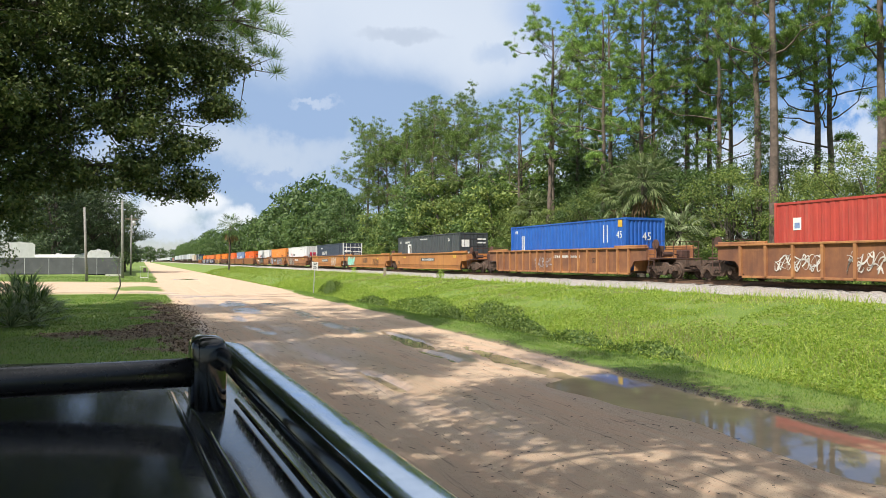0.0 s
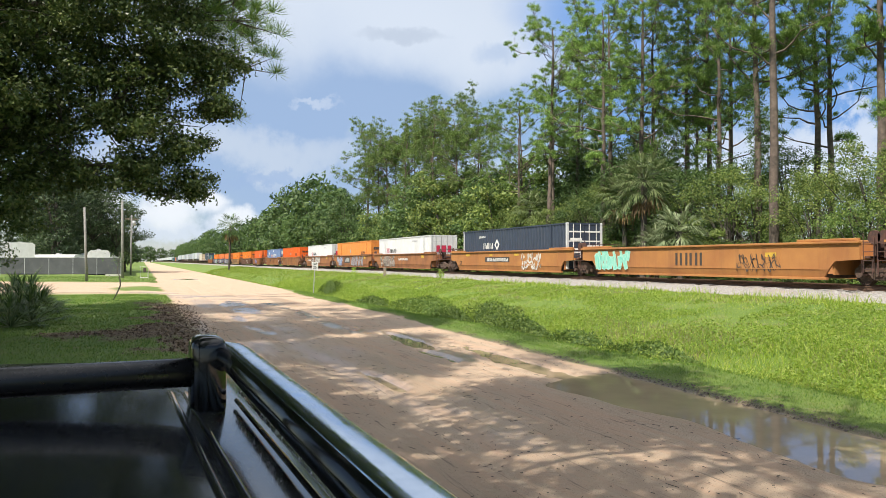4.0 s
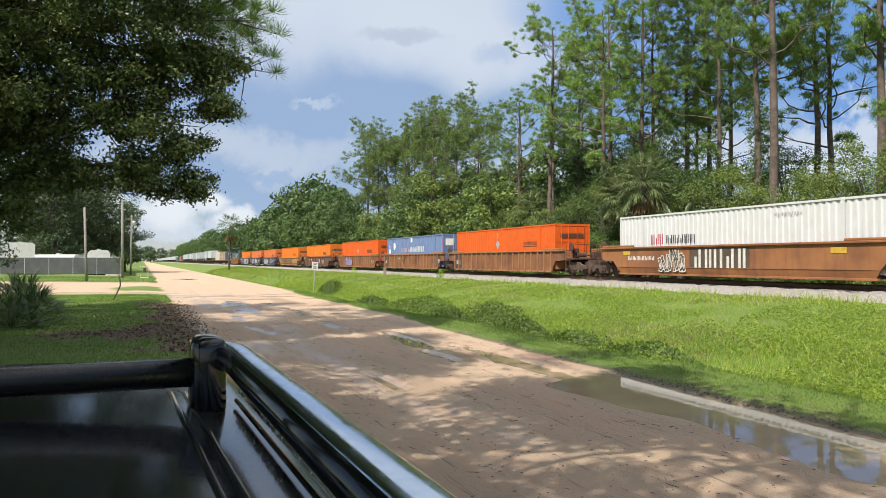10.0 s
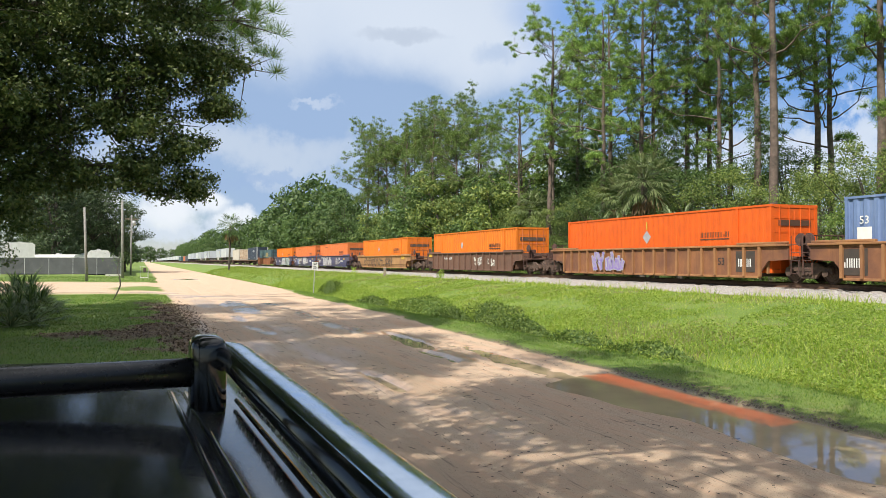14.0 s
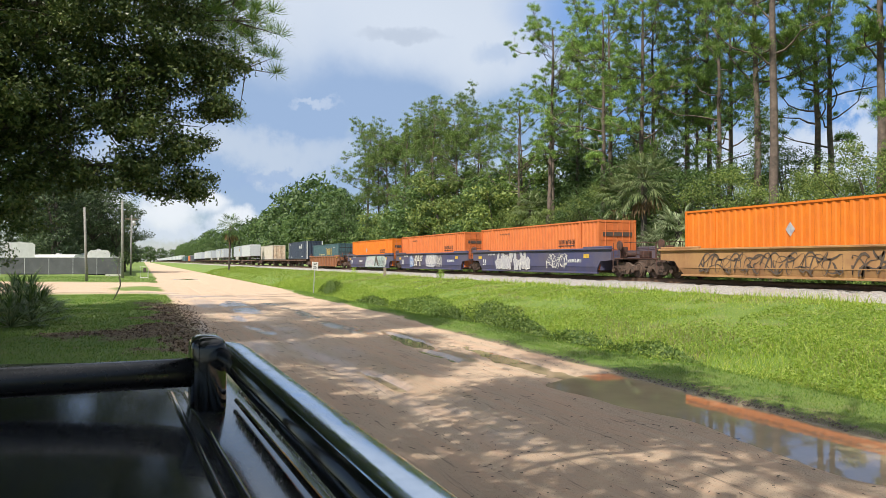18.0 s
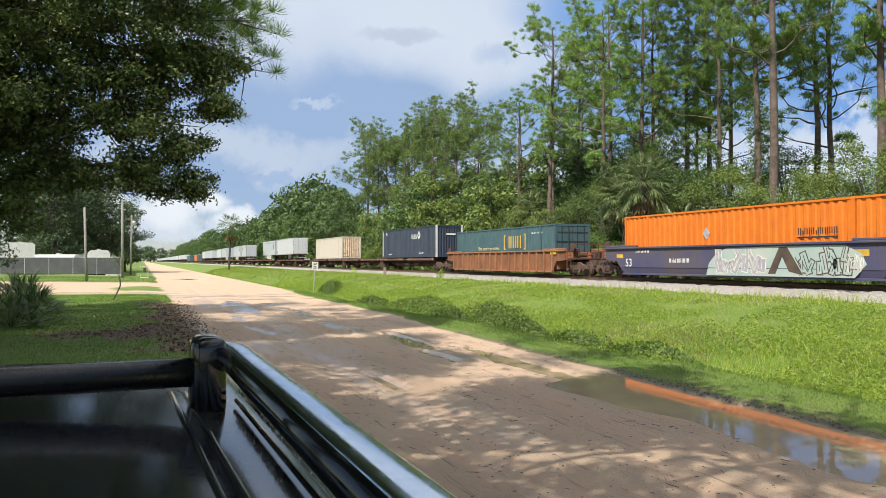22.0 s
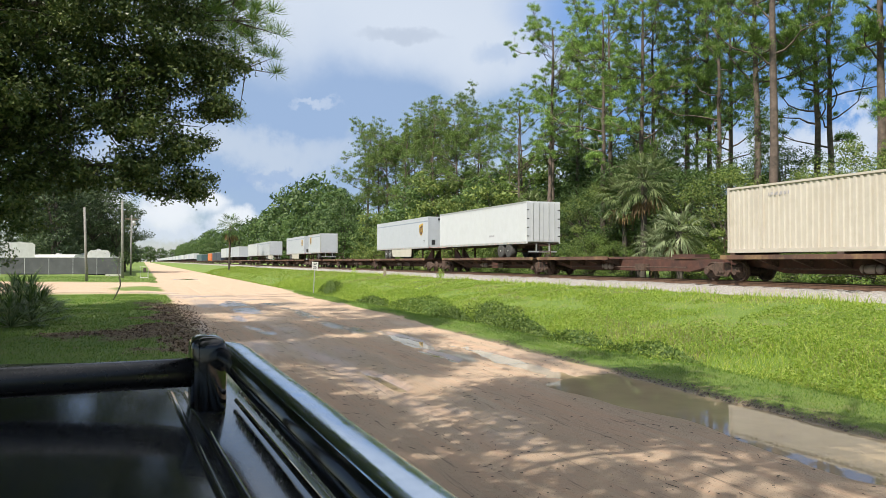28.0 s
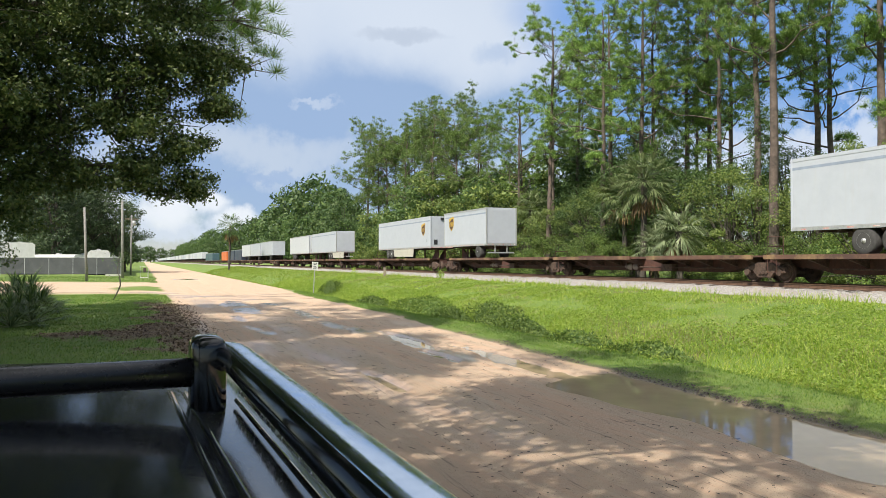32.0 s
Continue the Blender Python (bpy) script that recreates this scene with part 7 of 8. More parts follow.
def live_oak(seed, H, spread, leaves, size, label, mat=leaf_oak, lean=(0, 0), low=0.30, detail=6, forked=0.24, crown=None, deep=4, thin=0.17):
    """A spreading oak: limbs that fork four times, leaves about the twigs."""
    r = np.random.default_rng(seed)
    tree = thing("live_oak", label, "tree", "roadside oaks")
    wood, green = Soup(), Soup()
    fork = np.array([lean[0] * 0.15, lean[1] * 0.15, H * forked])
    wood.limb([(0, 0, -0.4), (0.05, 0, H * 0.08), fork * [0.6, 0.6, 0.7], fork], [0.62, 0.46, 0.40, 0.38], 10)
    twigs = []

    def grow(p, d, ln, rad, depth):
        pts = [p]
        for j in range(4):
            d = unit(d + r.normal(0, 0.16, 3) + np.array([0, 0, 0.03 if depth < 2 else -0.02]))
            pts.append(pts[-1] + d * ln / 4)
        wood.limb(pts, np.linspace(rad, rad * 0.6, 5), 6 if depth < 2 else 4)
        if depth >= 2:
            for q in pts[1:]:
                twigs.append(q)
        if depth == deep:
            return
        for b in range(3 if depth < 3 else 3):
            q = pts[2 + (b % 3)]
            nd = unit(d + r.normal(0, 0.55, 3) * [1, 1, 0.7])
            grow(q, nd, ln * r.uniform(0.55, 0.78), rad * 0.55, depth + 1)
    for k in range(detail):
        az = k * 6.283 / detail + r.normal(0, 0.25)
        up = r.uniform(0.45, 1.1) if k % 2 else r.uniform(0.32, 0.6)
        d = unit(np.array([math.cos(az) + lean[0] * 0.25, math.sin(az) + lean[1] * 0.25, up]))
        grow(fork, d, spread * r.uniform(0.40, 0.52), 0.24 if crown else 0.08, 0)
    grow(fork, unit(np.array([lean[0] * 0.2, lean[1] * 0.2, 1.0])), H * 0.30, 0.26 if crown else 0.10, 0)
    twigs = np.array(twigs)
    twigs = twigs[twigs[:, 2] > H * low]
    spread_of = np.array([0.34, 0.34, 0.27])
    if not crown:
        twigs = twigs[vnoise(twigs[:, 0] + twigs[:, 2], twigs[:, 1] + 0.5 * twigs[:, 2], 1.5, seed) > thin]
        spread_of = spread_of * 1.25
    if crown:
        # lobes of the crown, each filled with small clumps hung on twigs
        cents = []
        for ox, oy, oz, rx, ry, rz, num in crown:
            q = r.uniform(-1, 1, (num * 4, 3))
            q = q[(q ** 2).sum(1) < 1.0][:num]
            cents.append(np.array([ox, oy, oz]) + q * [rx, ry, rz])
        q = np.concatenate(cents)
        q = q[vnoise(q[:, 0] + 0.5 * q[:, 1], q[:, 2] - 0.3 * q[:, 1], 0.80, seed) > -0.72]
        for c in q[::5]:
            near = twigs[np.argmin(((twigs - c) ** 2).sum(1))]
            wood.limb([near, near * 0.6 + c * 0.4 + r.normal(0, 0.2, 3), near * 0.25 + c * 0.75 + r.normal(0, 0.15, 3), c], [0.02, 0.014, 0.009, 0.005], 4)
        twigs = np.concatenate([np.repeat(q, 6, 0), twigs[r.integers(0, len(twigs), len(q) // 2)]])
        spread_of = np.array([0.19, 0.19, 0.11])
    off = r.normal(0, 1, (leaves, 3))
    c = twigs[r.integers(0, len(twigs), leaves)] + off * spread_of
    green.facing(c, 0.6 * off, size, r, 0.72, 0.7)
    child("trunk", wood.mesh("trunk", bark_oak, True), tree)
    child("crown", green.mesh("crown", mat), tree)
    return tree


def build_roadside():
    lobes = ((5.75, -1.2, 7.0, 0.85, 0.9, 0.6, 26), (2.52, -1.2, 7.83, 1.91, 1.6, 1.62, 99), (4.52, -1.2, 7.93, 1.68, 1.6, 1.32, 74), (6.06, -1.2, 7.96, 1.1, 1.0, 0.91, 29), (6.87, -1.2, 7.28, 0.64, 0.8, 0.55, 17),
               (5.86, -1.2, 6.63, 1.15, 1.0, 0.79, 28), (6.63, -1.2, 6.11, 0.69, 0.7, 0.35, 14), (4.02, -1.2, 6.19, 1.65, 1.6, 1.22, 69), (2.3, -1.2, 6.05, 1.59, 1.8, 1.37, 81),
               (5.0, -1.2, 5.27, 1.21, 1.2, 0.88, 34), (6.01, -1.2, 5.01, 0.65, 0.7, 0.43, 15), (6.15, -1.2, 4.14, 0.57, 0.7, 0.37, 14), (4.29, -1.2, 4.38, 1.2, 1.2, 0.59, 27),
               (2.73, -1.2, 4.31, 1.21, 1.4, 0.68, 32), (5.4, -1.2, 4.26, 0.82, 0.9, 0.48, 18), (1.84, -1.2, 4.94, 1.01, 1.6, 1.44, 52), (2.08, -1.2, 3.47, 0.71, 1.2, 1.0, 27),
               (0.03, -1.2, 6.5, 2.51, 2.2, 2.96, 302), (3.24, -1.2, 10.41, 3.96, 2.4, 1.68, 294), (5.98, -1.2, 10.15, 1.82, 1.6, 1.06, 66))
    a = live_oak(61, 12.5, 4.4, 165000, 0.088, "dark live oak overhanging the sandy road", lean=(0.3, -0.2), low=0.34, forked=0.36, crown=lobes)
    place(a, -5.0, 21.5, 0)
    o = live_oak(64, 12.6, 8.8, 33000, 0.19, "tall live oak shading the parked car", lean=(0.8, 0.3), low=0.50, forked=0.46, deep=3)
    place(o, -5.6, -6.0, 0)
    o2 = copy_at(o, -7.5, -15.5, 110, 1.0)
    tagged(o2, "tall live oak behind the parked car")
    near = live_oak(67, 12.8, 9.2, 38000, 0.19, "dense live oak whose crown hangs over the road", lean=(0.9, 0.2), low=0.64, forked=0.60, deep=3, thin=0.0)
    place(near, -4.8, 2.6, 0)
    for x, y, rz, sc, sz in ((-8.6, 10.0, 0, 1.05, 1.2), (-13.0, 18.5, 20, 1.05, 1.25), (-10.4, 29.5, 350, 1.05, 1.25), (-15.0, 9.5, 30, 1.05, 1.2), (-12.2, 25.5, 75, 0.95, 1.15)):
        tagged(copy_at(near, x, y, rz, sc, sz), "tall live oak at the back of the lawn")
    p = pine_tree(65, 17, 0.56, 3.4, 0.8, False, False, ((8.3, -0.08, 7.5), (8.7, 0.0, 7.7), (9.1, 0.05, 7.4), (9.5, -0.04, 7.2), (10.0, 0.02, 6.9)), True)
    tagged(p, "pine reaching out over the road above the oak", group="roadside pines")
    place(p, -4.6, 23.2, 0)
    b = leaf_tree(62, 5.2, 5.0, 12000, 0.10, leaf_oak, "dark vine-grown shrub under the oak", "shrub", 0.03, "shrub", "roadside shrubs", 30)
    place(b, -7.2, 27.0, 0, 1.1)
    copy_at(b, -10.3, 30.0, 90, 1.1)
    copy_at(b, -6.8, 29.6, 150, 0.7)
    copy_at(b, -9.0, 31.5, 200, 0.8)
    # saw palmetto
    r = np.random.default_rng(63)
    for k, (x, y, s) in enumerate(((-4.2, 35.0, 1.0), (-4.3, 32.0, 1.1), (-4.9, 36.5, 1.2), (-3.5, 29.0, 0.95), (-3.9, 27.2, 0.8))):
        t = thing("saw_palmetto", "dark green saw palmetto clump on the lawn edge", "shrub", "palmettos")
        g, st = Soup(), Soup()
        fan_fronds(g, st, np.array([0, 0, 0.1]), 24, 1.0 * s, 0.62 * s, r, 0.2, 0.1, 1.4, 18)
        tagged(child("stemwork", st.mesh("stemwork", frond_mat), t), "thin green frond stalks", kind="stuff")
        child("foliage", g.mesh("foliage", leaf_mid), t)
        place(t, x, y, 0)


build_roadside()


def scatter_grass():
    r = np.random.default_rng(71)

    def blades(name, n, xr, yr, hfun, width, mat, label, keep=None, lean=0.5, yp=1.0):
        x = r.uniform(*xr, n)
        y = yr[0] + (yr[1] - yr[0]) * r.random(n) ** yp
        ok = dirt_weight(x, y) < 0.5
        if keep is not None:
            ok &= keep(x, y)
        x, y = x[ok], y[ok]
        z = ground_z(x, y) - 0.01
        d = np.column_stack([r.normal(0, lean, len(x)), r.normal(0, lean, len(x)), np.ones(len(x))])
        d /= np.linalg.norm(d, axis=1)[:, None]
        s = Soup()
        dist = np.hypot(x, y)
        s.blades(np.column_stack([x, y, z]), d, hfun(x, y) * r.uniform(0.5, 1.3, len(x)), width * (0.6 + dist / 18), r)
        tagged(new(name, s.mesh(name, mat)), label, "grass", kind="stuff")

    blades("verge_grass", 95000, (8.3, 12.0), (4.0, 54), lambda x, y: 0.03 + 0.03 * sstep(8.9, 9.6, x) + 0.06 * sstep(10.0, 11.2, x), 0.009, turf_blades, "short bright green verge grass", yp=1.5)
    blades("bank_grass", 100000, (12.2, 21.6), (4, 86), lambda x, y: 0.06 + 0.14 * sstep(0.0, 0.75, vnoise(x, y, 1.3, 31) + 0.4 * vnoise(x, y, 0.4, 32)) + 0.18 * (1 - sstep(14.5, 16.5, x)), 0.014, grass_mat, "rough green grass on the railway bank", yp=1.4)
    blades("dry_grass", 34000, (14.6, 22.2), (4, 86), lambda x, y: 0.085 + 0 * x, 0.014, grass_dry, "dry straw-coloured grass on the railway bank", keep=lambda x, y: vnoise(x, y, 3.0, 33) + 0.5 * vnoise(x, y, 0.9, 43) > 0.12, yp=1.4)
    blades("lawn_grass", 150000, (-14, 2.2), (5, 52), lambda x, y: 0.08 + 0 * x, 0.011, turf_blades, "mown green lawn in the oak's shade", keep=lambda x, y: (x > -0.19 * y - 2) & (litter_weight(x, y) < 0.35 + 0.4 * vnoise(x, y, 0.3, 35)), yp=1.3)
    blades("dead_stalks", 7000, (12.6, 15.5), (4, 30), lambda x, y: 0.30 + 0 * x, 0.009, grass_dry, "brown dead weed stalks along the ditch", keep=lambda x, y: vnoise(x, y, 1.6, 45) > 0.1, lean=0.3)
    blades("far_grass", 26000, (11.5, 21.6), (84, 190), lambda x, y: 0.16 + 0.12 * sstep(0, 0.8, vnoise(x, y, 3.0, 47)), 0.011, grass_mat, "rough grass along the far railway bank", lean=0.6)
    blades("yard_grass", 9000, (-16, 3.0), (80, 112), lambda x, y: 0.12 + 0 * x, 0.010, turf_blades, "mown grass before the yard fence", lean=0.6)
    # fallen leaves on the bare soil under the oak
    n = 32000
    x, y = r.uniform(-3.5, 2.6, n), 8 + 38 * r.random(n)
    ok = litter_weight(x, y) * (1 - sstep(1.3, 2.4, x)) > r.random(n)
    x, y = x[ok], y[ok]
    s = Soup()
    s.facing(np.column_stack([x, y, ground_z(x, y) + 0.012]), np.zeros((len(x), 3)), 0.085, r, 0.5, 0.22)
    tagged(new("fallen_leaves", s.mesh("fallen_leaves", leafy("leaf_litter", (0.07, 0.045, 0.028), (0.15, 0.10, 0.06), (0.30, 0.22, 0.13), 0.05, 0.8))), "brown fallen leaves along the lawn's edge", "leaves", kind="stuff")
    # leafy weeds on the bank and in the ditch
    n = 190000
    x, y = r.uniform(11.8, 20.5, n), 4 + 72 * r.random(n) ** 1.4
    ok = vnoise(x, y, 2.6, 36) + 0.6 * vnoise(x, y, 0.8, 37) > -0.45 + 0.70 * sstep(15, 17, x)
    x, y = x[ok], y[ok]
    h = (0.05 + 0.36 * r.random(len(x))) * (1 - 0.8 * sstep(14.6, 16.8, x + 0.8 * vnoise(x, y, 1.8, 44)))
    s = Soup()
    s.facing(np.column_stack([x, y, ground_z(x, y) + h]), np.zeros((len(x), 3)), 0.052, r, 0.8, 0.4)
    tagged(new("bank_weeds", s.mesh("bank_weeds", leafy("weed_leaves", (0.179, 0.314, 0.0291), (0.291, 0.426, 0.047), (0.448, 0.538, 0.112), 0.45))), "leafy green weeds on the bank and in the ditch", "weeds", kind="stuff")
    # tall clumps
    for k, (cx, cy, rad, hh) in enumerate(((12.9, 33.6, 1.0, 1.2), (12.5, 30.4, 0.8, 0.9), (13.0, 27.4, 1.2, 1.3), (12.6, 24.0, 0.8, 0.9), (13.5, 38.2, 1.1, 0.9), (12.7, 20.6, 0.8, 0.8), (12.8, 43.5, 0.9, 0.8), (13.2, 17.2, 0.7, 0.6), (14.1, 60, 0.7, 1.2), (20.6, 52, 0.22, 0.9), (20.9, 78, 0.3, 0.8))):
        m = 4200 if rad > 0.5 else 260
        a, q = r.uniform(0, 6.28, m), rad * np.sqrt(r.random(m))
        bump = 1 + 0.35 * np.sin(3 * a + cx) + 0.2 * np.sin(5 * a + cy)
        x, y = cx + q * bump * np.cos(a), cy + q * bump * 2.2 * np.sin(a)
        s = Soup()
        s.facing(np.column_stack([x, y, ground_z(x, y) + hh * r.random(m) ** 0.6 * (1 - 0.6 * (q / rad) ** 2)]), np.column_stack([np.cos(a), np.sin(a), 0 * a]), 0.085, r, 0.6, 0.5)
        # big clumps: leaf colour darkened to stand for shade in the ditch
        tagged(new("weed_clump", s.mesh("weed_clump", leafy("shaded_clump_leaves", (0.058, 0.115, 0.02), (0.115, 0.19, 0.03), (0.24, 0.32, 0.07), 0.38) if rad > 0.5 else MATS["weed_leaves"])), "tall leafy weed clump by the ditch", "weeds", "weed clumps", "stuff")
    # weeds at the ballast's edge
    n = 5000
    y = 6 + 90 * r.random(n) ** 1.3
    x = 21.2 + 0.5 * r.normal(0, 1, n) + 0.3 * vnoise(y, y, 2, 38)
    ok = vnoise(y * 0 + 3, y, 1.5, 39) > -0.1
    x, y = x[ok], y[ok]
    s = Soup()
    d = np.column_stack([r.normal(0, 0.3, len(x)), r.normal(0, 0.3, len(x)), np.ones(len(x))])
    s.blades(np.column_stack([x, y, ground_z(x, y) - 0.02]), d, r.uniform(0.12, 0.42, len(x)), 0.03 + 0 * x, r)
    tagged(new("ballast_weeds", s.mesh("ballast_weeds", grass_mat)), "thin weeds along the ballast's edge", "weeds", kind="stuff")


scatter_grass()


def scatter_litter():
    r = np.random.default_rng(81)
    n = 1700
    x, y = r.uniform(1.4, 8.5, n), 3 + 30 * r.random(n) ** 1.6
    a = r.uniform(0, 6.28, n)
    z = ground_z(x, y) + 0.004
    s = Soup()
    ln = np.where(r.random(n) < 0.80, r.uniform(0.015, 0.05, n), r.uniform(0.06, 0.16, n))
    d = np.column_stack([np.cos(a), np.sin(a), 0 * a])
    w = np.column_stack([-np.sin(a), np.cos(a), 0 * a]) * r.uniform(0.002, 0.005, n)[:, None]
    c = np.column_stack([x, y, z])
    up = np.array([0, 0, 0.006])
    v = np.stack([c - w, c + w, c + d * ln[:, None] + w, c + d * ln[:, None] - w, c + up, c + d * ln[:, None] + up], 1)
    f = np.arange(n)[:, None, None] * 6 + np.array([[0, 3, 5, 4], [1, 4, 5, 2]])[None]
    s.add(v.reshape(-1, 3), f.reshape(-1, 4))
    tagged(new("road_litter", s.mesh("road_litter", bark_oak)), "small dark twigs and pine straw on the road", "litter", kind="stuff")
    # clods of wet soil where the verge breaks off above the puddle
    n = 1100
    y = 4.4 + 17 * r.random(n) ** 1.3
    x = road_right(y) + 0.10 + 0.09 * r.standard_normal(n)
    ok = vnoise(x * 0, y, 0.8, 46) > -0.35
    x, y = x[ok], y[ok]
    m, h = len(x), r.uniform(0.012, 0.036, len(x))
    c = np.column_stack([x, y, ground_z(x, y) - 0.01])
    rot = r.uniform(0, 6.28, m)
    ring = [c + np.column_stack([np.cos(rot + k * 1.2566) * h * r.uniform(0.7, 1.3, m), np.sin(rot + k * 1.2566) * h * r.uniform(0.7, 1.3, m), 0.25 * h * r.random(m)]) for k in range(5)]
    tip = c + np.column_stack([0.3 * h * r.standard_normal(m), 0.3 * h * r.standard_normal(m), 0.85 * h])
    f = np.arange(m)[:, None, None] * 6 + np.array([[k, (k + 1) % 5, 5] for k in range(5)])[None]
    s = Soup()
    s.add(np.stack(ring + [tip], 1).reshape(-1, 3), f.reshape(-1, 3))
    clod = surface("wet_soil", (0.09, 0.065, 0.045), (0.05, 0.036, 0.026), 0.7, scale=9, bump=0.6)
    tagged(new("soil_clods", s.mesh("soil_clods", clod)), "dark wet soil clods along the verge's edge", "soil", kind="stuff")
    n = 1500
    x, y = -0.7 + 3.0 * r.random(n), 5 + 37 * r.random(n) ** 1.3
    ok = (dirt_weight(x, y) < 0.9) | (r.random(n) < 0.12)
    x, y = x[ok], y[ok]
    s = Soup()
    s.leaves(np.column_stack([x, y, ground_z(x, y) + 0.008 + 0.008 * r.random(len(x))]), 0.034, r, 0.55, -0.38)
    tagged(new("leaf_litter", s.mesh("leaf_litter", leafy("fallen_leaves", (0.22, 0.14, 0.08), (0.32, 0.21, 0.12), (0.42, 0.31, 0.19), 0.1, 0.8))), "brown fallen oak leaves at the road's edge", "litter", kind="stuff")


scatter_litter()

# ---- roadside things ----


def utility_pole(x, y, h, r0, leanx, mat, arms=False):
    p = thing("utility_pole", "weathered grey wooden utility pole", "pole", "utility poles", m=on_ground(x, y))
    part("pole", tube(bmesh.new(), [(0, 0, -0.3), (leanx * 0.5, 0, h / 2), (leanx, 0, h)], [r0, r0 * 0.9, r0 * 0.8], 10), mat, p, smooth=True)
    if arms:
        part("cross_arm", boxes((leanx - 1.0, leanx + 1.0, -0.06, 0.06, h - 0.7, h - 0.58)), wood_grey, p)
        for q in (-0.9, 0.9):
            part("insulator", lathe(bmesh.new(), [(-0.05, 0.03), (0.05, 0.05)], 8, centre=(leanx + q, 0, h - 0.5)), galv, p)
        part("transformer", tube(bmesh.new(), [(leanx + 0.35, -0.1, h - 1.7), (leanx + 0.35, -0.1, h - 0.9)], 0.24, 12), galv, p, smooth=True)
    return p


utility_pole(-5.45, 86.0, 7.7, 0.15, -0.25, wood_pale)
utility_pole(-2.35, 100.0, 9.5, 0.18, -0.1, wood_pale)
utility_pole(-1.85, 128.0, 9.4, 0.15, 0.1, wood_pale, True)
utility_pole(-3.4, 240.0, 12.0, 0.18, 0.0, wood_grey, True)


def build_signs():
    s = thing("speed_sign", "small white speed limit sign on a thin leaning post", "sign", m=on_ground(10.6, 50.0) @ pose(0, 0, 0, 0, 3, 0))
    part("post", boxes((-0.025, 0.025, -0.02, 0.02, -0.2, 2.1)), galv, s)
    panel = part("panel", soft(boxes((-0.21, 0.21, -0.03, -0.02, 1.60, 2.13)), 0.004, 1), letter_white, s)
    lettering("number", "25", 0.26, letter_dark, panel, at_end(0, -0.034, 1.76))
    part("words", boxes((-0.14, 0.14, -0.034, -0.03, 2.03, 2.07), (-0.10, 0.10, -0.034, -0.03, 1.95, 1.99)), letter_dark, panel)
    p = thing("marker_post", "short weathered brown marker post", "post", m=on_ground(20.6, 66))
    part("stake", soft(boxes((-0.12, 0.12, -0.08, 0.08, -0.2, 0.8)), 0.02, 1), wood_grey, p)
    # white gate posts by the drive
    g = thing("gate", "small white pipe gate beside the drive", "gate", m=on_ground(0.1, 99))
    part("gate_frame", tubes([[(-0.45, 0, -0.1), (-0.45, 0, 1.5), (0.45, 0, 1.5), (0.45, 0, -0.1)], [(-0.45, 0, 0.1), (0.45, 0, 0.1)]], 0.045, 6), white_paint, g)
    part("sign_board", boxes((-0.1, 0.25, -0.06, -0.05, 0.8, 1.3)), PLATE, g)
    b = thing("bollard", "thin dark post beside the drive", "post", m=on_ground(-6.9, 50))
    part("post", tube(bmesh.new(), [(0, 0, -0.1), (0, 0, 1.0)], 0.06, 8), steel_dark, b)
    t = thing("sapling", "thin crooked dark sapling at the drive's edge", "sapling", m=on_ground(-1.3, 44.0))
    part("stem", tube(bmesh.new(), [(-0.25, 0, -0.1), (0.0, 0, 0.4), (0.16, 0, 0.8), (0.12, 0, 1.3), (0.0, 0, 1.5), (0.1, 0, 2.6)], [0.05, 0.045, 0.04, 0.035, 0.03, 0.015], 6), bark_oak, t, smooth=True)
    lv = Soup()
    r = np.random.default_rng(4)
    lv.leaves(np.array([0.1, 0, 2.2]) + r.normal(0, 0.35, (220, 3)), 0.10, r)
    child("foliage", lv.mesh("foliage", leaf_mid), t)


build_signs()


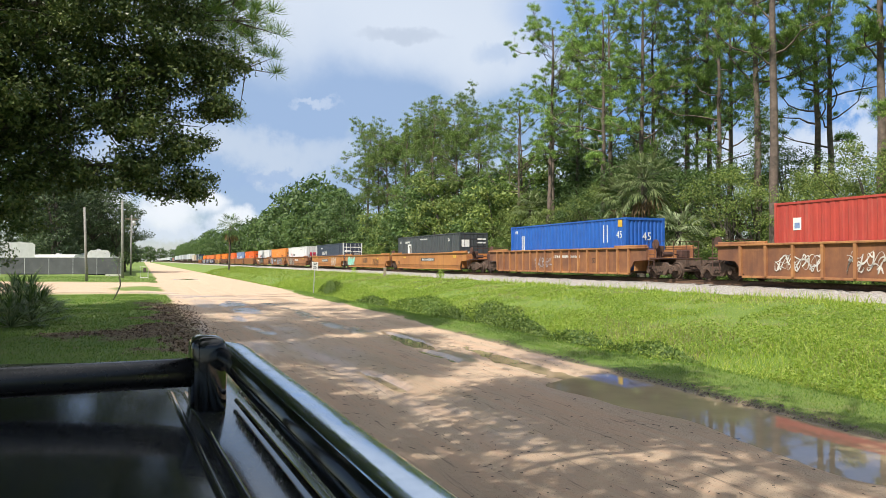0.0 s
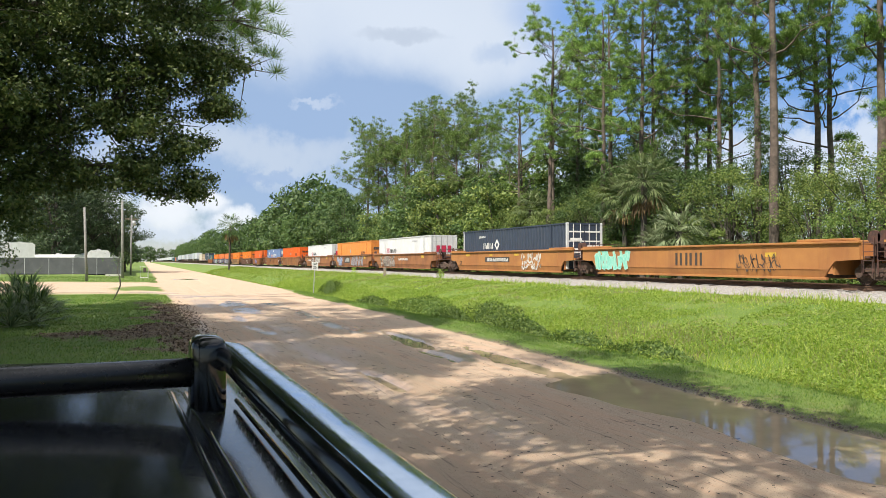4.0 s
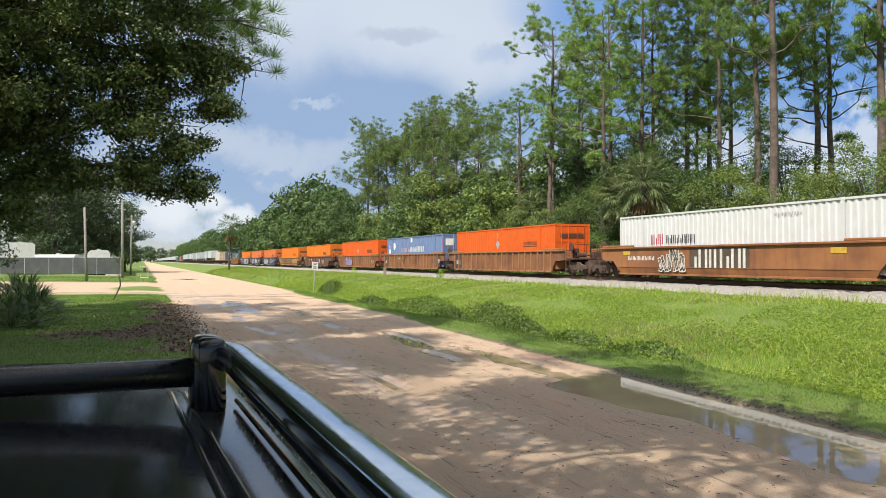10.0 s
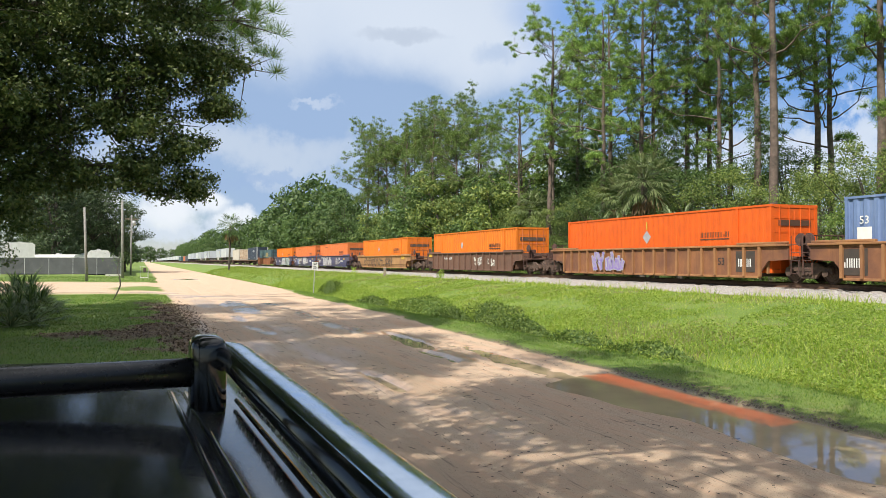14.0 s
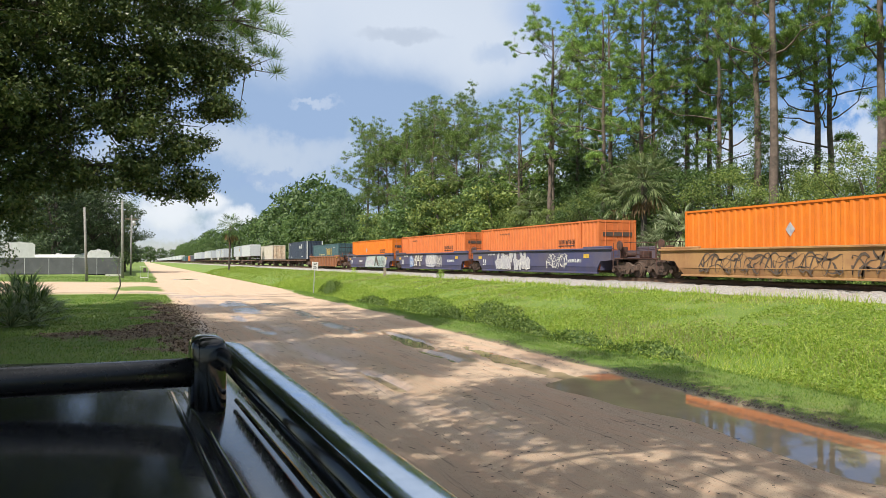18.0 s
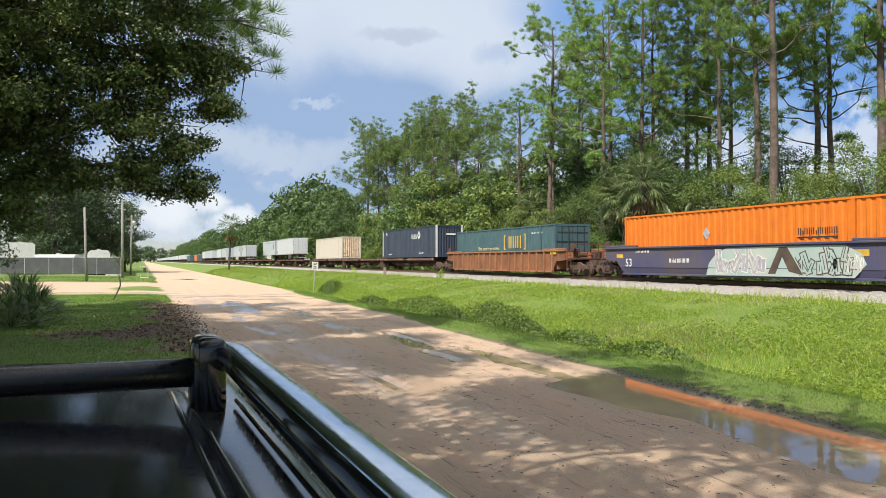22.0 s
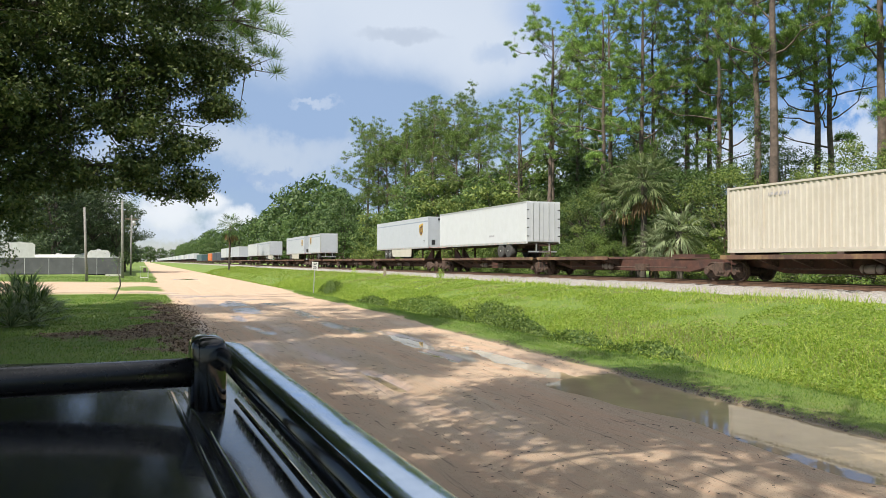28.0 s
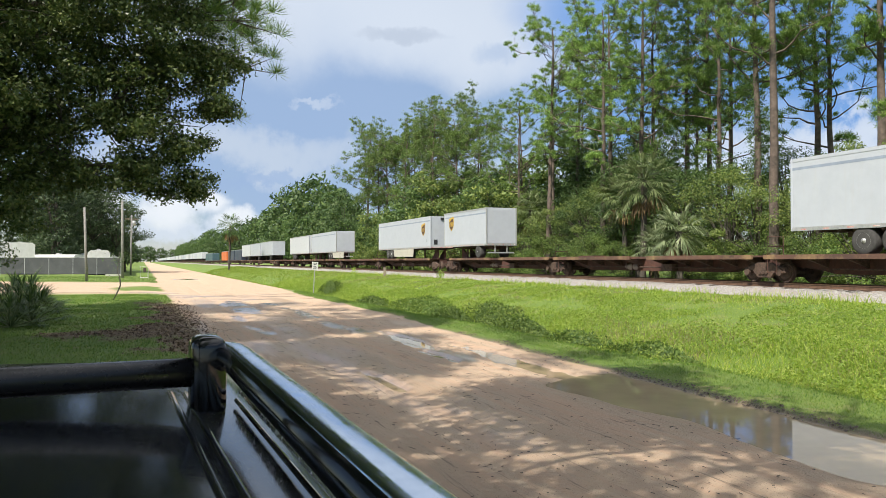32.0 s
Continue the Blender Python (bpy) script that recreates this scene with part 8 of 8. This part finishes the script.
def build_yard():
    scr = surface("grey_mesh_screen", (0.06, 0.064, 0.068), (0.085, 0.09, 0.094), 0.85, scale=0.6, bump=0.1, dirt=(0.15, 0.145, 0.135), dirt_amt=0.35)
    f = thing("yard_fence", "chain-link yard fence with dark grey screening", "fence")
    runs = [((-24.0, 118.0), (-2.9, 112.5)), ((-2.9, 112.5), (-3.4, 150.0))]
    for (x0, y0), (x1, y1) in runs:
        n = int(math.hypot(x1 - x0, y1 - y0) / 3)
        dx, dy = (x1 - x0) / n, (y1 - y0) / n
        for k in range(n + 1):
            part("post", tubes([[(x0 + dx * k, y0 + dy * k, 0), (x0 + dx * k, y0 + dy * k, 2.5)]], 0.04, 6), galv, f)
            if k < n:
                a, b = Vector((x0 + dx * k, y0 + dy * k, 0)), Vector((x0 + dx * (k + 1), y0 + dy * (k + 1), 0))
                side = Vector((-dy, dx, 0)).normalized() * 0.02
                bm = bmesh.new()
                q = [a + side, b + side, b - side, a - side]
                lo = [bm.verts.new(v + Vector((0, 0, 0.12))) for v in q]
                hi = [bm.verts.new(v + Vector((0, 0, 2.38 + 0.03 * math.sin(k * 3.1)))) for v in q]
                bm.faces.new(lo[::-1]), bm.faces.new(hi)
                for i in range(4):
                    bm.faces.new((lo[i], lo[(i + 1) % 4], hi[(i + 1) % 4], hi[i]))
                part("screen_panel", bm, scr, f)
        part("top_rail", tubes([[(x0, y0, 2.45), (x1, y1, 2.45)]], 0.03, 6), galv, f)

    def camper(x, y, w, l, h, rz, label):
        c = thing("camper_trailer", label, "camper", "campers in the yard", m=on_ground(x, y, rz))
        body = bmesh.new()
        sweep(body, [(-w / 2, 0.6), (w / 2, 0.6), (w / 2, h - 0.35), (w / 2 - 0.35, h - 0.05), (0, h), (-w / 2 + 0.35, h - 0.05), (-w / 2, h - 0.35)], -l / 2, l / 2)
        part("body", body, white_paint, c)
        part("window", boxes((-w / 2 - 0.01, -w / 2 + 0.02, -0.6, 0.6, 1.5, 2.1), (-0.5, 0.5, -l / 2 - 0.012, -l / 2, 1.6, 2.3)), glass_dark, c)
        part("stripe", boxes((-w / 2 - 0.008, -w / 2, -l / 2 + 0.1, l / 2 - 0.1, 1.1, 1.25)), TAG_GREY, c)
        part("roof_vent", soft(boxes((-0.3, 0.3, -0.3, 0.3, h - 0.02, h + 0.2)), 0.03, 1), galv, c)
        for q in (-0.5, 0.5):
            part("wheel", lathe(bmesh.new(), [(-w / 2, 0.001), (-w / 2, 0.36), (w / 2, 0.36), (w / 2, 0.001)], 14, centre=(0, q, 0.36)), rubber, c)
    camper(-17.2, 128, 3.8, 9, 4.7, 8, "large white camper trailer behind the fence")
    camper(-12.5, 134, 2.6, 7, 3.0, 60, "white camper trailer behind the fence")
    camper(-9.5, 140, 2.6, 7, 3.1, 80, "white camper trailer behind the fence")
    camper(-6.4, 127, 3.0, 8, 3.8, 4, "white camper trailer behind the fence")
    s = thing("shed", "small white shed with a grey gable roof", "shed", m=on_ground(-4.0, 118, 5))
    part("wall", sweep(bmesh.new(), [(-1.0, 0), (1.0, 0), (1.0, 2.2), (0, 2.9), (-1.0, 2.2)], -1.2, 1.2), white_paint, s)
    part("roof", sweep(bmesh.new(), [(-1.15, 2.15), (0, 2.96), (1.15, 2.15), (1.15, 2.25), (0, 3.06), (-1.15, 2.25)], -1.3, 1.3), galv, s)


build_yard()


# ---- the parked car, whose roof is seen ----


# Pale metal band added on the black rail, for its sky highlight.
rail_trim = surface("highlight_metal", (0.60, 0.68, 0.79), (0.54, 0.62, 0.73), 0.12, metal=1.0, scale=6, bump=0.0)


def build_suv():
    car = thing("parked_suv", "glossy black parked SUV with tubular roof rack", "car", m=pose(0, 0, 0, 0, 0, 0.96))
    # roof: centre line at x = -0.42, roof skin at 1.58
    cx, zr, yf = -0.44, 1.575, 2.58
    bm = bmesh.new()
    xs = np.linspace(-0.75, 0.75, 35)
    ys = np.concatenate([np.linspace(-1.3, 1.5, 8), np.linspace(1.6, yf, 8)])
    grid = []
    for y in ys:
        row = []
        for x in xs:
            z = zr + 0.036 * (1 - (x / 0.68) ** 2) - 0.019 * max(0, (y - 1.6)) ** 2 - 1.5 * max(0, abs(x) - 0.70) ** 2 * 4
            row.append(bm.verts.new((cx + x, y, z)))
        grid.append(row)
    for r0, r1 in zip(grid, grid[1:]):
        for k in range(len(xs) - 1):
            bm.faces.new((r0[k], r0[k + 1], r1[k + 1], r1[k]))
    part("roof", bm, black_gloss, car, "glossy black roof skin", True)
    for sr in (-1, 1):
        bm = bmesh.new()
        for o, x0, x1 in ((-0.010, 0.532, 0.612), (0.010, 0.564, 0.640)):
            pts = []
            for y in (-1.2, 0.2, 1.0, 1.6, 1.9, 1.96):
                a = x0 + (x1 - x0) * (1.95 - y) / 3.15
                z = zr + 0.036 * (1 - (a / 0.68) ** 2) - 0.019 * max(0, y - 1.6) ** 2 - (0.016 if y > 1.95 else 0.004)
                pts.append((cx + sr * a, y, z))
            tube(bm, pts, [0.009, 0.009, 0.009, 0.009, 0.009, 0.004], 8)
        part("roof_rib", bm, black_gloss, car, "", True)
    # rack
    for sx in (-0.68, 0.68):
        s = 1 if sx > 0 else -1
        x = cx + sx - 0.033 * s
        path = [(x, -1.2, 1.692), (x, 1.58, 1.692), (x - 0.003 * s, 1.655, 1.692), (x - 0.014 * s, 1.70, 1.692), (x - 0.034 * s, 1.725, 1.691), (x - 0.06 * s, 1.735, 1.690)]
        part("side_rail", tube(bmesh.new(), path, 0.029, 20), black_tube, car, "glossy black roof rail", True)
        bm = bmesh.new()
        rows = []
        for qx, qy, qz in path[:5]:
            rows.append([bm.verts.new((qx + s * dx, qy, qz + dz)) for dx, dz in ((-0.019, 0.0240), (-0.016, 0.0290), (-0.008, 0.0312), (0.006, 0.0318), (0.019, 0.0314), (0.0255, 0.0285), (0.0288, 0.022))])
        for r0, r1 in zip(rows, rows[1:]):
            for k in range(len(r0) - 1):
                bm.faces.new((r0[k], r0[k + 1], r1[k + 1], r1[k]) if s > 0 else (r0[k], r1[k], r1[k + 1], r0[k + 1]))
        part("rail_trim", bm, rail_trim, car, "added metal band for the highlight on the roof rail", True)
        x -= 0.050 * s
        for y in (-1.15, 0.3, 1.72):
            bm = boxes((x - 0.034, x + 0.040, y - 0.06, y + 0.055, zr - 0.01, 1.738 if y > 1 else 1.70))
            part("rail_foot", soft(bm, 0.024, 4), black_tube, car, "", True)
        part("gutter_strip", tubes([[(cx + sx + 0.012 * s, -1.2, zr + 0.034), (cx + sx - 0.006 * s, 1.73, zr + 0.034)]], 0.0065, 8), chrome, car, "thin bright drip strip")
        part("gutter_strip", tubes([[(cx + sx + 0.012 * s, -1.2, zr + 0.014), (cx + sx - 0.016 * s, 1.73, zr + 0.014)]], 0.005, 8), black_tube, car)
    for y in (-0.9, 0.3, 1.70):
        part("cross_bar", tube(bmesh.new(), [(cx - 0.60, y, 1.661), (cx + 0.60, y, 1.661)], 0.031, 20), black_satin, car, "black tubular cross bar", True)
    # body under the roof: sections along the car, (y, half width, sill, belt)
    bm = bmesh.new()
    rings = []
    for y, w, zs, zb in ((-1.72, 0.74, 0.34, 0.88), (-1.62, 0.84, 0.22, 0.96), (-1.2, 0.90, 0.16, 1.00), (0.6, 0.92, 0.14, 1.00), (2.6, 0.92, 0.14, 1.02), (3.1, 0.91, 0.16, 1.03), (3.9, 0.88, 0.20, 0.96), (4.25, 0.82, 0.24, 0.88), (4.36, 0.70, 0.32, 0.78)):
        prof = [(-w * 0.93, zs), (-w, zs + 0.22), (-w, zb - 0.16), (-w * 0.965, zb - 0.03), (-w * 0.9, zb), (w * 0.9, zb), (w * 0.965, zb - 0.03), (w, zb - 0.16), (w, zs + 0.22), (w * 0.93, zs)]
        rings.append([bm.verts.new((cx + px, y, pz)) for px, pz in prof])
    for r0, r1 in zip(rings, rings[1:]):
        for i in range(10):
            bm.faces.new((r0[i], r0[(i + 1) % 10], r1[(i + 1) % 10], r1[i]))
    bm.faces.new(rings[0][::-1]), bm.faces.new(rings[-1])
    bmesh.ops.recalc_face_normals(bm, faces=bm.faces)
    part("body", bm, black_gloss, car, "", True)
    for s in (-1, 1):
        xb = cx + s * 0.905
        for y in (-0.75, 3.3):
            bm = bmesh.new()
            tube(bm, [(cx + s * 0.885, y + 0.46 * math.cos(a), 0.19 + 0.46 * math.sin(a)) for a in np.linspace(-0.15, math.pi + 0.15, 15)], 0.035, 8)
            part("wheel_arch", bm, black_satin, car, "", True)
        for y in (0.35, 1.45, 2.55):
            part("door_seam", boxes((xb - 0.012, xb + 0.003, y - 0.006, y + 0.006, 0.5, 1.0)), black_satin, car)
        for y in (0.6, 1.72):
            part("door_handle", soft(boxes((xb - 0.012, xb + 0.035, y, y + 0.2, 0.86, 0.90)), 0.01, 2), black_satin, car, "", True)
        part("side_step", soft(boxes((xb - 0.10, xb + 0.02, -0.2, 2.75, 0.12, 0.19)), 0.02, 2), black_satin, car, "", True)
        part("headlight", soft(boxes((cx + s * 0.62 - 0.14, cx + s * 0.62 + 0.14, 4.22, 4.33, 0.70, 0.83)), 0.03, 2), chrome, car, "clear headlight", True)
        part("tail_light", soft(boxes((cx + s * 0.74 - 0.08, cx + s * 0.74 + 0.08, -1.70, -1.60, 0.70, 1.0)), 0.02, 2), REFLECT, car, "red tail light", True)
        for (y0, z0), (y1, z1) in (((3.28, 1.02), (yf - 0.03, zr - 0.05)), ((1.45, 1.02), (1.42, zr - 0.045)), ((0.35, 1.02), (0.33, zr - 0.045)), ((-1.5, 1.02), (-1.28, zr - 0.045))):
            part("pillar", tube(bmesh.new(), [(cx + s * 0.842, y0, z0), (cx + s * 0.738, y1, z1)], 0.035, 8), black_gloss, car, "", True)
    part("grille", boxes((cx - 0.42, cx + 0.42, 4.34, 4.372, 0.58, 0.76)), black_satin, car)
    for y0, y1, nm in ((4.25, 4.46, "front_bumper"), (-1.84, -1.62, "rear_bumper")):
        part(nm, soft(boxes((cx - 0.82, cx + 0.82, y0, y1, 0.20, 0.44)), 0.06, 3), black_satin, car, "", True)
    bm = bmesh.new()
    lo = [(-0.84, -1.55, 1.0), (0.84, -1.55, 1.0), (0.84, 3.3, 1.0), (-0.84, 3.3, 1.0)]
    hi = [(-0.735, -1.3, zr - 0.04), (0.735, -1.3, zr - 0.04), (0.735, yf - 0.02, zr - 0.06), (-0.735, yf - 0.02, zr - 0.06)]
    vl, vh = [bm.verts.new((cx + x, y, z)) for x, y, z in lo], [bm.verts.new((cx + x, y, z)) for x, y, z in hi]
    for i in range(4):
        bm.faces.new((vl[i], vl[(i + 1) % 4], vh[(i + 1) % 4], vh[i]))
    bm.faces.new(vh)
    part("cabin_glass", bm, glass_dark, car, "dark tinted windows")
    for y in (-0.75, 3.3):
        for x in (cx - 0.76, cx + 0.76):
            w = part("wheel", lathe(bmesh.new(), [(-0.13, 0.22), (-0.13, 0.36), (-0.10, 0.40), (0.10, 0.40), (0.13, 0.36), (0.13, 0.22)], 24, centre=(x, y, 0.16)), rubber, car, "black rubber tyre", True)
            part("rim", lathe(bmesh.new(), [(-0.11, 0.215), (-0.05, 0.05), (0.05, 0.05), (0.11, 0.215)], 18, centre=(x, y, 0.16)), galv, w)


build_suv()

# ---- motion of the train ----
PASSED = ((0.0, 0.0), (4.0, 56.24), (8.0, 112.48), (12.0, 168.72), (16.0, 226.0), (20.0, 283.3), (24.0, 340.9), (28.0, 398.8), (32.0, 456.8))


def motions():
    for ob, u, x, z in MOVERS:
        walk(ob, [(t, pose(x, u - s, z)) for t, s in PASSED])
    # wheels roll without slipping; all keep step, so one set of keys serves them
    first = WHEELS[0]
    rows = []
    for k in range(961):
        t = k / 30
        s = float(np.interp(t, [p[0] for p in PASSED], [p[1] for p in PASSED]))
        rows.append((t, pose(0, 0, 0, math.degrees(s / 0.42) % 360, 0, 0)))
    walk(first, rows)
    act, slot = first.animation_data.action, first.animation_data.action_slot
    for w in WHEELS[1:]:
        w.rotation_mode = "QUATERNION"
        ad = w.animation_data_create()
        ad.action = act
        ad.action_slot = slot


motions()
